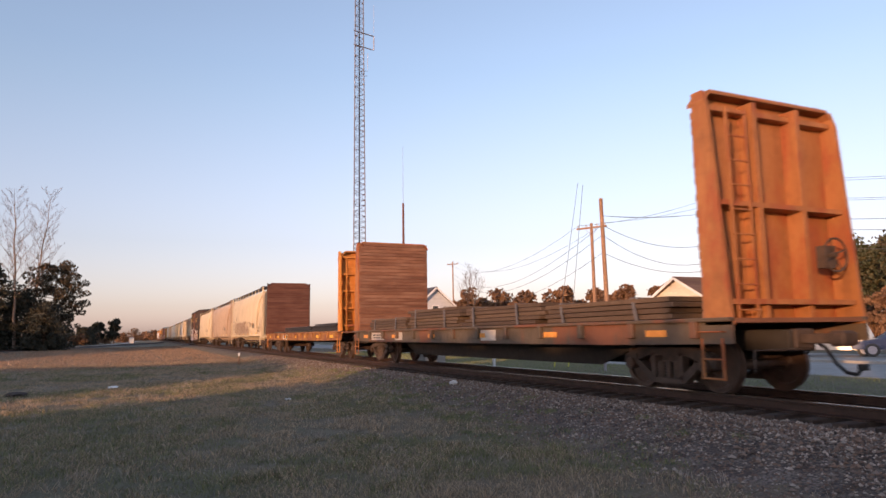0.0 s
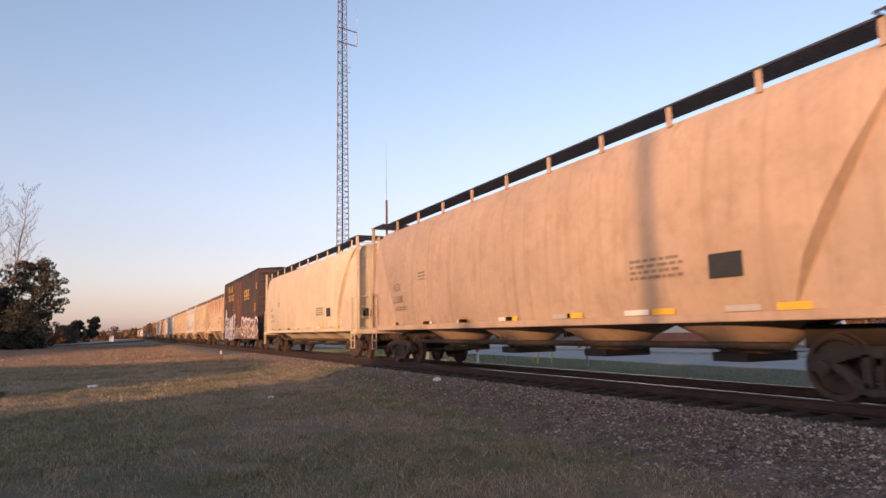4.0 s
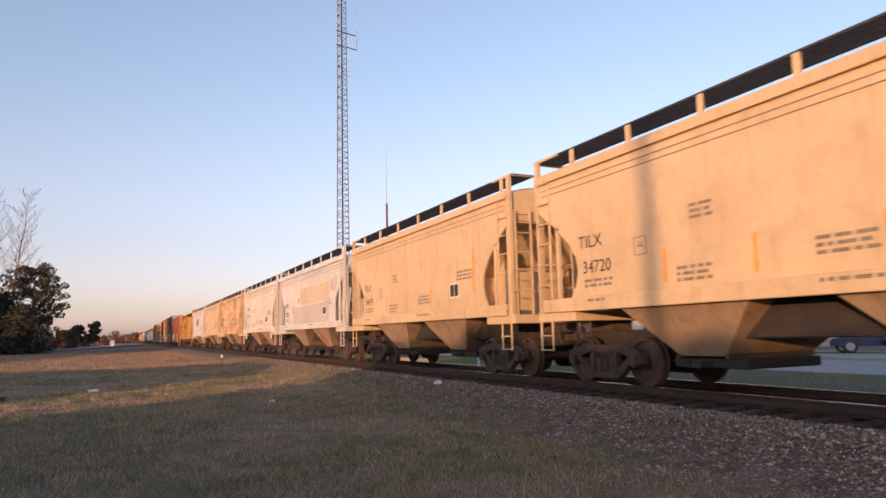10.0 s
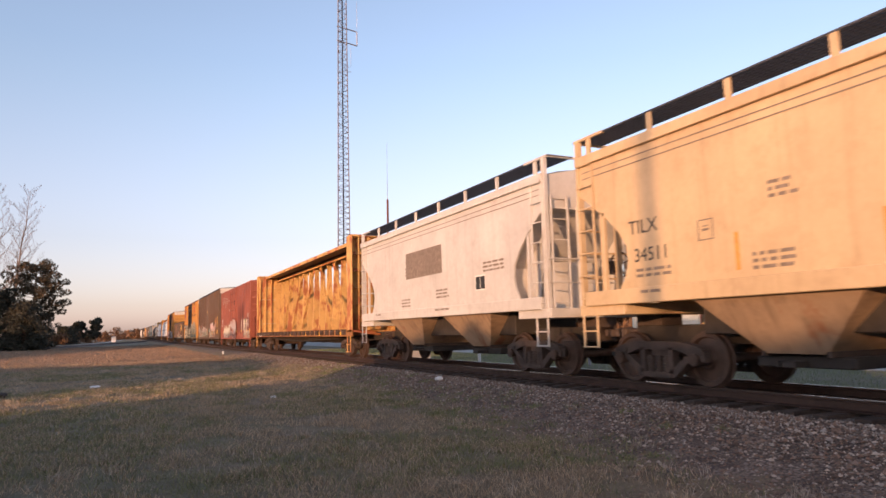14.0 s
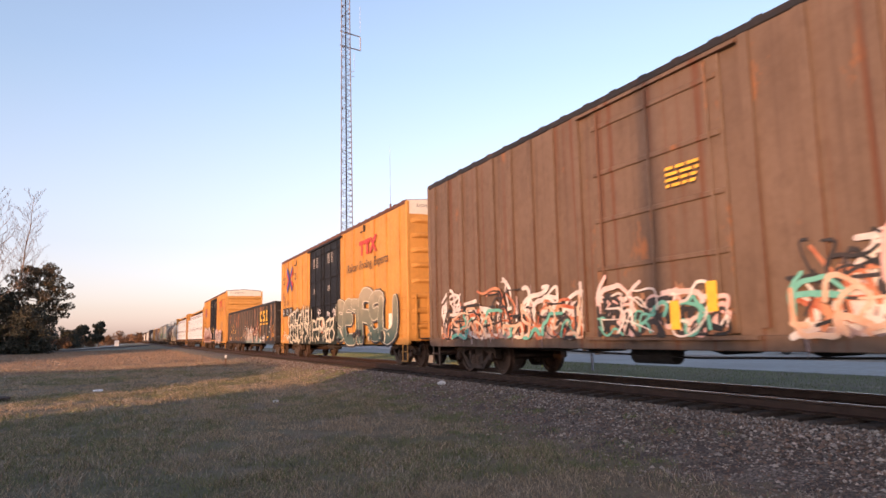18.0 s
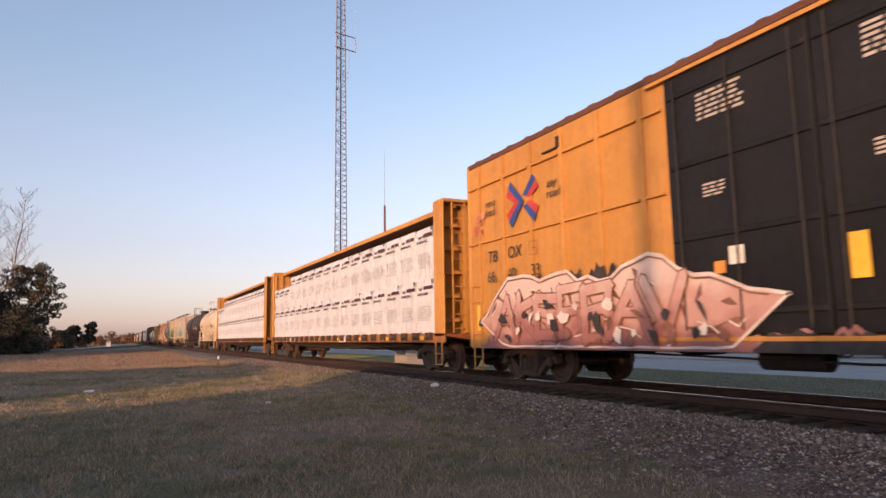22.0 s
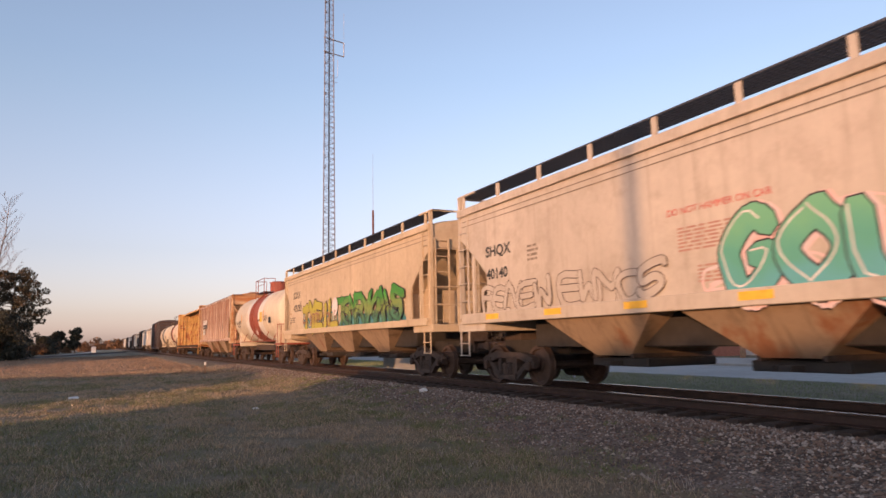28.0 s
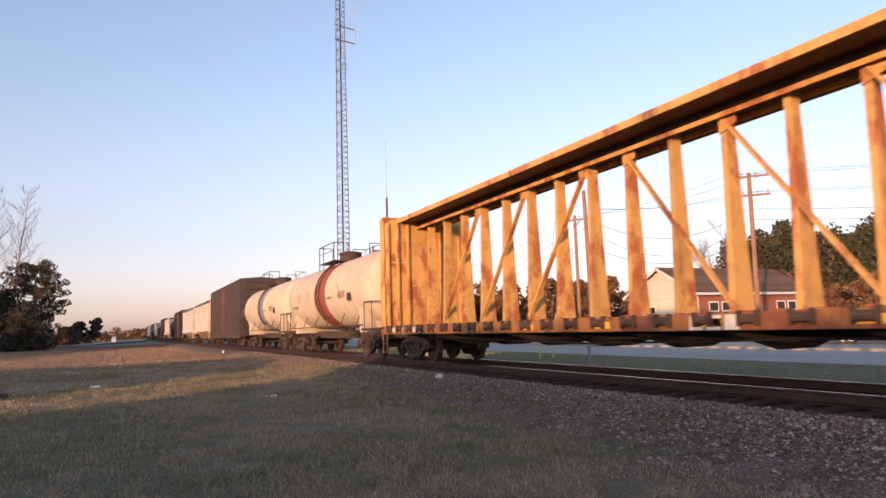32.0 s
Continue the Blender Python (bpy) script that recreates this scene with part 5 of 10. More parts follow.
        for x in (-1.36, -1.0, -0.62, 0.62, 1.0, 1.36):
            me = shaped("face_rib/%.2f" % top, lambda bm: box(bm, -0.05, 0.05, -0.04, 0.04, deck, top - 0.12, 0.015))
            put("face_rib", me, end_mat, car, "", pose(x, s * (h - deep - 0.02), 0))
        for k in range(9):
            z = deck + 0.2 + (top - deck - 0.5) * k / 8
            me = shaped("scuff/%d" % (k % 3), lambda bm: box(bm, -0.32 - 0.1 * (k % 3), 0.42, -0.003, 0.003, -0.012, 0.012 + 0.008 * (k % 3)))
            put("scuff_mark", me, SCUFF, car, "pale scuff left by loads", pose((-1) ** k * 0.75, s * (h - deep + 0.014), z))
        for k in range(6):
            z = deck + 0.35 + (top - deck - 0.3) * k / 5
            bm = bmesh.new()
            box(bm, -HALF + 0.07, HALF - 0.07, min(s * (h - deep + 0.07), s * (h - deep / 2)), max(s * (h - deep + 0.07), s * (h - deep / 2)), z - 0.05, z + 0.05)
            part("bulkhead_beam", bm, steel, car)
        bm = bmesh.new()
        box(bm, -HALF + 0.02, HALF - 0.02, min(s * h, s * (h - deep + 0.02)), max(s * h, s * (h - deep + 0.02)), top - 0.01, top + 0.08, 0.02)
        part("bulkhead_cap", bm, steel, car)
        ladder(car, -1.0, s * (h - 0.05), deck, top - deck, 0.4, steel, turn=90 * s)
        stirrup(car, -HALF, s * (h - 0.35), deck - 0.25, steel)
    put("brake_wheel", shaped("brake_wheel", make_brake_wheel), GRIME, car, "", pose(0.2, -h - 0.08, 2.3))
    for k in range(7):
        y = -h + 4.2 + (2 * h - 8.4) * k / 6
        me = shaped("cross_bearer", lambda bm: slab(bm, [(-1.45, 0, 0.9), (1.45, 0, 0.9), (0.4, 0, 0.62), (-0.4, 0, 0.62)], (0, 0.08, 0)))
        put("cross_bearer", me, DARK, car, "", pose(0, y, deck - 1.2))
    bm = bmesh.new()
    rod(bm, (-1.05, -h + 3.2, deck - 0.36), (-1.05, 0, deck - 0.5), 0.02, 6)
    rod(bm, (-1.05, 0, deck - 0.5), (-1.05, h - 3.2, deck - 0.36), 0.02, 6)
    part("brake_rod", bm, DARK, car)
    return h


RUST_WEB = paint("rusty_web", (0.11, 0.055, 0.03), (0.04, 0.02, 0.015), 0.4, 0.3)
SCUFF = plain("pale_scuff", (0.55, 0.42, 0.25), 0.7, 0, 0.3, 7)


def gondola(car, length, body, ribs=16, top=3.12, sill=0.95, inset=0.9, rib_mat=None):
    h = length / 2 - inset
    running_gear(car, h + 0.1, h - 1.75)
    for s in (-1, 1):
        bm = bmesh.new()
        box(bm, s * HALF - 0.02, s * HALF + 0.02, -h, h, sill - 0.2, top)
        part("side_sheet", bm, body, car)
        bm = bmesh.new()
        box(bm, s * HALF - 0.08, s * HALF + 0.09, -h, h, top - 0.06, top + 0.10, 0.02)
        part("top_chord", bm, body, car)
        bm = bmesh.new()
        box(bm, s * HALF - 0.06, s * HALF + 0.06, -h, h, sill - 0.26, sill - 0.06, 0.015)
        part("side_sill", bm, body, car)
        inner = [-h + 0.12 + (2 * h - 0.24) * k / (ribs - 1) for k in range(ribs)] if isinstance(ribs, int) else ribs
        for y in inner:
            me = shaped("gondola_rib", lambda bm: loft(bm, [[(0, -0.10, z), (-0.085, -0.05, z), (-0.085, 0.05, z), (0, 0.10, z)] for z in (sill - 0.06, top - 0.06)]))
            put("rib", me, rib_mat or body, car, "", pose(s * (HALF + 0.02), y, 0, 0, 0, 0 if s < 0 else 180))
        bm = bmesh.new()
        box(bm, -HALF, HALF, s * h - 0.03, s * h + 0.03, sill - 0.2, top + 0.08)
        part("end_wall", bm, body, car)
        for k in range(4):
            z = sill + 0.2 + 0.5 * k
            me = shaped("end_rib", lambda bm: loft(bm, [[(x, 0, -0.10), (x, -0.075 * w, -0.03), (x, -0.075 * w, 0.03), (x, 0, 0.10)] for x, w in ((-HALF + 0.08, 0.05), (-HALF + 0.3, 1), (HALF - 0.3, 1), (HALF - 0.08, 0.05))]))
            put("end_rib", me, body, car, "", pose(0, s * (h + 0.03), z, 0, 0, 0 if s < 0 else 180))
        ladder(car, -HALF - 0.09, s * (h - 0.35), sill, 1.5, 0.42, body)
        ladder(car, -HALF + 0.4, s * (h + 0.12), sill, 1.5, 0.42, body, turn=90 * s)
        stirrup(car, -HALF - 0.04, s * (h - 0.35), sill - 0.2, body)
    bm = bmesh.new()
    box(bm, -HALF + 0.02, HALF - 0.02, -h + 0.03, h - 0.03, sill - 0.05, sill + 0.03)
    part("floor", bm, DARK, car)
    bm = bmesh.new()
    rod(bm, (-0.9, 0.4, 0.72), (-0.9, 1.5, 0.72), 0.17, 14)
    part("air_tank", bm, DARK, car, "", 40)
    return h


# ---- tank cars ----
def tank_car(car, length, shell, radius=1.51, axis_z=2.66, bands=(), frame=GRIME, dome_mat=None, rail=None, inset=0.5, dome=(0.5, 0.42)):
    """bands: (y0, y1, material) of painted rings round the barrel."""
    h = length / 2 - inset
    dome_mat, rail = dome_mat or shell, rail or shell
    running_gear(car, h + 0.05, h - 1.6, frame)
    n = 44

    def ring(y, r):
        return [(r * math.cos(2 * math.pi * k / n), y, axis_z + r * math.sin(2 * math.pi * k / n)) for k in range(n)]
    body = h - 0.02
    bm = bmesh.new()
    prof = [(-body + 0.6 * (1 - math.cos(math.pi / 2 * k / 7)), radius * math.sin(math.pi / 2 * max(k, 0.12) / 7)) for k in range(8)]
    rings = [ring(y, r) for y, r in prof] + [ring(-y, r) for y, r in reversed(prof)]
    loft(bm, rings)
    part("tank_barrel", bm, shell, car, "welded steel tank barrel", 30)
    for y in (-body * 0.6, -body * 0.2, body * 0.2, body * 0.6):
        bm = bmesh.new()
        loft(bm, [ring(y - 0.012, radius + 0.001), ring(y - 0.008, radius + 0.006), ring(y + 0.008, radius + 0.006), ring(y + 0.012, radius + 0.001)], caps=False)
        part("weld_seam", bm, shell, car, "", 40)
    for a, b, mat in bands:
        bm = bmesh.new()
        loft(bm, [ring(a, radius + 0.001), ring(a + 0.002, radius + 0.009), ring(b - 0.002, radius + 0.009), ring(b, radius + 0.001)], caps=False)
        part("painted_band", bm, mat, car, "painted ring round the tank", 40)
    for s in (-1, 1):
        bm = bmesh.new()
        y = s * (h - 1.5)
        slab(bm, [(-1.25, y - 0.35, 0.95), (1.25, y - 0.35, 0.95), (1.3, y - 0.35, 1.9), (0.7, y - 0.35, 1.42), (-0.7, y - 0.35, 1.42), (-1.3, y - 0.35, 1.9)], (0, 0.7, 0))
        part("saddle", bm, shell, car)
        bm = bmesh.new()
        box(bm, -HALF, HALF, min(s * (h - 0.9), s * (h + 0.15)), max(s * (h - 0.9), s * (h + 0.15)), 1.0, 1.1, 0.01)
        part("end_platform", bm, rail, car)
        for x in (-1, 1):
            pts = [(x * 1.45, s * (h - 0.75), 1.1), (x * 1.45, s * (h - 0.75), 2.05), (x * 1.45, s * (h + 0.1), 2.05), (x * 1.45, s * (h + 0.1), 1.1)]
            bm = bmesh.new()
            for p, q in zip(pts, pts[1:]):
                rod(bm, p, q, 0.02, 6)
            part("corner_handrail", bm, rail, car)
            stirrup(car, x * HALF, s * (h - 0.35), 1.0, rail)
        bm = bmesh.new()
        rod(bm, (-1.45, s * (h + 0.1), 2.05), (1.45, s * (h + 0.1), 2.05), 0.02, 6)
        part("end_handrail", bm, rail, car)
    for x in (-1, 1):
        bm = bmesh.new()
        rod(bm, (x * 1.47, -h + 0.9, 1.22), (x * 1.47, h - 0.9, 1.22), 0.022, 6)
        part("side_handrail", bm, rail, car)
        for k in range(6):
            y = -h + 1.6 + (2 * h - 3.2) * k / 5
            bm = bmesh.new()
            rod(bm, (x * 1.47, y, 1.22), (x * 1.2, y + 0.28, 1.75), 0.018, 6)
            part("rail_bracket", bm, rail, car)
    # manway, platform and its rail
    z = axis_z + radius
    bm = bmesh.new()
    rod(bm, (0, 0, z - 0.12), (0, 0, z + dome[1]), dome[0], 20)
    rod(bm, (0, 0, z + dome[1]), (0, 0, z + dome[1] + 0.05), dome[0] * 0.97, 20, dome[0] * 0.75)
    d = part("manway", bm, dome_mat, car, "", 40)
    for k in range(8):
        g = 2 * math.pi * k / 8
        me = shaped("bolt", lambda bm: rod(bm, (0, 0, 0), (0, 0, 0.1), 0.03, 6))
        put("bolt", me, dome_mat, d, "", pose((dome[0] + 0.02) * math.cos(g), (dome[0] + 0.02) * math.sin(g), z + dome[1] - 0.08))
    for x in (-1, 1):
        bm = bmesh.new()
        box(bm, min(x * 0.55, x * 1.15), max(x * 0.55, x * 1.15), -1.2, 1.2, z - 0.06, z - 0.02)
        part("platform", bm, GRATE, car)
        bm = bmesh.new()
        for y in (-1.2, 0.5, 1.2):
            rod(bm, (x * 1.15, y, z - 0.35), (x * 1.15, y, z + 0.75), 0.02, 6)
        rod(bm, (x * 1.15, -1.2, z + 0.75), (x * 1.15, 1.2, z + 0.75), 0.02, 6)
        rod(bm, (x * 1.15, -1.2, z + 0.4), (x * 1.15, 1.2, z + 0.4), 0.015, 6)
        for y in (-1.2, 1.2):
            rod(bm, (x * 1.15, y, z + 0.75), (x * 0.5, y, z + 0.75), 0.02, 6)
            rod(bm, (x * 0.5, y, z + 0.75), (x * 0.5, y, z - 0.2), 0.02, 6)
        part("platform_rail", bm, rail, car)
        bm = bmesh.new()
        steps = 12
        for y in (-0.25, 0.25):
            last = None
            for k in range(steps + 1):
                g = -0.75 + 1.9 * k / steps
                p = (x * (radius + 0.1) * math.cos(g), y, axis_z + (radius + 0.1) * math.sin(g))
                if last:
                    beam(bm, last, p, 0.05, 0.02, (0, 1, 0))
                last = p
        ladder = part("ladder", bm, dome_mat, car)
        rung = shaped("tank_rung", lambda bm: rod(bm, (0, -0.25, 0), (0, 0.25, 0), 0.014, 6))
        for k in range(8):
            g = -0.65 + 1.7 * k / 7
            put("rung", rung, dome_mat, ladder, "", pose(x * (radius + 0.12) * math.cos(g), 0, axis_z + (radius + 0.12) * math.sin(g)))
    bm = bmesh.new()
    rod(bm, (0, 0, axis_z - radius - 0.35), (0, 0, axis_z - radius + 0.1), 0.16, 12)
    part("bottom_outlet", bm, frame, car, "", 40)
    bm = bmesh.new()
    rod(bm, (-0.45, -2.2, 0.9), (-0.45, -1.4, 0.9), 0.13, 14)
    part("air_tank", bm, DARK, car, "", 40)
    return h


# ---- plants ----
BARK = plain("bark", (0.16, 0.105, 0.07), 0.95, 0, 0.35, 5, 0.6)
PALE_BARK = plain("pale_bark", (0.30, 0.23, 0.18), 0.95, 0, 0.3, 5, 0.5)
TWIG = plain("twigs", (0.15, 0.105, 0.085), 0.95, 0, 0.3, 5, 0.2)


BARE_BARK = plain("weathered_bark", (0.21, 0.15, 0.115), 0.95, 0, 0.3, 5, 0.5)


def leafy(name, a, b):
    m, t, s = graph(name)
    g = t.nodes.new("ShaderNodeNewGeometry")
    t.links.new(blend(t, g.outputs["Random Per Island"], a, b), s.inputs["Base Color"])
    s.inputs["Roughness"].default_value = 0.8
    return m


PINE_LEAF = leafy("pine_needles", (0.03, 0.042, 0.018), (0.085, 0.07, 0.028))
RUST_LEAF = leafy("brown_winter_leaves", (0.11, 0.055, 0.028), (0.20, 0.105, 0.05))
# the evergreen's near-black holds the shade these trees stand in
SHADED_LEAF = leafy("dark_evergreen", (0.018, 0.022, 0.014), (0.055, 0.048, 0.03))
HEDGE_LEAF = leafy("hedge_leaves", (0.03, 0.045, 0.015), (0.07, 0.08, 0.03))


def leaf_cloud(name, clumps, count, size, seed):
    """A crown of many small leaves; clumps: (x, y, z, radius)."""
    rng = np.random.default_rng(seed)
    c = np.array(clumps, float)
    w = c[:, 3] ** 2
    pick = rng.choice(len(c), count, p=w / w.sum())
    d = rng.normal(size=(count, 3))
    d /= np.linalg.norm(d, axis=1)[:, None]
    r = c[pick, 3] * rng.uniform(0.45, 1.08, count) ** 0.6
    p = c[pick, :3] + d * r[:, None] * np.array([1, 1, 0.75])
    a = rng.normal(size=(count, 3))
    a /= np.linalg.norm(a, axis=1)[:, None]
    b = np.cross(a, rng.normal(size=(count, 3)))
    b /= np.linalg.norm(b, axis=1)[:, None]
    s = size * rng.uniform(0.6, 1.4, (count, 1))
    v = np.stack([p - a * s, p + b * s * 0.5, p + a * s, p - b * s * 0.5], 1).reshape(-1, 3)
    f = np.arange(count * 4).reshape(-1, 4)
    me = bpy.data.meshes.new(name)
    me.from_pydata(v.tolist(), [], f.tolist())
    return me


def limb(bm, a, b, r0, r1, n=6):
    rod(bm, a, b, r0, n, r1, caps=False)


def grow(bm, fine, p, d, long, r, depth, rng, tips, spread=0.55):
    """A branch that forks until it is a twig."""
    steps = 3
    for k in range(steps):
        q = p + d * long / steps
        limb(bm if depth > 2 else fine, p, q, r * (1 - 0.25 * k / steps), r * (1 - 0.25 * (k + 1) / steps), 6 if depth > 2 else 3)
        p = q
        d = (d + Vector((rng.uniform(-0.14, 0.14), rng.uniform(-0.14, 0.14), rng.uniform(-0.02, 0.12)))).normalized()
        if depth > 0 and k > 0 or depth > 2:
            for _ in range(1 if depth > 1 else 2):
                e = (d + Vector((rng.uniform(-1, 1), rng.uniform(-1, 1), rng.uniform(-0.1, 0.6))) * spread).normalized()
                if depth > 0:
                    grow(bm, fine, p, e, long * rng.uniform(0.5, 0.75), r * 0.46, depth - 1, rng, tips, spread)
    tips.append(p)
    if depth > 0:
        grow(bm, fine, p, d, long * 0.7, r * 0.6, depth - 1, rng, tips, spread)


def bare_tree(x, y, high, seed, label, thick=0.22, bark=PALE_BARK, z=GROUND, spread=0.5, depth=4):
    rng = random.Random(seed)
    tree = thing("bare_tree", pose(x, y, z), label, "tree")
    bm, fine = bmesh.new(), bmesh.new()
    tips = []
    limb(bm, (0, 0, -0.2), (0.1, 0, high * 0.28), thick, thick * 0.8, 8)
    grow(bm, fine, Vector((0.1, 0, high * 0.28)), Vector((0, 0, 1)), high * 0.3, thick * 0.8, depth, rng, tips, spread)
    for p in tips:
        for _ in range(3):
            d = Vector((rng.uniform(-1, 1), rng.uniform(-1, 1), rng.uniform(-0.2, 1.0))).normalized()
            q = p + d * high * rng.uniform(0.025, 0.06)
            limb(fine, p, q, thick * 0.03, thick * 0.02, 3)
    part("trunk", bm, bark, tree, "tapered trunk and limbs", 40)
    part("twig_spray", fine, TWIG, tree, "fine bare twigs", None, "stuff")
    return tree


def pine(x, y, high, seed, leaf, label, name="pine_tree", spread=0.24, low=0.35, count=2600, z=GROUND, size=0.28):
    rng = random.Random(seed)
    tree = thing(name, pose(x, y, z), label, "tree")
    bm = bmesh.new()
    limb(bm, (0, 0, -0.2), (0.15, 0.1, high * 0.92), high * 0.02 + 0.06, 0.05, 8)
    clumps = []
    n = 15
    for k in range(n):
        h = high * (low + (0.95 - low) * k / (n - 1))
        g = rng.uniform(0, 6.28)
        reach = high * spread * (1.05 - 0.75 * (k / n) ** 1.6) * rng.uniform(0.45, 1.1)
        e = Vector((reach * math.cos(g), reach * math.sin(g), h + rng.uniform(-0.2, 0.6)))
        limb(bm, (0.05, 0.05, h - 0.3), e, 0.07, 0.02, 5)
        clumps.append((e.x, e.y, e.z, high * spread * rng.uniform(0.22, 0.42)))
        clumps.append((e.x * 0.45, e.y * 0.45, h, high * spread * rng.uniform(0.2, 0.38)))
    part("trunk", bm, BARK, tree, "tapered trunk with side limbs", 40)
    put("crown", leaf_cloud("crown", clumps, count, size, seed), leaf, tree, "uneven crown of small leaves", None, "stuff")
    return tree


def place_at(bearing, dist):
    return dist * math.sin(radians(bearing)), dist * math.cos(radians(bearing))


def tall_bare_tree(x, y, high, seed, label, lean=0.0, thick=0.24, first=0.34, z=GROUND):
    """A straight-stemmed winter tree: one leader, rising side branches, sprays of fine twigs."""
    rng = random.Random(seed)
    tree = thing("bare_tree", pose(x, y, z), label, "tree")
    stem, fine = bmesh.new(), bmesh.new()
    n = 14
    line = [Vector((lean * high * (k / n) ** 1.4 + 0.012 * high * noise.noise(Vector((k * 0.5, seed, 0))), 0.012 * high * noise.noise(Vector((k * 0.5, seed, 9))), high * k / n - 0.2)) for k in range(n + 1)]
    for k in range(n):
        limb(stem, line[k], line[k + 1], thick * (1 - 0.93 * k / n), thick * (1 - 0.93 * (k + 1) / n), 8)

    def shoot(bm, p, d, long, r, depth):
        for k in range(3):
            q = p + d * long / 3
            limb(bm, p, q, r * (1 - 0.28 * k), r * (1 - 0.28 * (k + 1)), 5 if depth > 1 else 3)
            p = q
            d = (d + Vector((rng.uniform(-0.2, 0.2), rng.uniform(-0.2, 0.2), rng.uniform(0.0, 0.22)))).normalized()
            if depth:
                for _ in range(2 if depth > 1 else 4):
                    e = (d + Vector((rng.uniform(-1, 1), rng.uniform(-1, 1), rng.uniform(-0.35, 0.6))) * 0.8).normalized()
                    shoot(fine, p, e, long * rng.uniform(0.3, 0.55), max(r * 0.42, 0.010), depth - 1)
    for k in range(30):
        f = first + (0.97 - first) * (k / 29) ** 0.9
        i = min(n - 1, int(f * n))
        p = line[i].lerp(line[i + 1], f * n - i)
        g = k * 2.4 + rng.uniform(-0.5, 0.5)
        up = rng.uniform(0.75, 1.35)
        d = Vector((math.cos(g), math.sin(g), up)).normalized()
        long = high * (0.05 + 0.155 * (1 - f) / (1 - first)) * rng.uniform(0.7, 1.15)
        shoot(stem, p, d, long, thick * 0.36 * (1.15 - f), 2)
    part("trunk", stem, BARE_BARK, tree, "pale tapered trunk with rising limbs", 40)
    part("twig_spray", fine, TWIG, tree, "fine bare twigs", None, "stuff")
    return tree


def layered_pine(x, y, high, seed, leaf, label, profile, count, size=0.2, z=GROUND):
    """A spreading evergreen: flat boughs at the ends of many limbs; profile: (share of the height, reach in metres)."""
    rng = random.Random(seed)
    tree = thing("evergreen_tree", pose(x, y, z), label, "tree")
    bm = bmesh.new()
    limb(bm, (0, 0, -0.2), (0.2, 0.1, high * 0.94), high * 0.022 + 0.06, 0.06, 8)
    clumps = []
    n = 56
    for k in range(n):
        f = profile[0][0] + (profile[-1][0] - profile[0][0]) * k / (n - 1)
        reach = 1.0
        for (a, p), (b, q) in zip(profile, profile[1:]):
            if a <= f <= b:
                reach = p + (q - p) * (f - a) / (b - a)
        g = k * 2.4 + rng.uniform(-0.4, 0.4)
        reach *= rng.uniform(0.72, 1.04)
        e = Vector((reach * math.cos(g), reach * math.sin(g), high * f + rng.uniform(-0.3, 0.3)))
        limb(bm, (0.05, 0.05, max(0.2, high * f - 0.5)), e, 0.06, 0.02, 5)
        for share in (1.0, 0.72, 0.42):
            r = rng.uniform(0.5, 0.95) * (1.0 if share > 0.9 else 1.15)
            clumps.append((e.x * share + rng.uniform(-0.3, 0.3), e.y * share, e.z - (1 - share) * 0.25, r))
    part("trunk", bm, BARK, tree, "tapered trunk with side limbs", 40)
    me = leaf_cloud("crown", clumps, count, size, seed)
    put("crown", me, leaf, tree, "layered crown of small needles with gaps", None, "stuff")
    return tree


# trees beside the line in the distance
tall_bare_tree(*place_at(-8.45, 116), 24.2, 4, "tall pale bare tree with rising branches", -0.05)
tall_bare_tree(*place_at(-7.5, 126), 26.0, 9, "tall bare tree with fine twigs behind the evergreen", 0.075)
# brown of low sun on the crown, mixed into the needle colour
CROWN_LEAF = leafy("sun_browned_needles", (0.035, 0.036, 0.02), (0.12, 0.075, 0.04))
layered_pine(*place_at(-6.1, 121), 13.9, 40, CROWN_LEAF, "broad old evergreen with a brown rounded top", ((0.08, 2.6), (0.25, 3.2), (0.4, 4.4), (0.56, 5.5), (0.72, 4.9), (0.86, 3.4), (0.97, 2.2)), 19000, 0.17)
layered_pine(*place_at(-8.2, 119), 9.2, 41, SHADED_LEAF, "dark evergreen in shade beside the branch line", ((0.04, 3.4), (0.3, 3.9), (0.6, 3.4), (0.95, 1.2)), 9000)
layered_pine(*place_at(-10.2, 117), 13.2, 42, SHADED_LEAF, "tall dark evergreen in shade beside the branch line", ((0.05, 3.2), (0.4, 4.2), (0.7, 3.6), (0.96, 1.2)), 9000)
layered_pine(*place_at(-6.6, 115), 6.8, 43, SHADED_LEAF, "low dark evergreen in shade beside the branch line", ((0.03, 3.4), (0.4, 3.6), (0.8, 2.4), (0.96, 1.0)), 8000)
layered_pine(*place_at(-4.0, 215), 5.0, 44, SHADED_LEAF, "low dark shrub at the field's edge", ((0.05, 3.4), (0.5, 3.2), (0.95, 1.2)), 2500, 0.3)
for k, (b, d, h) in enumerate(((-4.4, 205, 2.6), (-3.3, 222, 3.0), (-1.4, 300, 3.6), (-0.6, 315, 5.4), (-2.6, 260, 2.4))):
    pine(*place_at(b, d), h, 50 + k, RUST_LEAF, "low brown winter scrub at the field's edge", "winter_shrub", 0.75, 0.12, 900, size=0.3)
for k, (b, d, h) in enumerate(((-2.0, 235, 7.6), (-3.0, 240, 6.4), (-3.5, 232, 5.6), (0.9, 430, 6.0))):
    pine(*place_at(b, d), h, 60 + k, SHADED_LEAF if k < 3 else RUST_LEAF, "small rounded tree far down the line", "field_tree", 0.34, 0.25, 1100, size=0.5)
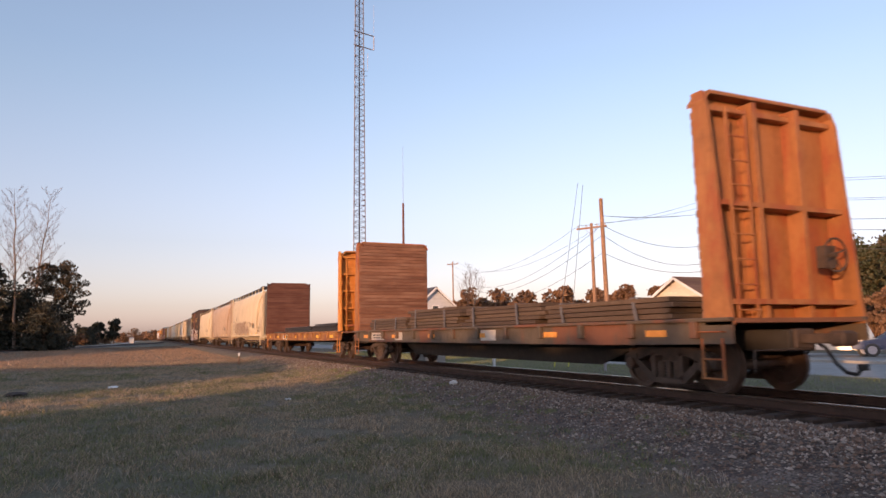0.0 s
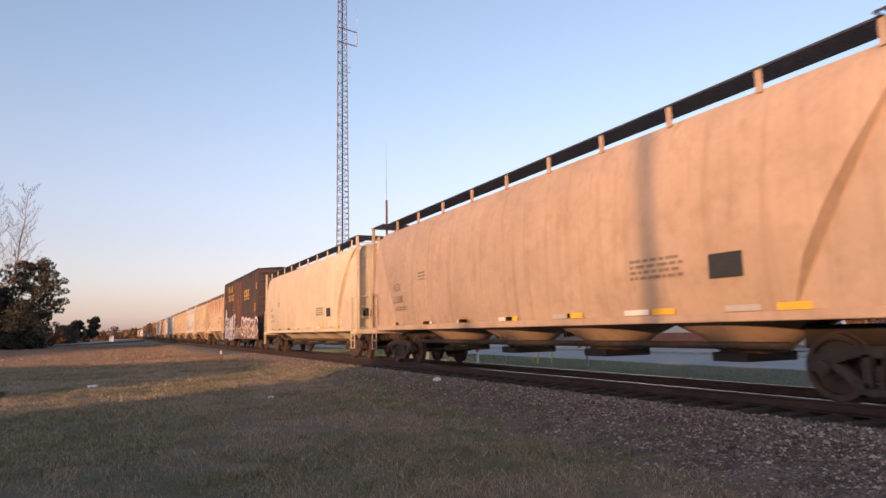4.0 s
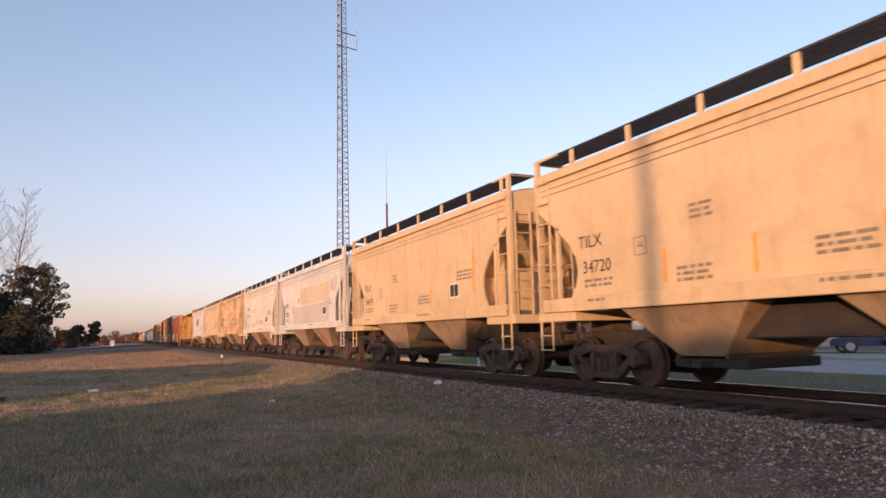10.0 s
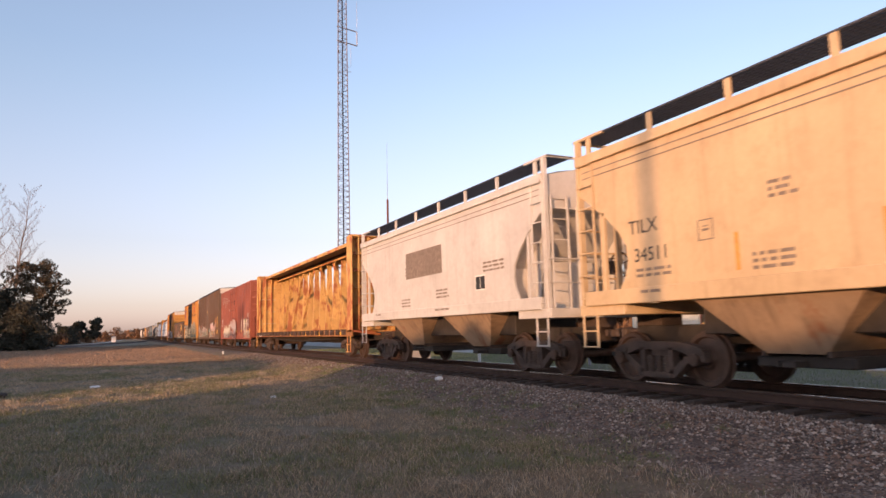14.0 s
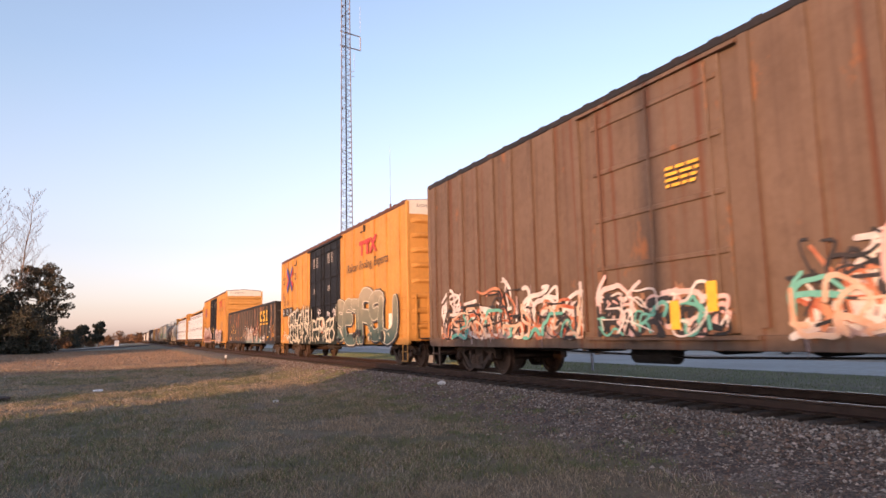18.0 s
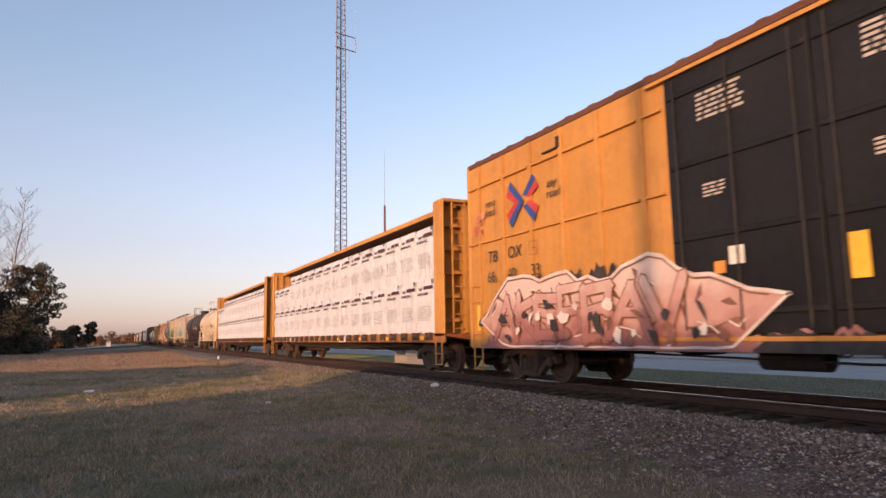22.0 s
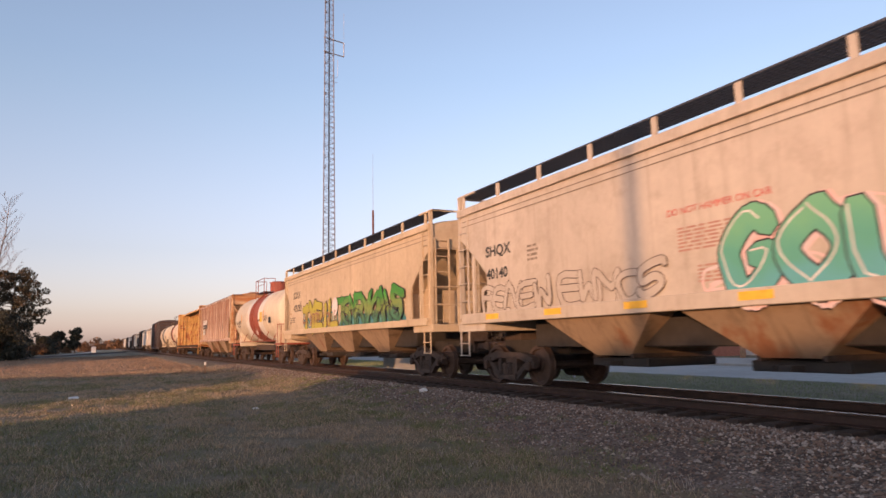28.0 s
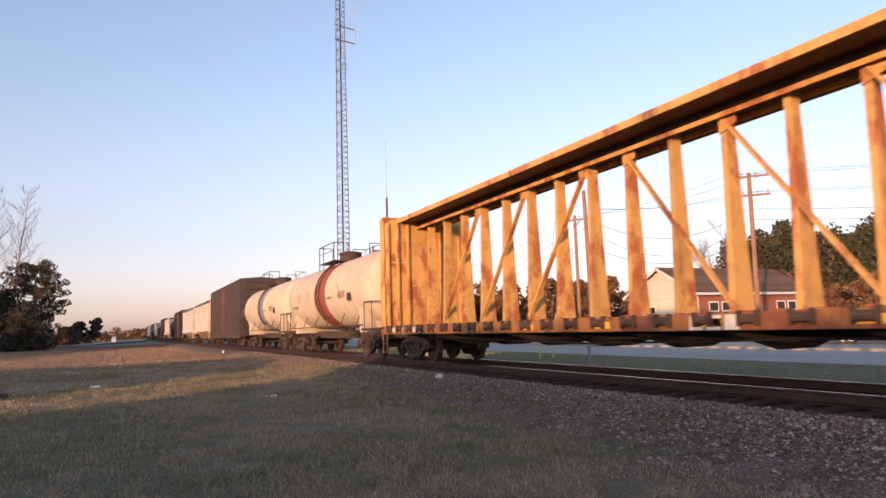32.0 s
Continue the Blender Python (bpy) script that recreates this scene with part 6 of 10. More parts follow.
# pines and bare trees behind the houses
rng_p = random.Random(77)
for k in range(13):
    b = 49.2 + k * 1.0
    d = rng_p.uniform(78, 100)
    high = d * math.tan(radians(rng_p.uniform(5.6, 7.4))) + 1.6
    wide = high * rng_p.uniform(0.13, 0.2)
    layered_pine(*place_at(b, d), high, 80 + k, PINE_LEAF if k % 3 else CROWN_LEAF, "tall pine with gaps between sunlit boughs", ((0.36, wide * 0.7), (0.55, wide), (0.78, wide * 1.05), (0.97, wide * 0.4)), 2600, 0.24)
for k in range(9):
    b = 46.5 + k * 1.9
    pine(*place_at(b, 72 + 3 * (k % 3)), 3.4 + (k % 4) * 0.6, 100 + k, RUST_LEAF, "brown-leaved winter tree behind the house", "winter_tree", 0.42, 0.15, 1300, size=0.26)
bare_tree(*place_at(48.8, 62), 9.8, 15, "spreading bare tree beside the roof", 0.16, BARK, depth=4, spread=0.75)
bare_tree(*place_at(46.9, 66), 8.6, 19, "small bare tree behind the roof", 0.12, BARK, depth=4, spread=0.75)
bare_tree(*place_at(26.8, 95), 10.6, 23, "bare street tree in low sun", 0.16, BARK, depth=4, spread=0.6)
bare_tree(*place_at(21.9, 88), 8.0, 27, "bare tree behind the grey house", 0.14, PALE_BARK, depth=4, spread=0.7)
for k in range(13):
    b = 26.4 + k * 1.35
    d = 118 + 9 * (k % 3)
    pine(*place_at(b, d), d * math.tan(radians((3.5, 2.9, 3.7, 2.5)[k % 4])) + 1.2, 120 + k, RUST_LEAF, "rust-brown winter tree lit by the low sun", "winter_tree", 0.46, 0.1, 1500, size=0.5)
for k in range(10):
    b = 17.0 + k * 1.0
    pine(*place_at(b, 150), 5.5 + (k % 3), 140 + k, RUST_LEAF, "brown-leaved tree behind the train", "winter_tree", 0.46, 0.1, 900, size=0.5)


def far_woods():
    """A low belt of woods along the horizon."""
    rng = np.random.default_rng(8)
    n = 16000
    b = np.radians(rng.uniform(-40, 100, n))
    d = rng.uniform(560, 760, n)
    h = rng.uniform(0, 1, n) * (5.5 + 2.5 * np.sin(b * 37) + 1.5 * np.sin(b * 91))
    p = np.stack([d * np.sin(b), d * np.cos(b), GROUND + h], 1)
    a = rng.normal(size=(n, 3))
    a /= np.linalg.norm(a, axis=1)[:, None]
    c = np.cross(a, rng.normal(size=(n, 3)))
    c /= np.linalg.norm(c, axis=1)[:, None]
    v = np.stack([p - a * 2.2, p + c * 1.4, p + a * 2.2, p - c * 1.4], 1).reshape(-1, 3)
    me = bpy.data.meshes.new("far_woods")
    me.from_pydata(v.tolist(), [], np.arange(n * 4).reshape(-1, 4).tolist())
    w = put("far_woods", me, RUST_LEAF)
    tagged(w, "belt of brown winter woods along the horizon", "woods", "", "stuff")


far_woods()


def hedge(name, x, y0, y1, high, seed, label, deep=2.2, slope=()):
    """A dense row of shrubs with an uneven top; slope: (y, share of the height) along it."""

    def share(y):
        for (a, p), (b, q) in zip(slope, slope[1:]):
            if a <= y <= b:
                return p + (q - p) * (y - a) / (b - a)
        return 1.0
    hd = thing(name, pose(x, 0, GROUND), label, "hedge")
    bm = bmesh.new()
    n = max(4, int((y1 - y0) / 0.6))
    rings = []
    for k in range(n + 1):
        y = y0 + (y1 - y0) * k / n
        j = 0.16 * noise.noise(Vector((y * 0.7, seed, 0))) + 0.10 * noise.noise(Vector((y * 2.3, seed, 3)))
        t = high * (1 + j) * share(y)
        e = 0.55 if k in (0, n) else 1.0
        w = deep * (0.5 + 0.1 * noise.noise(Vector((y, seed, 5)))) * e
        rings.append([(-w, y, 0), (-w * 1.05, y, t * 0.5), (-w * 0.7, y, t * 0.9), (0, y, t), (w * 0.7, y, t * 0.9), (w * 1.05, y, t * 0.5), (w, y, 0)])
    loft(bm, rings)
    part("dense_core", bm, HEDGE_LEAF, hd, "dense inner branches and leaves", 60)
    rng = np.random.default_rng(seed)
    clumps = [(rng.uniform(-deep, deep) * 0.45, y0 + (y1 - y0) * (k + 0.5) / n, high * share(y0 + (y1 - y0) * (k + 0.5) / n) * rng.uniform(0.2, 0.93), 0.42) for k in range(n) for _ in range(2)]
    put("leaves", leaf_cloud("leaves", clumps, 45 * n, 0.09, seed), HEDGE_LEAF, hd, "small evergreen leaves", None, "stuff")


# unseen shrubs added behind the camera throw the long shade over the grass; the gaps between them let the streaks of
# sun through
hedge("hedge", -12.0, -45.0, 9.0, 3.6, 1, "unseen tall hedge added to shade the grass verge")
hedge("hedge", -12.0, 12.3, 40.5, 2.25, 2, "unseen low hedge added to shade the grass verge", 2.2, ((12.3, 0.25), (14.2, 0.42), (16.8, 0.74), (19.5, 1.0), (29.0, 1.0), (33.0, 0.62), (40.5, 0.25)))
hedge("hedge", -30.0, 45.5, 150.0, 4.4, 3, "unseen long hedge added to shade the far verge", 3, ((45.5, 0.5), (70.0, 0.66), (84.0, 0.92), (90.0, 1.0), (150.0, 1.0)))
# a row added out of view, to throw shade on the far cars
for k in range(15):
    pine(-45 - (k % 2) * 5, 124 + k * 10, 12.5 + (k % 3), 170 + k, SHADED_LEAF, "unseen tall evergreen added to shade the far train", "evergreen_tree", 0.42, 0.05, 1500, size=0.8)

# ---- poles, wires and masts ----
POLE_WOOD = plain("pole_wood", (0.30, 0.17, 0.10), 0.9, 0, 0.25, 6, 0.4)
DARK_POLE = plain("dark_red_pole", (0.14, 0.06, 0.045), 0.9, 0, 0.25, 6, 0.4)
GALV = plain("galvanised_steel", (0.34, 0.33, 0.36), 0.5, 0.6, 0.15, 8, 0.1)
WIRE = plain("wire", (0.08, 0.075, 0.075), 0.7, 0, 0.1, 9)
PORCELAIN = plain("grey_porcelain", (0.35, 0.34, 0.33), 0.35, 0, 0.1, 9)


def utility_pole(x, y, high, arms, turn, label, wood=POLE_WOOD, r=0.15, lean=0.0):
    """arms: heights below the top at which a cross-arm sits."""
    p = thing("utility_pole", pose(x, y, GROUND, 0, lean, 0), label, "utility pole")
    bm = bmesh.new()
    rod(bm, (0, 0, -0.3), (0, 0, high), r, 10, r * 0.72)
    part("pole", bm, wood, p, "", 40)
    ends = []
    d = Vector((math.cos(radians(turn)), math.sin(radians(turn)), 0))
    for a in arms:
        bm = bmesh.new()
        beam(bm, d * -1.25 + Vector((0, 0, high - a)), d * 1.25 + Vector((0, 0, high - a)), 0.1, 0.13)
        c = part("cross_arm", bm, wood, p)
        bm = bmesh.new()
        rod(bm, d * 0.6 + Vector((0, 0, high - a)), Vector((0, 0, high - a - 0.6)), 0.02, 5)
        rod(bm, d * -0.6 + Vector((0, 0, high - a)), Vector((0, 0, high - a - 0.6)), 0.02, 5)
        part("arm_brace", bm, GALV, c)
        for k in (-1.1, -0.45, 0.45, 1.1):
            me = shaped("insulator", lambda bm: (rod(bm, (0, 0, 0), (0, 0, 0.22), 0.03, 6), rod(bm, (0, 0, 0.1), (0, 0, 0.2), 0.065, 8)))
            put("insulator", me, PORCELAIN, c, "", Matrix.Translation(d * k + Vector((0, 0, high - a + 0.06))))
            ends.append(Vector((x, y, GROUND)) + d * k + Vector((0, 0, high - a + 0.27)))
    return p, ends


def wire(a, b, sag, r=0.016):
    bm = bmesh.new()
    a, b = Vector(a), Vector(b)
    pts = []
    for k in range(17):
        t = k / 16
        q = a.lerp(b, t)
        q.z -= sag * 4 * t * (1 - t)
        pts.append(q)
    for p, q in zip(pts, pts[1:]):
        rod(bm, p, q, r * 0.75, 4, caps=False)
    w = put("overhead_wire", finish("overhead_wire", bm), WIRE)
    tagged(w, "thin dark overhead wire sagging between poles", "wire", "overhead wires")


pa = place_at(38.1, 46)
pc = place_at(37.05, 52)
pb = place_at(50.74, 49)
pd = place_at(25.1, 118)
_, wa = utility_pole(*pa, 10.6, (), 0, "plain brown wooden utility pole", r=0.17, lean=-1.0)
_, wc = utility_pole(*pc, 9.9, (0.35,), 118, "wooden utility pole with one cross-arm")
_, wb = utility_pole(*pb, 11.4, (0.25, 1.55), 128, "sunlit utility pole with two cross-arms", r=0.18, lean=1.2)
_, wd = utility_pole(*pd, 14.4, (0.5,), 118, "distant utility pole with one cross-arm")
pf = (pb[0] + 26, pb[1] - 34)
_, wf = utility_pole(*pf, 11.0, (0.25, 1.55), 128, "utility pole further along the road")
for k in (0, 3):
    wire(wb[k], wc[k], 0.55)
    wire(wb[k], wf[k], 0.9)
    wire(wc[k], wd[k], 2.6)
for k in (0, 2):
    wire(wb[4 + k], wf[4 + k], 1.0)
    wire(wb[4 + k], (pa[0], pa[1], GROUND + 9.4), 0.5)
for z, s in ((8.9, 1.7), (7.0, 1.5), (8.2, 2.2)):
    wire((pb[0], pb[1], GROUND + z), (pa[0], pa[1], GROUND + z - 0.2), s, 0.022)
    wire((pb[0], pb[1], GROUND + z), (pf[0], pf[1], GROUND + z), 1.2, 0.022)
    wire((pa[0], pa[1], GROUND + z), (pd[0], pd[1], GROUND + z + 3.4), 3.4, 0.022)
pe = place_at(20.85, 90)
p, _ = utility_pole(*pe, 19.5, (), 0, "tall dark red pole carrying a whip antenna", DARK_POLE, 0.2)
bm = bmesh.new()
rod(bm, (0, 0, 19.4), (0, 0, 27.5), 0.035, 6, 0.015)
part("whip_antenna", bm, GALV, p, "thin whip antenna")
q = place_at(19.6, 90)
p2, _ = utility_pole(*q, 12.9, (), 0, "dark red post of a braced pole pair", DARK_POLE, 0.16)
bm = bmesh.new()
for z in (12.2, 10.2):
    beam(bm, (q[0] - 0.2, q[1], GROUND + z), (pe[0] + 1.6, pe[1] - 0.6, GROUND + z), 0.16, 0.2)
tagged(put("tie_beam", finish("tie_beam", bm), DARK_POLE), "dark red beams tying two poles together", "beam")


MAST_STEEL = plain("dull_mast_steel", (0.16, 0.14, 0.15), 0.6, 0.2, 0.2, 8, 0.1)


def lattice_mast(x, y, base, top, high):
    """A three-legged tapering radio mast with bracing in every panel."""
    m = thing("radio_mast", pose(x, y, GROUND, 0, 0, 14), "tall tapering steel lattice radio mast", "radio mast")

    def leg(k, z):
        r = (base + (top - base) * min(1, z / high)) / math.sqrt(3)
        g = radians(90 + 120 * k)
        return Vector((r * math.cos(g), r * math.sin(g), z))
    sect = 6.1
    for k in range(3):
        bm = bmesh.new()
        rod(bm, leg(k, 0), leg(k, high), 0.105, 6)
        part("leg", bm, MAST_STEEL, m)
    for q in range(int(high / sect)):
        bm = bmesh.new()
        n = 6
        for j in range(n):
            z0, z1 = q * sect + sect * j / n, q * sect + sect * (j + 1) / n
            for k in range(3):
                a, b = (k, (k + 1) % 3) if j % 2 else ((k + 1) % 3, k)
                rod(bm, leg(a, z0), leg(b, z1), 0.042, 4, caps=False)
                rod(bm, leg(a, z0), leg(b, z0), 0.034, 4, caps=False)
        part("brace_panel", bm, MAST_STEEL, m, "cross bracing of one mast section", None, "stuff")
    bm = bmesh.new()
    for k in range(3):
        for q in range(int(high / sect)):
            rod(bm, leg(k, q * sect) - Vector((0, 0, 0.1)), leg(k, q * sect) + Vector((0, 0, 0.1)), 0.13, 6)
    part("flange", bm, GALV, m, "bolted leg flanges", None, "stuff")
    bm = bmesh.new()
    for dx in (0.0, 0.09, 0.18):
        rod(bm, (0.35 + dx, 0.1, 0), (0.22 + dx * 0.6, 0.1, high), 0.05, 5, caps=False)
    part("feed_line", bm, DARK, m, "dark cables running up the mast", None, "stuff")
    z = 56.5
    bm = bmesh.new()
    for zz in (0, 2.8):
        rod(bm, (-0.9, 0, z + zz), (3.2, -0.6, z + zz - 0.3), 0.11, 6)
    rod(bm, (3.2, -0.6, z - 0.3), (3.2, -0.6, z + 2.5), 0.11, 6)
    part("antenna_frame", bm, GALV, m, "side frame holding antennas")
    for zz, l in ((3.2, 5.5), (-4.6, 3.4)):
        bm = bmesh.new()
        rod(bm, (3.2 if zz > 0 else 1.8, -0.6, z + zz), (3.2 if zz > 0 else 1.8, -0.6, z + zz + l), 0.03, 5)
        part("whip_antenna", bm, GALV, m)
    bm = bmesh.new()
    rod(bm, (0.6, 0, z - 5), (1.8, -0.6, z - 4.8), 0.05, 5)
    rod(bm, (0.6, 0, z - 6), (1.8, -0.6, z - 5.8), 0.05, 5)
    part("antenna_arm", bm, GALV, m)


lattice_mast(*place_at(16.9, 122), 2.75, 0.9, 122.0)
# the pole behind the camera whose shadow falls upright across the train
utility_pole(7.9 - 26 * math.sin(radians(SUN_AZ)), 8.45 - 26 * math.cos(radians(SUN_AZ)), 12.0, (0.4,), 30, "wooden utility pole behind the verge", r=0.145)

# ---- road, houses, cars across the line ----
ASPHALT = plain("worn_asphalt", (0.33, 0.315, 0.295), 0.9, 0, 0.15, 2.5, 0.3)
CONCRETE = plain("pale_concrete", (0.38, 0.35, 0.31), 0.9, 0, 0.12, 2.0, 0.2)


def strip(name, x0, x1, y0, y1, z, mat, label, category):
    bm = bmesh.new()
    box(bm, x0, x1, y0, y1, z - 0.3, z)
    o = put(name, finish(name, bm), mat)
    tagged(o, label, category, "", "structure")


strip("road", 20.9, 28.6, -150, 600, GROUND + 0.02, ASPHALT, "worn grey asphalt road beside the railway", "road")
strip("kerb", 28.6, 28.82, -150, 600, GROUND + 0.14, CONCRETE, "pale concrete kerb of the road", "kerb")
strip("pavement", 28.82, 37.0, -40, 60, GROUND + 0.10, CONCRETE, "pale concrete parking apron", "pavement")
SIDING = plain("cream_siding", (0.66, 0.60, 0.47), 0.7, 0, 0.1, 3, 0.1)
GREY_SIDING = plain("grey_white_siding", (0.55, 0.55, 0.56), 0.7, 0, 0.1, 3, 0.1)
SHINGLE = hued("brown_shingle", (0.15, 0.08, 0.05), (0.22, 0.125, 0.08), 0.9, 1)
DARK_SHINGLE = hued("slate_shingle", (0.06, 0.06, 0.07), (0.10, 0.10, 0.115), 0.85, 1)
BRICK_WALL = plain("brick_red", (0.34, 0.13, 0.085), 0.9, 0, 0.3, 9, 0.3)
TRIM_WHITE = plain("white_trim", (0.75, 0.73, 0.70), 0.5, 0, 0.08, 4)


def glass_pane():
    m, t, s = graph("window_glass")
    s.inputs["Base Color"].default_value = (0.03, 0.035, 0.04, 1)
    s.inputs["Roughness"].default_value = 0.05
    s.inputs["Specular IOR Level"].default_value = 0.6
    return m


GLASS = glass_pane()


def window_on(house, name, origin, along, out, wide, high):
    """A window set on a wall: frame, sill and pane; along and out are unit vectors."""
    o, a, n = Vector(origin), Vector(along), Vector(out)
    up = Vector((0, 0, 1))
    bm = bmesh.new()
    for p, q, w in ((-wide / 2, -wide / 2 + 0.08, 0), (wide / 2 - 0.08, wide / 2, 0)):
        c = o + a * (p + q) / 2
        beam(bm, c, c + up * high, 0.08, 0.1, n)
    for z in (0, high / 2, high):
        beam(bm, o - a * wide / 2 + up * z, o + a * wide / 2 + up * z, 0.1, 0.08, n)
    w = part("window", bm, TRIM_WHITE, house, "white framed window")
    bm = bmesh.new()
    s = o + n * 0.01
    slab(bm, [s - a * wide / 2, s + a * wide / 2, s + a * wide / 2 + up * high, s - a * wide / 2 + up * high], n * 0.02)
    part("pane", bm, GLASS, w, "dark reflecting glass")
    bm = bmesh.new()
    beam(bm, o - a * (wide / 2 + 0.1) - up * 0.06 + n * 0.06, o + a * (wide / 2 + 0.1) - up * 0.06 + n * 0.06, 0.14, 0.06)
    part("sill", bm, TRIM_WHITE, w)


def gable_house(x0, x1, y0, y1, eave, ridge, wall, roof, label, base=BRICK_WALL, over=0.45, boards=True, skirt=1.1, turn=0, side=None):
    """Ridge along x, a gable towards the railway."""
    hs = thing("house", pose(x0, (y0 + y1) / 2, GROUND, 0, 0, turn), label, "house")
    w, l = (y1 - y0) / 2, x1 - x0
    e, r = eave - GROUND, ridge - GROUND
    bm = bmesh.new()
    box(bm, 0, l, -w, w, -0.2, skirt)
    part("lower_wall", bm, base, hs, "brick lower wall")
    for nm, pts, off in (("gable_wall", [(0, -w, skirt), (0, w, skirt), (0, w, e), (0, 0, r - 0.12), (0, -w, e)], (0.15, 0, 0)), ("gable_wall", [(l, -w, skirt), (l, w, skirt), (l, w, e), (l, 0, r - 0.12), (l, -w, e)], (-0.15, 0, 0)),
                         ("side_wall", [(0.15, -w, skirt), (l - 0.15, -w, skirt), (l - 0.15, -w, e), (0.15, -w, e)], (0, 0.15, 0)), ("side_wall", [(0.15, w, skirt), (l - 0.15, w, skirt), (l - 0.15, w, e), (0.15, w, e)], (0, -0.15, 0))):
        bm = bmesh.new()
        slab(bm, pts, off)
        part(nm, bm, side if side and nm == "side_wall" else wall, hs)
    if boards:
        n = int((r - skirt) / 0.22)
        for k in range(n):
            z = skirt + 0.11 + k * 0.22
            half = w if z < e else w * (r - 0.12 - z) / (r - 0.12 - e)
            if half > 0.2:
                bm = bmesh.new()
                slab(bm, [(-0.02, -half, z - 0.10), (-0.02, half, z - 0.10), (-0.004, half, z + 0.1), (-0.004, -half, z + 0.1)], (0.02, 0, 0))
                part("siding_board", bm, wall, hs)
    pitch = (r - e) / w
    rows = 9
    for s in (-1, 1):
        a, b = Vector((0, s * (w + over), e - over * pitch)), Vector((0, 0, r))
        bm = bmesh.new()
        slab(bm, [(-over, a.y, a.z), (l + over, a.y, a.z), (l + over, 0, r), (-over, 0, r)], (0, 0, 0.06))
        rf = part("roof", bm, roof, hs, "shingled roof slope")
        for k in range(rows):
            p, q = a.lerp(b, k / rows), a.lerp(b, (k + 1.05) / rows)
            bm = bmesh.new()
            slab(bm, [(-over - 0.02, p.y, p.z + 0.10), (l + over + 0.02, p.y, p.z + 0.10), (l + over + 0.02, q.y, q.z + 0.075), (-over - 0.02, q.y, q.z + 0.075)], (0, 0, 0.02))
            part("shingle_course", bm, roof, rf)
        bm = bmesh.new()
        beam(bm, (-over, a.y, a.z - 0.02), (-over, 0, r - 0.02), 0.06, 0.2)
        part("barge_board", bm, TRIM_WHITE, hs)
        bm = bmesh.new()
        beam(bm, (-over, a.y, a.z), (l + over, a.y, a.z), 0.05, 0.18)
        part("fascia", bm, TRIM_WHITE, hs)
    return hs, l, w


hs, l, w = gable_house(38.0, 50.5, 36.2, 43.3, 3.15, 5.1, SIDING, SHINGLE, "cream gabled house with a brown shingle roof", side=BRICK_WALL)
for x in (1.6, 2.9, 8.9, 10.2, 11.4):
    window_on(hs, "window", (x, -w - 0.02, 1.5), (1, 0, 0), (0, -1, 0), 1.0, 1.35)
window_on(hs, "window", (-0.03, 1.2, 1.5), (0, 1, 0), (-1, 0, 0), 1.0, 1.2)
g = place_at(23.55, 76)
hs3, l, w = gable_house(g[0], g[0] + 17, g[1] - 2.85, g[1] + 2.85, 3.75, 6.3, GREY_SIDING, DARK_SHINGLE, "grey-white gabled house with a dark roof", GREY_SIDING, turn=90)
window_on(hs3, "window", (-0.03, 0.0, 3.9), (0, 1, 0), (-1, 0, 0), 0.8, 0.9)


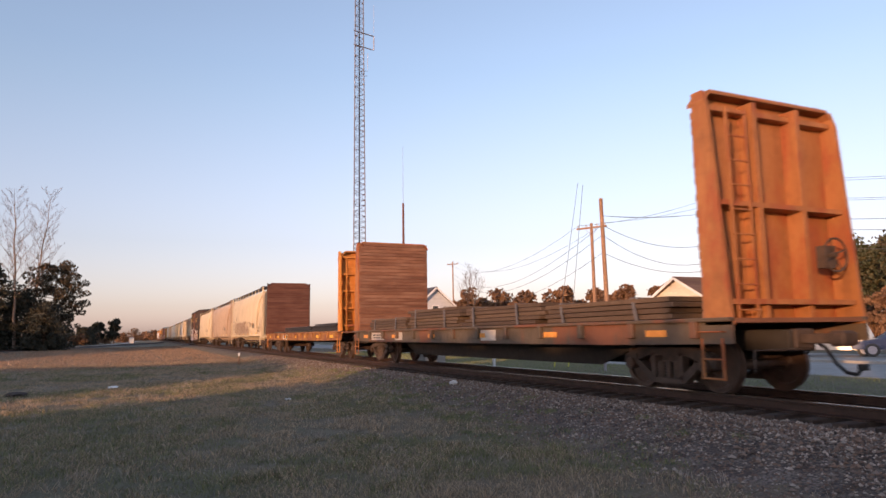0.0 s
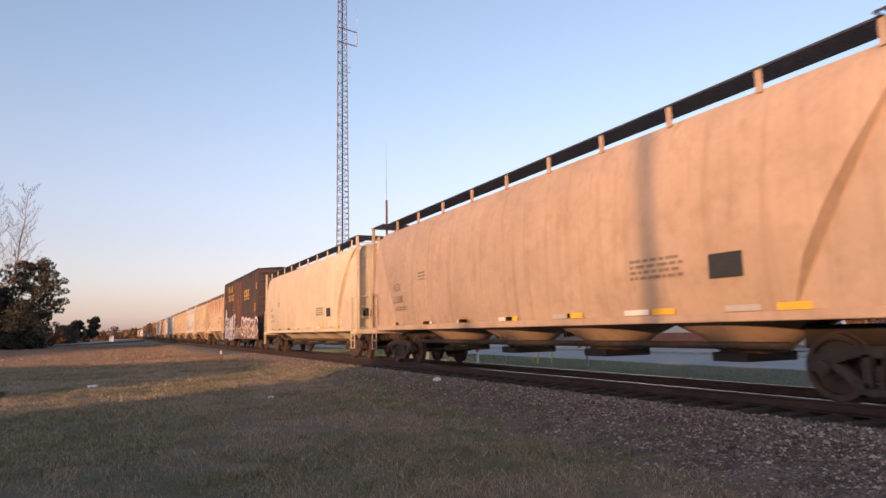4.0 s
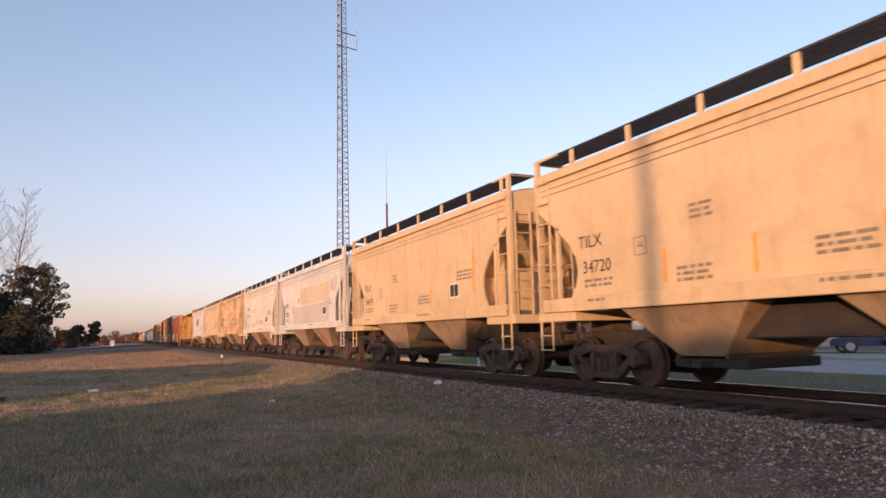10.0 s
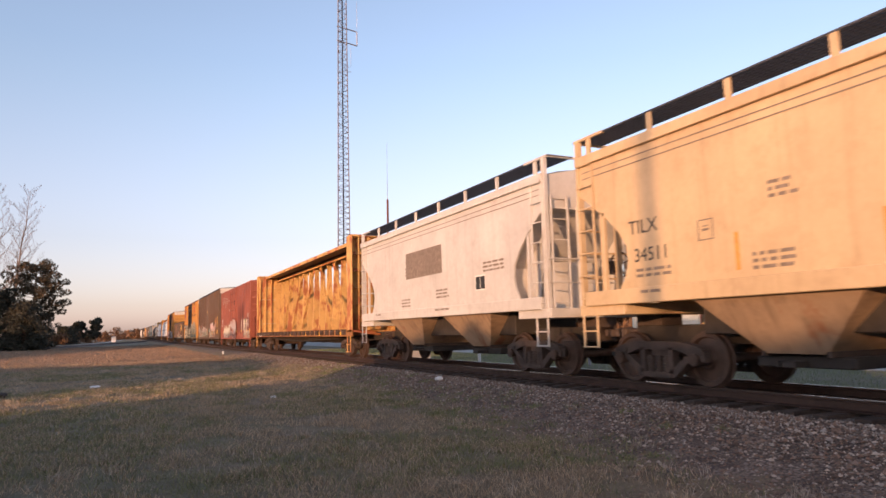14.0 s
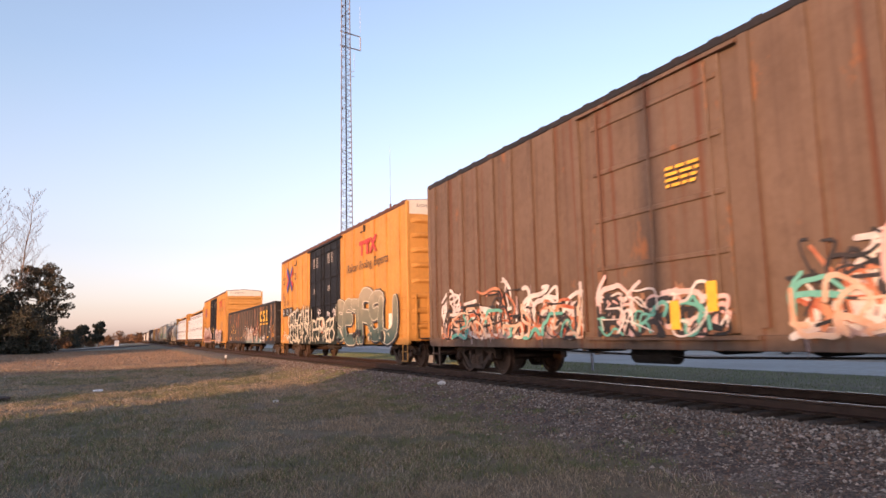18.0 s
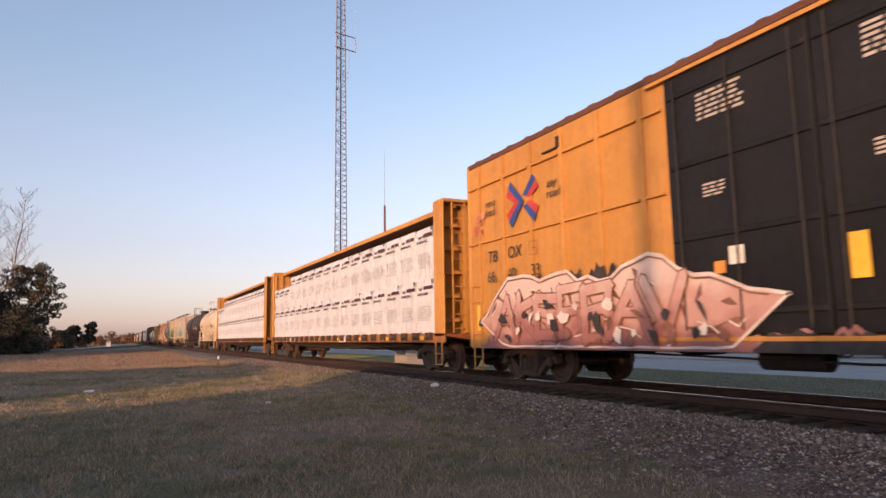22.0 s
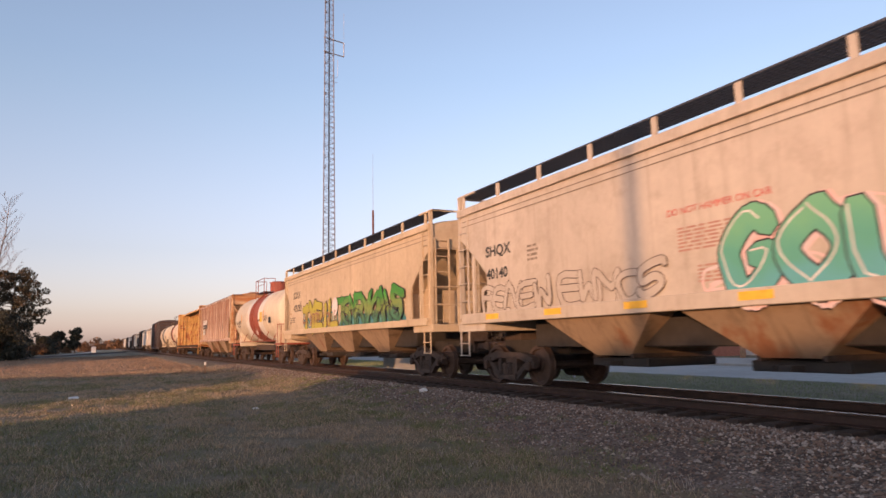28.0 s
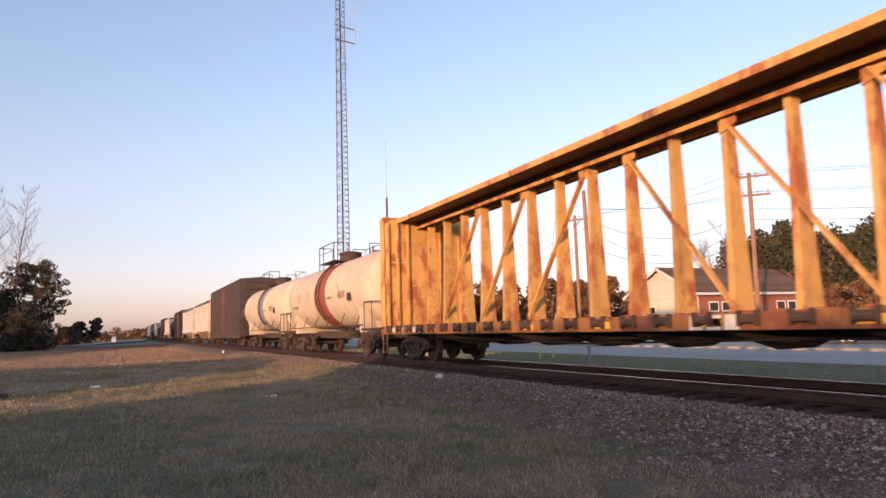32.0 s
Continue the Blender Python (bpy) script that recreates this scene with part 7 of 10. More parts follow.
def parked_car(x, y, turn, body, label, high=1.72, long=4.6, kind="suv"):
    c = thing("parked_car", pose(x, y, GROUND + 0.10, 0, 0, turn), label, "car", "parked cars")
    h = long / 2
    shoulder = 0.98 if kind == "suv" else 0.9
    low = [(-h, 0.45), (-h + 0.05, 0.85), (-h + 0.5, shoulder), (h - 1.1, shoulder), (h - 0.15, shoulder - 0.14), (h, 0.62), (h - 0.02, 0.38), (-h + 0.05, 0.32)]
    bm = bmesh.new()
    loft(bm, [[(s * k, yy, z) for yy, z in low] for s, k in ((-1, 0.9), (-1, 0.82), (1, 0.82), (1, 0.9))][:1] + [[(xx, yy * f, z) for yy, z in low] for xx, f in ((-0.88, 1), (0.88, 1), (0.92, 0.985))])
    part("body", bm, body, c)
    cab = [(-h + 0.35, shoulder), (-h + 0.65, high - 0.06), (-h + 1.0, high), (h - 2.1, high), (h - 1.25, shoulder)]
    bm = bmesh.new()
    loft(bm, [[(xx * (1 if z < shoulder + 0.05 else 0.84), yy, z) for yy, z in cab] for xx in (-0.86, 0.86)])
    part("cabin", bm, body, c)
    for s in (-1, 1):
        bm = bmesh.new()
        slab(bm, [(s * 0.865, -h + 0.6, shoulder + 0.05), (s * 0.865, h - 1.5, shoulder + 0.05), (s * 0.745, h - 2.15, high - 0.1), (s * 0.745, -h + 0.85, high - 0.1)], (s * 0.012, 0, 0))
        part("side_window", bm, GLASS, c)
        for yy in (-h + 0.85, h - 0.9):
            me = shaped("car_wheel", lambda bm: rod(bm, (-0.1, 0, 0), (0.1, 0, 0), 0.34, 20))
            wl = put("wheel", me, RUBBER, c, "black tyre", pose(s * 0.82, yy, 0.34))
            me = shaped("car_rim", lambda bm: rod(bm, (-0.11, 0, 0), (0.11, 0, 0), 0.21, 12))
            put("rim", me, GALV, wl)
        bm = bmesh.new()
        box(bm, s * 0.62 - 0.16, s * 0.62 + 0.16, -h - 0.02, -h + 0.05, 0.68, 0.9)
        part("tail_light", bm, RED_GLASS, c, "red tail light")
        bm = bmesh.new()
        box(bm, s * 0.62 - 0.18, s * 0.62 + 0.18, h - 0.12, h + 0.0, 0.62, 0.78)
        part("headlight", bm, GALV, c)
    bm = bmesh.new()
    slab(bm, [(-0.72, -h + 0.42, shoulder + 0.08), (0.72, -h + 0.42, shoulder + 0.08), (0.66, -h + 0.66, high - 0.12), (-0.66, -h + 0.66, high - 0.12)], (0, -0.012, 0))
    part("rear_window", bm, GLASS, c)
    bm = bmesh.new()
    box(bm, -0.86, 0.86, -h - 0.06, -h + 0.05, 0.4, 0.6, 0.02)
    part("bumper", bm, RUBBER, c)


RED_GLASS = plain("red_lens", (0.35, 0.02, 0.02), 0.2, 0, 0.1, 8)
CAR_SILVER = plain("silver_paint", (0.42, 0.40, 0.37), 0.3, 0.6, 0.05, 2, 0.02)
CAR_BLUE = plain("blue_paint", (0.03, 0.05, 0.11), 0.25, 0.2, 0.05, 2, 0.02)
CAR_RED = plain("maroon_paint", (0.10, 0.015, 0.02), 0.25, 0.2, 0.05, 2, 0.02)
parked_car(33.6, 24.2, 35, CAR_SILVER, "silver sport utility car parked at the houses", 1.78, 4.6)
parked_car(35.2, 21.6, 40, CAR_BLUE, "dark blue car parked beside others", 1.5, 4.5, "sedan")
parked_car(36.0, 19.2, 40, CAR_RED, "maroon car parked beside others", 1.55, 4.5, "sedan")
parked_car(37.0, 16.6, 40, CAR_BLUE, "dark car parked at the end of the row", 1.5, 4.5, "sedan")

# small things beside the road
bm = bmesh.new()
rod(bm, (0, 0, -0.1), (0, 0, 1.15), 0.075, 10)
o = tagged(thing("marker_post", pose(15.4, 28.4, GROUND), "white and red round marker post", "marker post"), kind="")
part("post", bm, TRIM_WHITE, o, "", 40)
for z in (0.55, 0.95):
    bm = bmesh.new()
    rod(bm, (0, 0, z), (0, 0, z + 0.12), 0.08, 10)
    part("red_band", bm, RED_MARK, o)
for x, y, dx in ((17.0, 25.7, 0.6), (17.9, 25.9, 0.5)):
    o = thing("guy_guard", pose(x, y, GROUND), "yellow plastic sleeve on a guy wire", "guy wire guard")
    bm = bmesh.new()
    rod(bm, (0, 0, -0.1), (dx, 0.3, 2.1), 0.035, 6)
    part("sleeve", bm, plain("yellow_sleeve", (0.55, 0.50, 0.06), 0.5, 0, 0.1, 6), o)
    bm = bmesh.new()
    rod(bm, (dx, 0.3, 2.1), (dx * 4.5, 1.35, 9.0), 0.012, 4)
    part("guy_wire", bm, WIRE, o)
o = thing("sign_post", pose(16.9, 21.9, GROUND), "grey steel post beside the road", "post")
bm = bmesh.new()
rod(bm, (0, 0, -0.1), (0, 0, 1.7), 0.06, 8)
part("post", bm, GALV, o, "", 40)
o = thing("utility_cabinet", pose(14.2, 33.5, GROUND), "pale grey trackside utility cabinet", "cabinet")
bm = bmesh.new()
box(bm, -0.6, 0.6, -0.8, 0.8, 0, 1.25, 0.03)
part("body", bm, CONCRETE, o)
bm = bmesh.new()
box(bm, -0.62, -0.6, -0.7, -0.02, 0.1, 1.15)
d = part("door", bm, CONCRETE, o)

# the branch line that leaves to the far left, its path and a white box
def branch_x(y):
    return 7.6 - 24.5 * ((262 - y) / 148.0) ** 1.35 if y < 262 else 7.6


def make_branch():
    br = thing("branch_track", pose(0, 0, 0), "branch track curving away over dark ballast", "railway track")
    ys = [104 + 158 * k / 40 for k in range(41)]
    for off in (-0.75, 0.75):
        bm = bmesh.new()
        loft(bm, [[(branch_x(y) + off + a, y, -0.30 + b) for a, b in ((-0.05, -0.12), (0.05, -0.12), (0.035, 0.04), (-0.035, 0.04))] for y in ys])
        part("rail", bm, STEEL_RAIL, br)
    bm = bmesh.new()
    loft(bm, [[(branch_x(y) - 2.4, y, GROUND - 0.05), (branch_x(y) - 1.5, y, -0.42), (branch_x(y) + 1.5, y, -0.42), (branch_x(y) + 2.4, y, GROUND - 0.05)] for y in ys])
    part("ballast_bed", bm, plain("dark_ballast", (0.07, 0.06, 0.055), 0.95, 0, 0.3, 6, 0.6), br)
    n = 0
    me = shaped("branch_tie", lambda bm: box(bm, -1.25, 1.25, -0.11, 0.11, -0.55, -0.40))
    y = 104.5
    while y < 262:
        put("tie", me, TIE_WOOD, br, "", pose(branch_x(y), y, 0))
        y += 1.1


make_branch()
bm = bmesh.new()
loft(bm, [[(x0, y, GROUND + 0.03), (x1, y, GROUND + 0.03)] for x0, x1, y in ((-17, -13.6, 132), (-12.6, -9.4, 172), (-7.4, -4.0, 250), (-4.6, -1.0, 420))], closed=False)
tagged(put("gravel_path", finish("gravel_path", bm), CONCRETE), "pale gravel track beside the branch line", "path", "", "structure")
o = thing("relay_box", pose(-3.4, 262, GROUND), "small white relay box beside the line", "relay box")
bm = bmesh.new()
box(bm, -0.7, 0.7, -0.7, 0.7, 0, 1.9, 0.05)
part("body", bm, TRIM_WHITE, o)
bm = bmesh.new()
slab(bm, [(-0.85, -0.85, 1.9), (0.85, -0.85, 1.9), (0, -0.85, 2.3)], (0, 1.7, 0))
part("roof", bm, GALV, o)

# ---- the train, car by car ----
TAN = paint("tan_paint", (0.54, 0.395, 0.235), (0.20, 0.10, 0.045), 0.22, 0.25, 0.0)
TAN_RUSTY = over_paint(paint("tan_paint_rusty_runs", (0.54, 0.40, 0.25), (0.20, 0.10, 0.045), 0.2, 0.25), hanging_runs(4.15, 1.6, 1.35), (0.36, 0.095, 0.022))
CREAM = paint("cream_paint", (0.57, 0.465, 0.32), (0.20, 0.11, 0.06), 0.2, 0.25)
SAND = paint("sand_paint", (0.49, 0.38, 0.255), (0.20, 0.11, 0.06), 0.25, 0.3)
SOILED_WHITE = paint("soiled_white_paint", (0.47, 0.40, 0.325), (0.20, 0.12, 0.075), 0.3, 0.35)
OFF_WHITE = paint("off_white_paint", (0.56, 0.505, 0.43), (0.22, 0.13, 0.08), 0.2, 0.22)
GREY_WHITE = paint("grey_white_paint", (0.53, 0.50, 0.46), (0.20, 0.14, 0.10), 0.2, 0.2)
PINKISH = paint("dusty_beige_paint", (0.43, 0.31, 0.22), (0.18, 0.10, 0.06), 0.3, 0.35)
RUST_OVER = over_paint(over_paint(paint("rust_over_cream", (0.60, 0.46, 0.28), (0.30, 0.13, 0.05), 0.3, 0.35), rust_bloom(0.95), (0.40, 0.135, 0.035)), rust_bloom(0.0), (0.3, 0.1, 0.03))
BROWN_BOX = over_paint(paint("dark_brown_paint", (0.068, 0.05, 0.045), (0.03, 0.022, 0.018), 0.3, 0.3, 0.1, (0.12, 0.045, 0.025)), upright_rust(0.7), (0.105, 0.045, 0.024))
RED_BOX = paint("oxide_red_paint", (0.27, 0.078, 0.045), (0.12, 0.04, 0.03), 0.3, 0.35, 0.15, (0.20, 0.07, 0.04))
TAUPE_BOX = over_paint(paint("faded_taupe_paint", (0.14, 0.093, 0.066), (0.06, 0.035, 0.025), 0.35, 0.5, 0.10, (0.17, 0.075, 0.035), rust_scale=1.6), upright_rust(0.8), (0.13, 0.05, 0.026))
YELLOW_BOX = paint("railcar_yellow_paint", (0.48, 0.235, 0.058), (0.20, 0.10, 0.045), 0.3, 0.35, 0.0)
DOOR_BLACK = paint("black_door_paint", (0.009, 0.009, 0.011), (0.03, 0.02, 0.017), 0.2, 0.2, 0.0, (0.12, 0.05, 0.03))
DOOR_BROWN = paint("door_brown_paint", (0.10, 0.055, 0.042), (0.03, 0.02, 0.015), 0.3, 0.4, 0.4, (0.18, 0.06, 0.03))
SIDE_ORANGE = paint("worn_orange_sill_paint", (0.31, 0.145, 0.05), (0.09, 0.045, 0.03), 0.5, 0.5, 0.5, (0.13, 0.05, 0.03), rust_scale=1.6)
ORANGE_STEEL = paint("orange_steel_paint", (0.56, 0.22, 0.045), (0.16, 0.06, 0.02), 0.35, 0.35, 0.25, (0.22, 0.07, 0.03))
YELLOW_STEEL = paint("worn_yellow_paint", (0.582, 0.339, 0.112), (0.16, 0.075, 0.03), 0.45, 0.5, 0.5, (0.25, 0.085, 0.035), rust_scale=1.8)
RUST_STEEL = paint("rusty_orange_steel", (0.34, 0.14, 0.05), (0.10, 0.045, 0.025), 0.45, 0.5, 0.55, (0.20, 0.06, 0.025), rust_scale=1.1)
GREEN_GREY = paint("grey_green_deck_paint", (0.10, 0.075, 0.055), (0.04, 0.03, 0.02), 0.4, 0.3, 0.5, (0.12, 0.05, 0.03))
BLACK_CAR = paint("black_car_paint", (0.019, 0.018, 0.019), (0.09, 0.05, 0.035), 0.25, 0.3, 0.16, (0.12, 0.055, 0.03))
GONDOLA_RIB = paint("rusty_black_ribs", (0.06, 0.038, 0.028), (0.03, 0.02, 0.018), 0.3, 0.4, 0.45, (0.15, 0.06, 0.03), rust_scale=1.4)
TANK_WHITE = paint("tank_white_paint", (0.56, 0.47, 0.35), (0.26, 0.12, 0.05), 0.2, 0.35)
TANK_BLACK = paint("tank_black_paint", (0.035, 0.026, 0.024), (0.10, 0.05, 0.03), 0.3, 0.3)
TANK_RED = paint("tank_red_paint", (0.28, 0.075, 0.045), (0.10, 0.03, 0.02), 0.3, 0.4)
RIB_RUST = over_paint(paint("rust_streaked_brown", (0.25, 0.125, 0.08), (0.50, 0.38, 0.29), 0.4, 0.7, 0.3, (0.20, 0.07, 0.035)), pale_runs(0.8), (0.60, 0.48, 0.38))
GREY_CAR = paint("grey_car_paint", (0.22, 0.24, 0.24), (0.08, 0.06, 0.05), 0.3, 0.3)
PATCH_GREY = plain("patch_paint_grey", (0.47, 0.42, 0.37), 0.6, 0, 0.1, 3)
PATCH_TAN = plain("patch_paint_tan", (0.55, 0.43, 0.29), 0.6, 0, 0.1, 3)
RUN_RED = plain("dull_red_overpaint", (0.17, 0.05, 0.035), 0.7, 0, 0.2, 2)
BAND_WHITE = paint("white_band_paint", (0.60, 0.56, 0.49), (0.3, 0.2, 0.12), 0.15, 0.15)


def plank_wood():
    m, t, s = graph("weathered_planks")
    at = coords(t, (1.0, 6, 6), 90)
    o = t.nodes.new("ShaderNodeObjectInfo")
    grain = noise_of(t, at, 2.2, 7, 0.7)
    col = blend(t, grain, (0.075, 0.032, 0.019), (0.34, 0.15, 0.08))
    col = blend(t, ramp(t, o.outputs["Random"], 0, 1, 0, 0.8), col, (0.12, 0.048, 0.027))
    col = blend(t, ramp(t, noise_of(t, coords(t, (0.5, 2, 1), 60), 1.3, 4), 0.45, 0.7, 0, 0.5), col, (0.36, 0.20, 0.13))
    t.links.new(col, s.inputs["Base Color"])
    s.inputs["Roughness"].default_value = 0.85
    relief(t, s, grain, 0.4, 0.01)
    return m


PLANKS = plank_wood()
DARK_PLANKS = plank_wood()
for n in DARK_PLANKS.node_tree.nodes:
    if n.type == 'MIX':
        for i in (6, 7):
            c = n.inputs[i].default_value
            n.inputs[i].default_value = (c[0] * 0.62, c[1] * 0.55, c[2] * 0.6, 1)
DARK_RUST = paint("dark_rusty_steel", (0.12, 0.05, 0.03), (0.05, 0.03, 0.02), 0.4, 0.3)
DECK_WOOD = plain("deck_wood", (0.13, 0.08, 0.05), 0.9, 0, 0.4, 6, 0.4)
LUMBER = hued("stacked_lumber", (0.07, 0.045, 0.032), (0.13, 0.085, 0.055), 0.85, 1)
PLATE_STEEL = hued("stacked_dark_steel", (0.028, 0.027, 0.03), (0.06, 0.055, 0.055), 0.55, 1)
STRAP = plain("grey_strap", (0.12, 0.11, 0.11), 0.6, 0, 0.2, 9)
WRAP = None
WHITE_SPRAY = spray("spray_white", (0.72, 0.68, 0.64), (0.56, 0.48, 0.46))
PINK_SPRAY = spray("spray_pink", (0.72, 0.42, 0.38), (0.62, 0.52, 0.50))
GREEN_GREY_SPRAY = fade_spray("spray_grey_green", (0.06, 0.10, 0.09), (0.17, 0.17, 0.12), (0.34, 0.29, 0.20), 1.6)
CREAM_SPRAY = fade_spray("spray_dirty_cream", (0.36, 0.30, 0.24), (0.60, 0.52, 0.40), (0.50, 0.34, 0.24), 1.2, 3.0)
LIME_SPRAY = fade_spray("spray_pale_lime", (0.22, 0.21, 0.20), (0.55, 0.52, 0.34), (0.52, 0.44, 0.30), 1.2, 2.6)
PALE_TEAL = fade_spray("spray_pale_teal", (0.12, 0.20, 0.20), (0.28, 0.22, 0.16), (0.26, 0.10, 0.06), 1.1, 2.2)
GOLEM_TEAL = fade_spray("spray_sea_green", (0.11, 0.36, 0.36), (0.10, 0.34, 0.24), (0.15, 0.40, 0.22), 1.0, 1.4)
SMEAR_SPRAY = spray("spray_thin_tan", (0.47, 0.33, 0.23), (0.53, 0.42, 0.31))
DIM_TAG = spray("spray_thin_dark", (0.06, 0.045, 0.04), (0.16, 0.10, 0.085))
TEL_YELLOW = fade_spray("spray_olive_yellow", (0.42, 0.36, 0.05), (0.36, 0.26, 0.06), (0.40, 0.35, 0.04), 0.9, 1.8)
VINE_GREEN = fade_spray("spray_leaf_green", (0.06, 0.17, 0.09), (0.20, 0.26, 0.06), (0.05, 0.24, 0.03), 0.9, 1.8)
ORANGE_LINE = spray("spray_pale_orange", (0.60, 0.32, 0.20), (0.66, 0.52, 0.40))
TEAL_SPRAY = spray("spray_teal", (0.10, 0.36, 0.30), (0.16, 0.46, 0.38))
YELLOW_SPRAY = spray("spray_yellow", (0.58, 0.40, 0.04), (0.30, 0.22, 0.05))
GREEN_SPRAY = spray("spray_green", (0.05, 0.22, 0.03), (0.22, 0.30, 0.05))
BLUE_SPRAY = spray("spray_blue", (0.05, 0.20, 0.26), (0.10, 0.26, 0.20))
RED_SPRAY = spray("spray_orange_red", (0.42, 0.09, 0.04), (0.55, 0.26, 0.14))
BLACK_SPRAY = spray("spray_black", (0.02, 0.02, 0.02), (0.05, 0.04, 0.04))
BROWN_SPRAY = spray("spray_brown", (0.24, 0.12, 0.07), (0.34, 0.18, 0.10))
BONE_SPRAY = spray("spray_bone_white", (0.66, 0.60, 0.46), (0.52, 0.46, 0.36))
RUST_SPRAY = spray("spray_dull_red", (0.20, 0.05, 0.035), (0.30, 0.10, 0.06))
GLOW_TEAL = spray("spray_pale_sea", (0.16, 0.30, 0.30), (0.30, 0.42, 0.40))
LAVENDER_SPRAY = fade_spray("spray_lavender_white", (0.36, 0.34, 0.42), (0.50, 0.48, 0.55), (0.58, 0.54, 0.55), 1.4, 1.6)
MAROON_SPRAY = spray("spray_maroon", (0.14, 0.055, 0.042), (0.24, 0.12, 0.085), 3.0)
DOOR_RUST = paint("rusted_door_frame", (0.16, 0.06, 0.032), (0.05, 0.028, 0.02), 0.4, 0.4, 0.3, (0.24, 0.085, 0.035))
NIGHT_SPRAY = fade_spray("spray_black_green", (0.018, 0.026, 0.02), (0.03, 0.042, 0.03), (0.02, 0.024, 0.02), 1.5, 2.0)
MIXED_SPRAY = spray("spray_mixed", (0.50, 0.34, 0.30), (0.14, 0.13, 0.16), 3.5)

OFF_SPRAY = spray("spray_thin_grey_white", (0.44, 0.37, 0.30), (0.49, 0.42, 0.345))
FADED_RED = plain("faded_red_print", (0.42, 0.22, 0.17), 0.6, 0, 0.1, 4)

BLUSH_SPRAY = fade_spray("spray_grey_blush", (0.14, 0.11, 0.12), (0.42, 0.36, 0.34), (0.44, 0.31, 0.27), 1.2, 2.8)
FADED_WORDS = plain("faded_brown_print", (0.30, 0.135, 0.045), 0.6, 0, 0.2, 4)
DARK_SEAM = plain("dark_seam", (0.035, 0.022, 0.02), 0.8, 0, 0.2, 6)
ROSE_SPRAY = fade_spray("spray_dusty_rose", (0.30, 0.13, 0.12), (0.50, 0.30, 0.26), (0.62, 0.50, 0.45), 1.3, 2.0)

CARS = []      # top-level things that ride with the train, and their places at the start
GROUP = "cars of the passing freight train"


def railcar(name, a, b, label, category):
    y = (a + b) / 2
    car = thing(name, pose(TRACK, y, 0), label, category, GROUP)
    CARS.append((car, TRACK, y, 0.0))
    return car, b - a, y


def set_back(car, by):
    """Shift what a car has so far towards its trailing end."""
    for o in car.children:
        o.matrix_basis = Matrix.Translation((0, by, 0)) @ o.matrix_basis


def reflectors(car, h, z, n, x=None, material=YELLOW_MARK, size=(0.55, 0.12)):
    for k in range(n):
        mark(car, "reflector", -h + 1.6 + (2 * h - 3.2) * k / (n - 1), z, size[0], size[1], material, x, "yellow reflective strip")


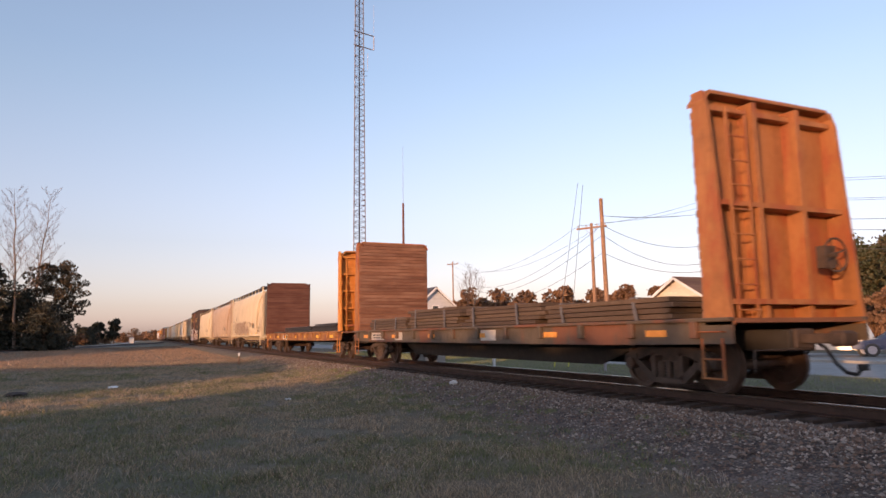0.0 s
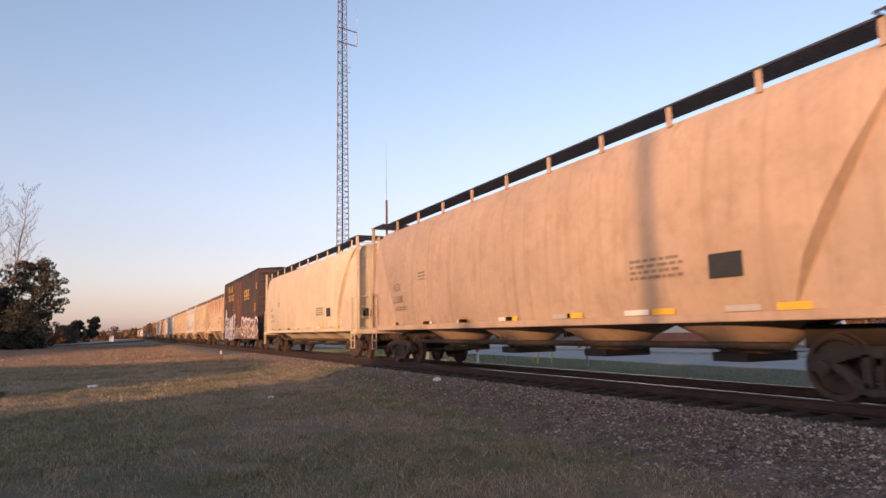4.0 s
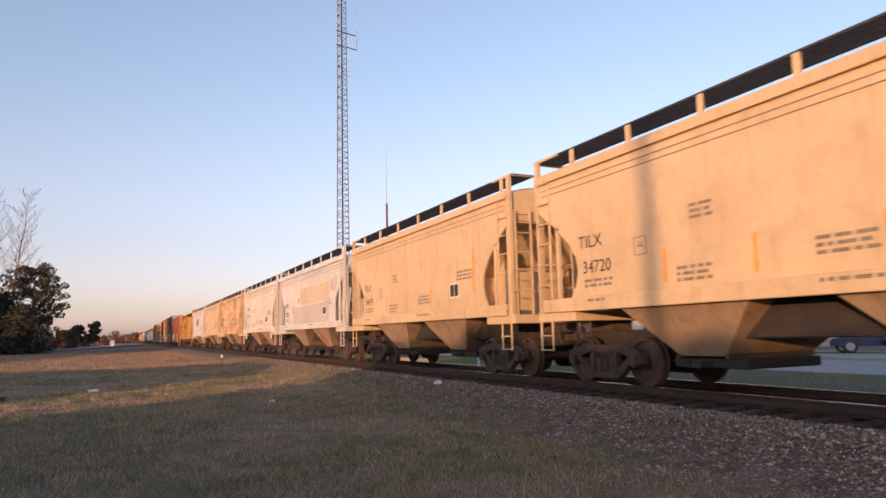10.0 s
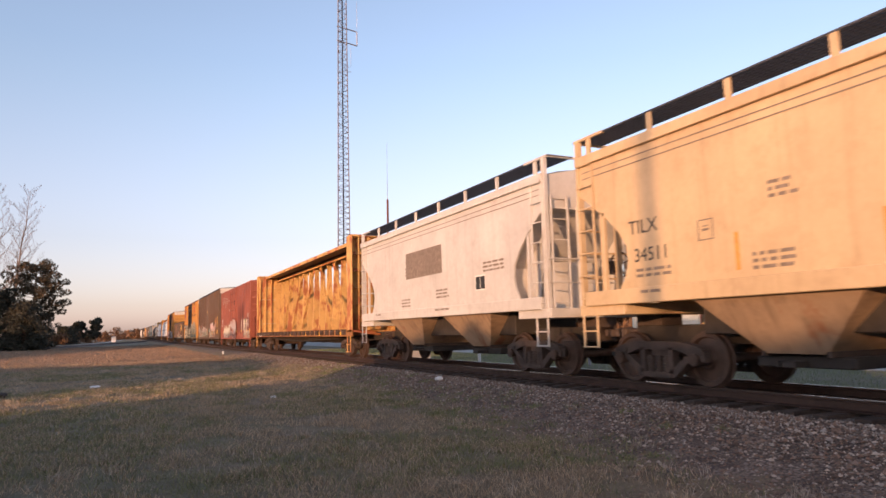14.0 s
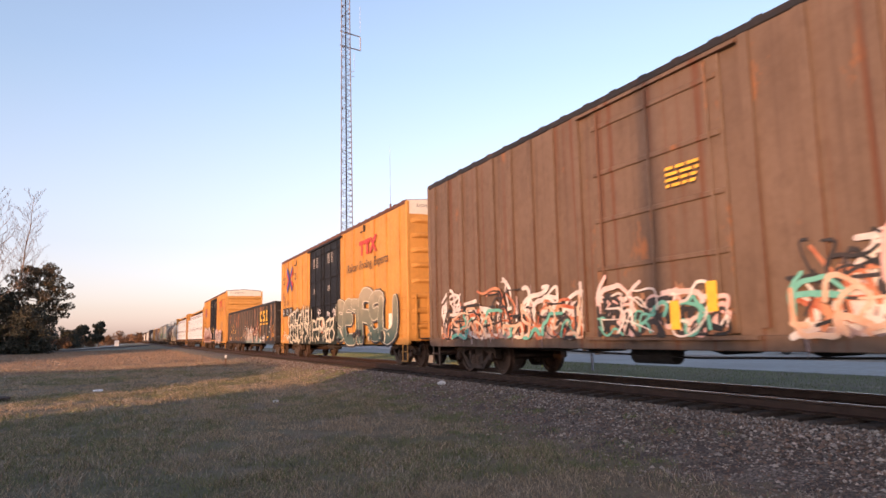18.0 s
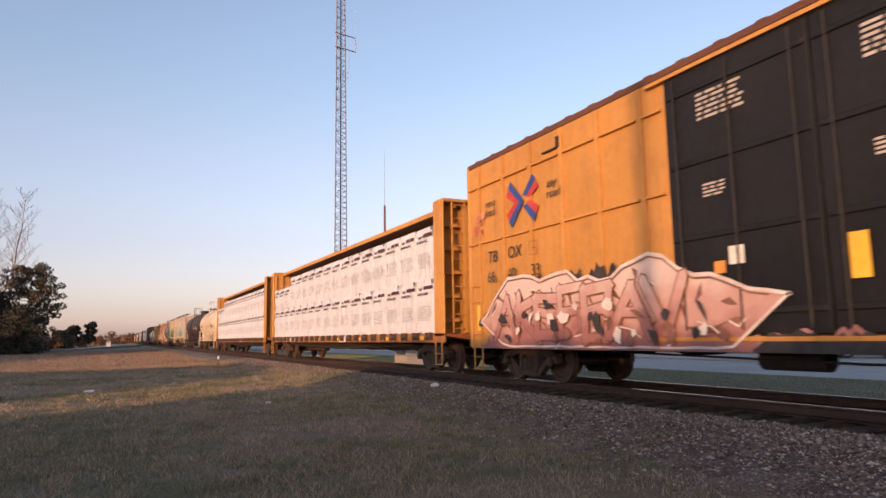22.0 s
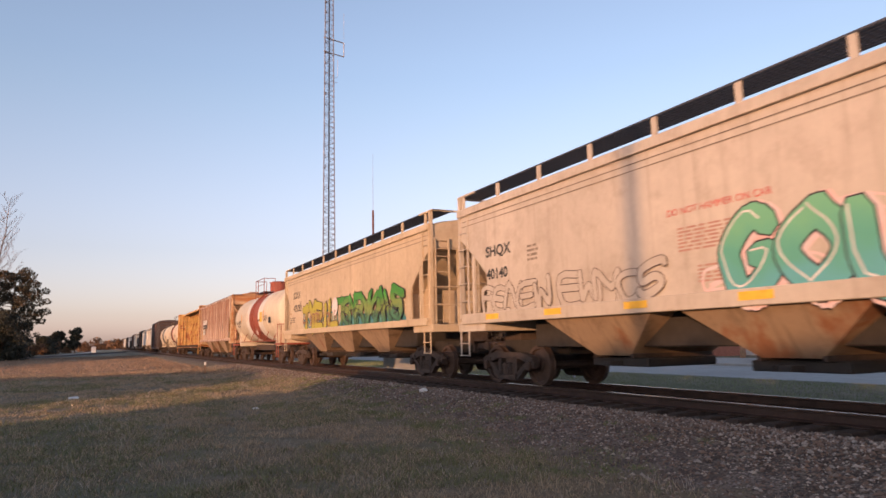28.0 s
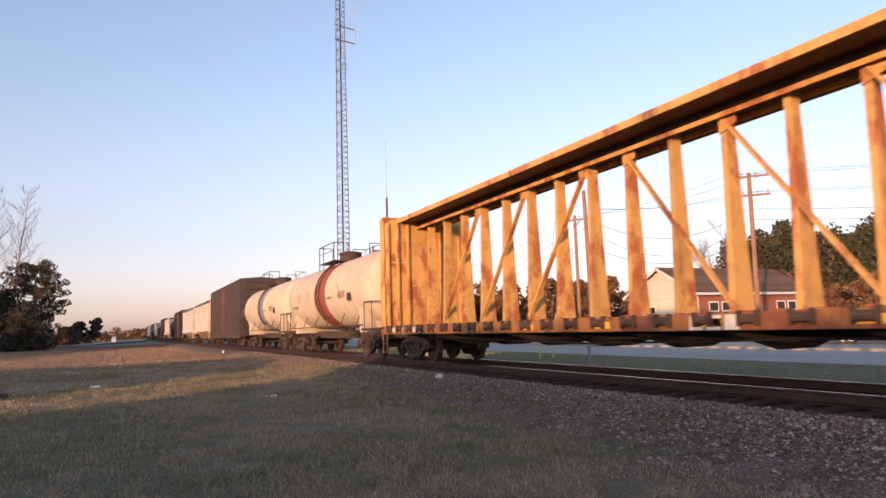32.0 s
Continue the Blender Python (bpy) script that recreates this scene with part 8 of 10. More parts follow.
def two_bay(a, b, label, body, number=None, seed=1, rusty=False, patches=False, circle=False, trim=None, marks=True, tag=None):
    car, length, y = railcar("covered_hopper", a, b, label, "hopper car")
    h = hopper(car, length, body, 2, ANGLE_CUT if patches else ROUND_CUT, trim=trim)
    if number:
        up = 0.34 if circle else 0.0
        wide = 1.12 if circle else 1.0
        lettering(car, number[0], h - (1.45 if circle else 1.36), 2.58 + up, 0.34, BLACK_MARK, None, wide)
        lettering(car, number[1], h - (1.47 if circle else 1.46), 2.10 + up, 0.33, BLACK_MARK, None, wide)
        stencils(car, h - (2.0 if circle else 1.9), 1.93, 0.8, 2, GREY_MARK, seed=seed)
        outline_box(car, h - (3.3 if circle else 3.05), 2.44 + up, 0.3, 0.32, GREY_MARK)
    if marks:
        stencils(car, h - 4.4, 2.9, 0.45, 3, GREY_MARK, seed=seed + 1)
        stencils(car, h - 4.2, 1.95, 0.7, 3, GREY_MARK, seed=seed + 2)
        stencils(car, -0.9, 2.1, 0.8, 3, GREY_MARK, seed=seed + 3)
        stencils(car, -h + 2.2, 2.6, 1.0, 3, GREY_MARK, seed=seed + 4)
        yp = -h + (2.98 if circle else 2.85)
        mark(car, "stencil_panel", yp, 2.16, 0.52, 0.38, WHITE_MARK)
        for k in (-1, 1):
            mark(car, "panel_field", yp + k * 0.12, 2.16, 0.21, 0.31, BLACK_MARK, -HALF - 0.008)
    if not rusty and not patches and not circle:
        for yy in (h - 3.6, 0.4, -1.4):
            mark(car, "upright_tape", yy, 2.05, 0.07, 0.55, ORANGE_MARK)
        mark(car, "upright_tape", -h + 1.75, 2.6, 0.09, 1.1, ORANGE_MARK)
    if circle:
        me = shaped("emblem_disc", lambda bm: rod(bm, (0, 0, 0), (-0.003, 0, 0), 0.35, 32))
        put("round_emblem", me, WHITE_MARK, car, "white round emblem", pose(-HALF - 0.004, -h + 1.39, 3.55))
        ring = shaped("emblem_ring", lambda bm: loft(bm, [[(-0.003, r * math.cos(q * 0.19635), r * math.sin(q * 0.19635)) for q in range(32)] for r in (0.33, 0.355)], caps=False))
        put("emblem_ring", ring, GREY_MARK, car, "", pose(-HALF - 0.008, -h + 1.39, 3.55))
        mark(car, "emblem_bar", -h + 1.39, 3.55, 0.66, 0.03, GREY_MARK, -HALF - 0.009)
        reflectors(car, h, 1.55, 5, -HALF - 0.074)
        for e in (-1, 1):
            bm = bmesh.new()
            box(bm, -HALF - 0.07, -HALF + 0.02, e * (h - 1.38) - 0.1, e * (h - 1.38) + 0.1, 0.98, 1.42, 0.02)
            part("jacking_bracket", bm, OFF_WHITE, car, "white jacking bracket")
        stencils(car, 0.4, 2.2, 0.8, 5, FADED_RED, None, 0.03, seed + 9)
    if patches:
        mark(car, "paint_patch", -1.33, 3.0, 5.1, 0.78, PATCH_TAN)
        mark(car, "paint_patch", -0.55, 2.1, 6.5, 0.85, PATCH_GREY, -HALF - 0.0035)
        mark(car, "paint_patch", -4.57, 3.2, 0.98, 0.5, PATCH_GREY)
    stencils(car, h - 1.9, 1.56, 0.5, 1, GREY_MARK, -HALF - 0.074, seed=seed + 6)
    stencils(car, -1.0, 1.56, 0.9, 1, GREY_MARK, -HALF - 0.074, seed=seed + 7)
    if tag:
        graffiti(car, tag[0], tag[1], tag[2], tag[3], tag[4], None, tag[5], seed, fat=0.02, rim=0.008, bend=0.14)
    return car, h


def build_train():
    # the tail of the car ahead
    car, L, y = railcar("bulkhead_flatcar", -15.2, 5.3, "rust-red bulkhead flatcar with an empty deck", "flatcar")
    bulkhead_flat(car, L, RED_BOX, PLANKS, side=GREEN_GREY)

    car, L, y = railcar("bulkhead_flatcar", 6.4, 27.2, "grimy bulkhead flatcar with orange ends and a low load of lumber", "flatcar")
    h = bulkhead_flat(car, L, RUST_STEEL, PLANKS, 1.2, 4.78, 0.16, 0.8, side=GREEN_GREY, low=0.78, beams=3)
    reflectors(car, h, 0.98, 6, -HALF - 0.012, ORANGE_MARK, (0.5, 0.11))
    for yy, w in ((6.6, 1.4), (-2.0, 0.8), (4.4, 0.7)):
        mark(car, "paint_patch", yy, 0.98, w, 0.26, PATCH_GREY, -HALF - 0.006, "pale patch of paint with worn numbers")
    stencils(car, 6.6, 1.0, 1.1, 2, BLACK_MARK, -HALF - 0.011, seed=70)
    for e in (-1, 1):
        bm = bmesh.new()
        slab(bm, [(e * 0.55, -h + 2.6, 0.95), (e * 0.55, -h + 4.4, 0.34), (e * 0.55, h - 4.4, 0.34), (e * 0.55, h - 2.6, 0.95)], (-e * 0.05, 0, 0))
        part("fishbelly_sill", bm, DARK, car, "deep dark sill under the deck")
    lumber(y, -h + 1.4, h - 1.2)

    car, L, y = railcar("bulkhead_flatcar", 27.2, 48.6, "orange bulkhead flatcar with a low load of dark steel", "flatcar")
    h = bulkhead_flat(car, L, ORANGE_STEEL, PLANKS, 1.22, 4.76, 0.3, side=SIDE_ORANGE, low=0.8, rear=(0.48, 0.32, DARK_RUST, DARK_PLANKS))
    reflectors(car, h, 1.0, 7, -HALF - 0.012)
    logo_bars(car, 3.6, 0.86, 0.9, 0.24, WHITE_MARK, -HALF - 0.008)
    mark(car, "stencil_panel", 2.5, 0.98, 0.34, 0.3, WHITE_MARK, -HALF - 0.008)
    mark(car, "panel_field", 2.5, 0.98, 0.2, 0.24, BLACK_MARK, -HALF - 0.013)
    steel_load(y, -h + 1.2, h - 1.6)

    for a, b, body, word, label in ((49.0, 68.9, CREAM, "SOUTHSK", "long cream covered hopper with bulging sides and brown outline graffiti"),
                                    (68.64, 89.1, PINKISH, None, "long dusty beige covered hopper with bulging sides"),
                                    (89.1, 109.0, CREAM, None, "long cream covered hopper with bulging sides and black stencils")):
        car, L, y = railcar("covered_hopper", a, b, label, "hopper car")
        h = shell_hopper(car, L, body, CREAM if body is CREAM else body)
        x = -1.60
        n = {49.0: "21471", 68.64: "21308", 89.1: "21142"}[a]
        lettering(car, "AEX", h - 2.15, 2.30, 0.34, GREY_MARK, x)
        lettering(car, n, h - 2.15, 1.92, 0.33, GREY_MARK, x - 0.005)
        stencils(car, h - 4.4, 2.7, 0.5, 3, GREY_MARK, x - 0.006, seed=int(a))
        stencils(car, h - 2.8, 1.76, 0.9, 2, GREY_MARK, x, 0.035, int(a) + 1)
        stencils(car, -h + 4.6, 2.1, 1.2, 4, GREY_MARK, x, seed=int(a) + 2)
        mark(car, "stencil_panel", -h + 3.2, 1.9, 0.6, 0.36, BLACK_MARK, x + 0.005)
        for k in range(7):
            mark(car, "reflector", -h + 2.2 + k * (2 * h - 4.4) / 6, 1.27, 0.5, 0.1, YELLOW_MARK, -1.535)
            mark(car, "stencil_block", -h + 3.0 + k * (2 * h - 4.4) / 6.5, 1.27, 0.6, 0.09, WHITE_MARK if k % 2 else PATCH_GREY, -1.535)
        if word:
            ragged(car, 2.6, 1.35, 5.6, 1.3, SMEAR_SPRAY, 7, x - 0.006, 1.0, "thin smears of tan spray")
            graffiti(car, "SUMIHENSKE", 5.2, 1.38, 6.6, 0.84, SMEAR_SPRAY, BROWN_SPRAY, 5, x - 0.010, 0.09, 0.018, None, 0.04, None, 1.12, True)
            tangle(car, 5.0, 1.34, 6.2, 1.1, BROWN_SPRAY, 10, 24, (0.010, 0.024), x - 0.08, 0.25)
            graffiti(car, "OC", -1.0, 1.5, 3.6, 0.7, None, BROWN_SPRAY, 9, x - 0.012, 0.004, 0.014, bend=0.2)
            tangle(car, -1.6, 1.5, 1.4, 0.4, BROWN_SPRAY, 11, 9, (0.006, 0.012), x - 0.012)
            graffiti(car, "UIE", -h + 1.75, 1.42, 1.35, 0.55, None, BLACK_SPRAY, 4, -1.475, 0.03, 0.016, bend=0.1)
            mark(car, "upright_tape", -h + 3.6, 2.2, 0.09, 0.6, ORANGE_MARK, x - 0.004)

    car, L, y = railcar("boxcar", 108.5, 126.2, "dark brown boxcar with yellow lettering and white graffiti", "boxcar")
    h = boxcar(car, 16.6, BROWN_BOX, [(-1.1, 2.0, DOOR_BROWN)], 5.3, 8, end_paint=BROWN_BOX, roof=BLACK_CAR, inset=0.5, rib_size=(0.10, 0.045), door_trim=DOOR_RUST)
    set_back(car, 0.65)
    x = -HALF - 0.072
    for ch, yy, zz in (("B", 5.76, 4.40), ("I", 4.92, 4.40), ("G", 4.28, 4.40), ("B", 5.73, 3.71), ("L", 4.99, 3.71), ("U", 4.27, 3.71), ("E", 3.47, 3.71)):
        lettering(car, ch, yy, zz, 0.70, YELLOW_MARK, x, 0.95, bold=0.025)
    for k, yy in enumerate((-2.1, -2.85, -3.62)):
        logo_letter(car, "CSX"[k], yy, 3.56, 0.6, YELLOW_MARK, x - 0.002)
    outline_box(car, 3.17, 2.95, 0.6, 0.36, YELLOW_MARK, x)
    stencils(car, -h + 1.4, 3.0, 0.7, 6, ORANGE_MARK, -HALF - 0.07, seed=12)
    tangle(car, 7.2, 2.65, 0.5, 0.75, WHITE_SPRAY, 31, 9, (0.03, 0.06), x, 0.6)
    mark(car, "yellow_panel", 7.5, 3.75, 0.26, 0.36, ORANGE_MARK, x)
    lettering(car, "CS XT", 7.25, 2.34, 0.3, ORANGE_MARK, x, 1.3)
    for a, b, num in ((7.32, 6.80, "15"), (6.57, 6.05, "13"), (5.76, 5.24, "06")):
        mark(car, "number_panel", (a + b) / 2, 2.0, a - b, 0.46, BLACK_MARK, x - 0.036)
        lettering(car, num, a - 0.06, 1.88, 0.34, WHITE_MARK, x - 0.042, bold=0.008)
    ragged(car, 7.55, 0.74, 5.5, 1.7, LAVENDER_SPRAY, 3, x - 0.002, 0.5, low=0.02)
    ragged(car, 5.6, 1.9, 3.5, 0.75, WHITE_SPRAY, 35, x + 0.001, 0.75)
    graffiti(car, "SAULE", 7.3, 0.84, 5.1, 1.42, LAVENDER_SPRAY, BLACK_SPRAY, 34, x - 0.005, 0.20, 0.022, None, 0.05, None, 1.2, True)
    shards(car, 7.3, 0.78, 5.0, 1.2, (BLACK_SPRAY,), 32, 24, x - 0.046, (0.2, 0.55), "thin black sprayed strokes")
    shards(car, 7.3, 0.8, 5.2, 1.3, (WHITE_SPRAY,), 37, 10, x - 0.056, (0.25, 0.55))
    ragged(car, 2.0, 0.76, 3.2, 0.9, MAROON_SPRAY, 36, -HALF - 0.1, 0.7)
    tangle(car, 2.0, 0.8, 3.0, 1.0, CREAM_SPRAY, 23, 14, (0.02, 0.05), -HALF - 0.115)
    ragged(car, -1.15, 0.74, 6.6, 1.62, MAROON_SPRAY, 8, x + 0.001, 0.35, low=0.02)
    graffiti(car, "SORBSUS", -1.2, 0.86, 6.5, 1.25, WHITE_SPRAY, MAROON_SPRAY, 8, x - 0.006, 0.085, 0.03, None, 0.05, None, 1.2, True)
    shards(car, -1.2, 0.78, 6.5, 1.2, (CREAM_SPRAY, MAROON_SPRAY, WHITE_SPRAY, BROWN_SPRAY), 18, 15, x - 0.055, (0.3, 0.8))
    tangle(car, -1.2, 0.8, 6.4, 1.0, CREAM_SPRAY, 19, 16, (0.015, 0.04), x - 0.075)
    ragged(car, 7.5, 2.35, 0.5, 1.2, WHITE_SPRAY, 24, x, 0.75)
    vent_hook(car, -4.35, 4.93, -HALF - 0.03)
    for yy in (h - 0.6, 4.78, 2.38, -2.0, -4.1, -6.2):
        mark(car, "reflector", yy, 1.5, 0.6, 0.12, YELLOW_MARK, -HALF - 0.145)
    mark(car, "stencil_panel", -6.16, 1.80, 0.55, 0.38, WHITE_MARK, -HALF - 0.112)
    for k in (-1, 1):
        mark(car, "panel_field", -6.16 + k * 0.13, 1.80, 0.21, 0.28, BLACK_MARK, -HALF - 0.118)
    mark(car, "yellow_panel", -6.16, 1.44, 0.55, 0.3, YELLOW_MARK, -HALF - 0.112)
    mark(car, "yellow_panel", -6.8, 4.2, 0.34, 0.42, ORANGE_MARK, -HALF - 0.072)

    two_bay(126.2, 139.3, "tan covered hopper with rust streaks running from the roof", TAN_RUSTY, ("TILX", "34686"), 21)
    two_bay(139.4, 152.3, "tan two-bay covered hopper with orange tape marks", TAN, ("TILX", "34737"), 22)
    car, h = two_bay(152.0, 164.75, "off-white covered hopper with black and teal tags", OFF_WHITE, ("MWCX", "300243"), 23, circle=True, tag=("ROEAKWK", 3.1, 1.75, 2.9, 0.45, BLACK_SPRAY))
    ragged(car, -0.3, 1.7, 0.72, 0.46, TEAL_SPRAY, 6, -HALF - 0.006, 0.3, "small teal sprayed tag", "tag")
    tangle(car, -0.35, 1.72, 0.6, 0.36, BLACK_SPRAY, 7, 5, (0.008, 0.014), -HALF - 0.01)
    two_bay(164.65, 177.3, "tan two-bay covered hopper with a few rust runs", TAN, ("TILX", "34720"), 24)
    two_bay(177.3, 190.0, "clean tan covered hopper with two bays", TAN, ("TILX", "34430"), 25)
    two_bay(190.0, 203.2, "pale covered hopper with tan and grey paint patches", GREY_WHITE, ("NKRY", "71203"), 26, patches=True)
    two_bay(203.0, 215.7, "off-white covered hopper with a round emblem", OFF_WHITE, ("MWCX", "300375"), 27, circle=True)
    two_bay(215.8, 228.5, "covered hopper with rust blooming through cream paint", RUST_OVER, ("TILX", "33076"), 28, rusty=True, tag=("ROCK", -0.45, 2.25, 1.3, 0.42, BROWN_SPRAY))
    two_bay(228.5, 241.9, "tan two-bay covered hopper with orange tape marks", TAN, ("TILX", "34511"), 29)
    car, h = two_bay(241.9, 255.0, "pale grey covered hopper with a faded emblem", GREY_WHITE, None, 30, rusty=True)
    mark(car, "faded_emblem", 0.4, 3.0, 2.6, 0.8, GREY_MARK)

    car, L, y = railcar("centerbeam_flatcar", 255.0, 277.1, "empty worn yellow centre-beam flatcar", "flatcar")
    h = centrebeam(car, L, YELLOW_STEEL, RUST_STEEL, YELLOW_STEEL, sill_mat=SIDE_ORANGE)
    stencils(car, h - 1.5, 0.92, 0.9, 1, WHITE_MARK, -HALF - 0.012, 0.15, 46)
    stencils(car, h - 2.9, 0.92, 1.0, 1, WHITE_MARK, -HALF - 0.012, 0.15, 47)
    logo_bars(car, h - 1.2, 0.88, 0.8, 0.22, WHITE_MARK, -HALF - 0.008)
    reflectors(car, h, 0.98, 7, -HALF - 0.008)

    car, L, y = railcar("boxcar", 277.1, 294.85, "oxide-red boxcar with white paint patches and graffiti", "boxcar")
    h = boxcar(car, 17.0, RED_BOX, [(-1.3, 1.9, RED_BOX)], 4.76, 5, inset=0.75, rib_size=(0.14, 0.02))
    set_back(car, 0.28)
    for yy, z, w, hh in ((7.0, 3.95, 0.22, 0.62), (6.5, 4.0, 0.22, 0.6), (6.0, 4.05, 0.2, 0.5), (5.0, 4.0, 0.5, 0.42), (5.0, 3.55, 0.42, 0.4), (4.2, 3.9, 0.42, 0.5), (3.2, 3.85, 0.5, 0.16), (2.75, 3.05, 0.5, 0.2), (7.3, 3.0, 0.2, 0.35)):
        stencils(car, yy, z + hh * 0.25, w, 3, PATCH_GREY, -HALF - 0.055, hh * 0.19, int(yy * 9))
    x = -HALF - 0.056
    for yy, w, z0, z1 in ((-2.38, 0.36, 1.2, 3.3), (-3.25, 0.34, 1.15, 3.4), (-3.98, 0.3, 1.2, 3.5), (-4.32, 0.3, 1.2, 3.6)):
        ragged(car, yy + w / 2, z0, w, z1 - z0, RUN_RED, int(yy * -10), x - 0.004, 0.08, "dull red strip of overpaint", "repaint_strip")
    for z in (1.62, 2.3, 2.98, 3.66, 4.3):
        mark(car, "door_seam", 0.52, z, 3.0, 0.03, DARK_SEAM, -HALF - 0.098)
    for yy in (0.35, 0.0):
        ragged(car, yy, 3.4, 0.18, 0.42, DARK_SEAM, 28, -HALF - 0.066, 0.3, "small dark painted bar")
    ragged(car, 6.1, 0.82, 4.3, 1.5, LIME_SPRAY, 13, x - 0.002, 0.62, low=0.06)
    tangle(car, 6.0, 0.85, 4.1, 1.1, WHITE_SPRAY, 14, 26, (0.02, 0.06), x - 0.008)
    tangle(car, 3.2, 0.85, 1.4, 0.7, BLACK_SPRAY, 15, 6, (0.03, 0.07), x - 0.02)
    tangle(car, 6.0, 0.82, 4.1, 0.35, BROWN_SPRAY, 12, 8, (0.03, 0.06), x - 0.02)
    tangle(car, 5.8, 0.85, 3.8, 0.9, LIME_SPRAY, 16, 12, (0.02, 0.05), x - 0.026)
    graffiti(car, "CIR", 1.85, 0.98, 2.8, 0.98, BLUSH_SPRAY, WHITE_SPRAY, 15, -HALF - 0.115, 0.26, 0.022, None, 0.05, RUN_RED)
    ragged(car, 1.4, 1.0, 1.6, 0.3, BLACK_SPRAY, 27, -HALF - 0.145, 0.9)
    tangle(car, 1.85, 0.95, 2.8, 0.8, RED_SPRAY, 26, 7, (0.015, 0.035), -HALF - 0.15)
    ragged(car, -3.5, 1.2, 0.42, 1.15, CREAM_SPRAY, 17, x - 0.002, 0.25)
    ragged(car, -4.45, 1.35, 1.8, 1.0, CREAM_SPRAY, 18, x - 0.002, 0.3, low=0.1)
    ragged(car, -4.8, 0.82, 2.5, 0.62, CREAM_SPRAY, 19, x - 0.004, 0.3, low=0.05)
    ragged(car, -5.3, 1.45, 0.5, 0.9, RUN_RED, 20, x - 0.008, 0.2)
    ragged(car, -6.15, 1.35, 0.95, 1.0, RUN_RED, 21, x - 0.008, 0.12)
    stencils(car, -6.6, 2.05, 0.6, 7, PATCH_GREY, x - 0.012, 0.04, 36)
    tangle(car, -4.4, 0.82, 2.8, 0.5, GREEN_GREY_SPRAY, 24, 8, (0.03, 0.06), x - 0.012)
    tangle(car, -2.6, 0.82, 4.6, 0.45, RED_SPRAY, 25, 9, (0.03, 0.06), x - 0.02)
    me = shaped("small_disc", lambda bm: rod(bm, (0, 0, 0), (-0.003, 0, 0), 0.13, 20))
    put("sticker", me, GREEN_SPRAY, car, "round green sticker", pose(x - 0.014, -5.45, 2.02))
    put("sticker", me, BLACK_SPRAY, car, "round black sticker", pose(x - 0.014, -5.72, 2.12))
    mark(car, "stencil_panel", -5.52, 1.7, 0.34, 0.3, WHITE_MARK, x - 0.014)
    mark(car, "panel_field", -5.52, 1.7, 0.25, 0.22, BLACK_MARK, x - 0.019)
    stencils(car, h - 0.9, 2.3, 0.6, 5, WHITE_MARK, -HALF - 0.056, 0.07, 31)
    stencils(car, -h + 1.2, 2.5, 0.7, 5, PATCH_GREY, -HALF - 0.056, 0.035, 32)
    mark(car, "yellow_panel", -h + 0.5, 1.3, 0.4, 0.3, YELLOW_MARK, -HALF - 0.056)
    reflectors(car, h, 1.3, 6, -HALF - 0.056)

    car, L, y = railcar("boxcar", 294.85, 315.3, "tall faded brown boxcar covered low down in graffiti", "boxcar")
    h = boxcar(car, L, TAUPE_BOX, [(-1.3, 1.8, TAUPE_BOX)], 5.35, 9, band=BAND_WHITE, inset=0.85, roof=BLACK_CAR, rib_size=(0.16, 0.06), door_ribs=5)
    x = -HALF - 0.074
    for y0, w, hh, sd in ((h - 0.9, 6.2, 1.35, 51), (-2.2, 4.6, 1.5, 54)):
        ragged(car, y0, 0.92, w, hh, MIXED_SPRAY, sd, x + 0.004, 0.9, low=0.05)
        tangle(car, y0, 0.92, w, hh * 1.05, WHITE_SPRAY, sd, 40, (0.025, 0.06), x - 0.005)
        tangle(car, y0, 0.92, w, hh * 0.85, RED_SPRAY, sd + 1, 26, (0.02, 0.05), x - 0.024)
        tangle(car, y0, 0.92, w, hh * 0.85, BLACK_SPRAY, sd + 2, 26, (0.015, 0.04), x - 0.036)
        tangle(car, y0, 0.92, w, hh * 0.6, TEAL_SPRAY, sd + 3, 9, (0.02, 0.05), x - 0.046)
        tangle(car, y0, 0.92, w, hh * 0.7, ORANGE_LINE, sd + 4, 14, (0.02, 0.05), x - 0.05)
    xd = -HALF - 0.135
    ragged(car, 1.7, 0.94, 2.9, 1.3, BROWN_SPRAY, 59, xd + 0.004, 0.9)
    tangle(car, 1.7, 0.95, 2.9, 1.1, PINK_SPRAY, 57, 16, (0.03, 0.07), xd)
    tangle(car, 1.7, 0.95, 2.9, 0.9, BLACK_SPRAY, 58, 22, (0.03, 0.06), xd - 0.01)
    tangle(car, 1.7, 0.95, 2.9, 0.7, TEAL_SPRAY, 60, 8, (0.02, 0.04), xd - 0.02)
    tangle(car, 1.7, 0.95, 2.9, 1.0, WHITE_SPRAY, 61, 10, (0.012, 0.03), xd - 0.024)
    for yy, zz in ((-0.2, 1.25), (-0.95, 1.5), (-5.3, 1.3), (-7.4, 1.4)):
        mark(car, "yellow_panel", yy, zz, 0.2, 0.45, YELLOW_MARK, xd - 0.03)
    stencils(car, -0.5, 3.56, 0.7, 4, YELLOW_MARK, xd, 0.05, 34)
    tangle(car, -3.2, 1.5, 4.4, 0.95, PINK_SPRAY, 62, 16, (0.05, 0.10), x - 0.052)
    mark(car, "yellow_panel", -h + 0.9, 2.3, 0.2, 1.0, YELLOW_MARK, -HALF - 0.074)
    mark(car, "yellow_panel", -h + 0.9, 1.35, 0.5, 0.35, YELLOW_MARK, -HALF - 0.074)
    stencils(car, -h + 2.2, 2.6, 1.2, 6, ORANGE_MARK, -HALF - 0.074, 0.08, 33)

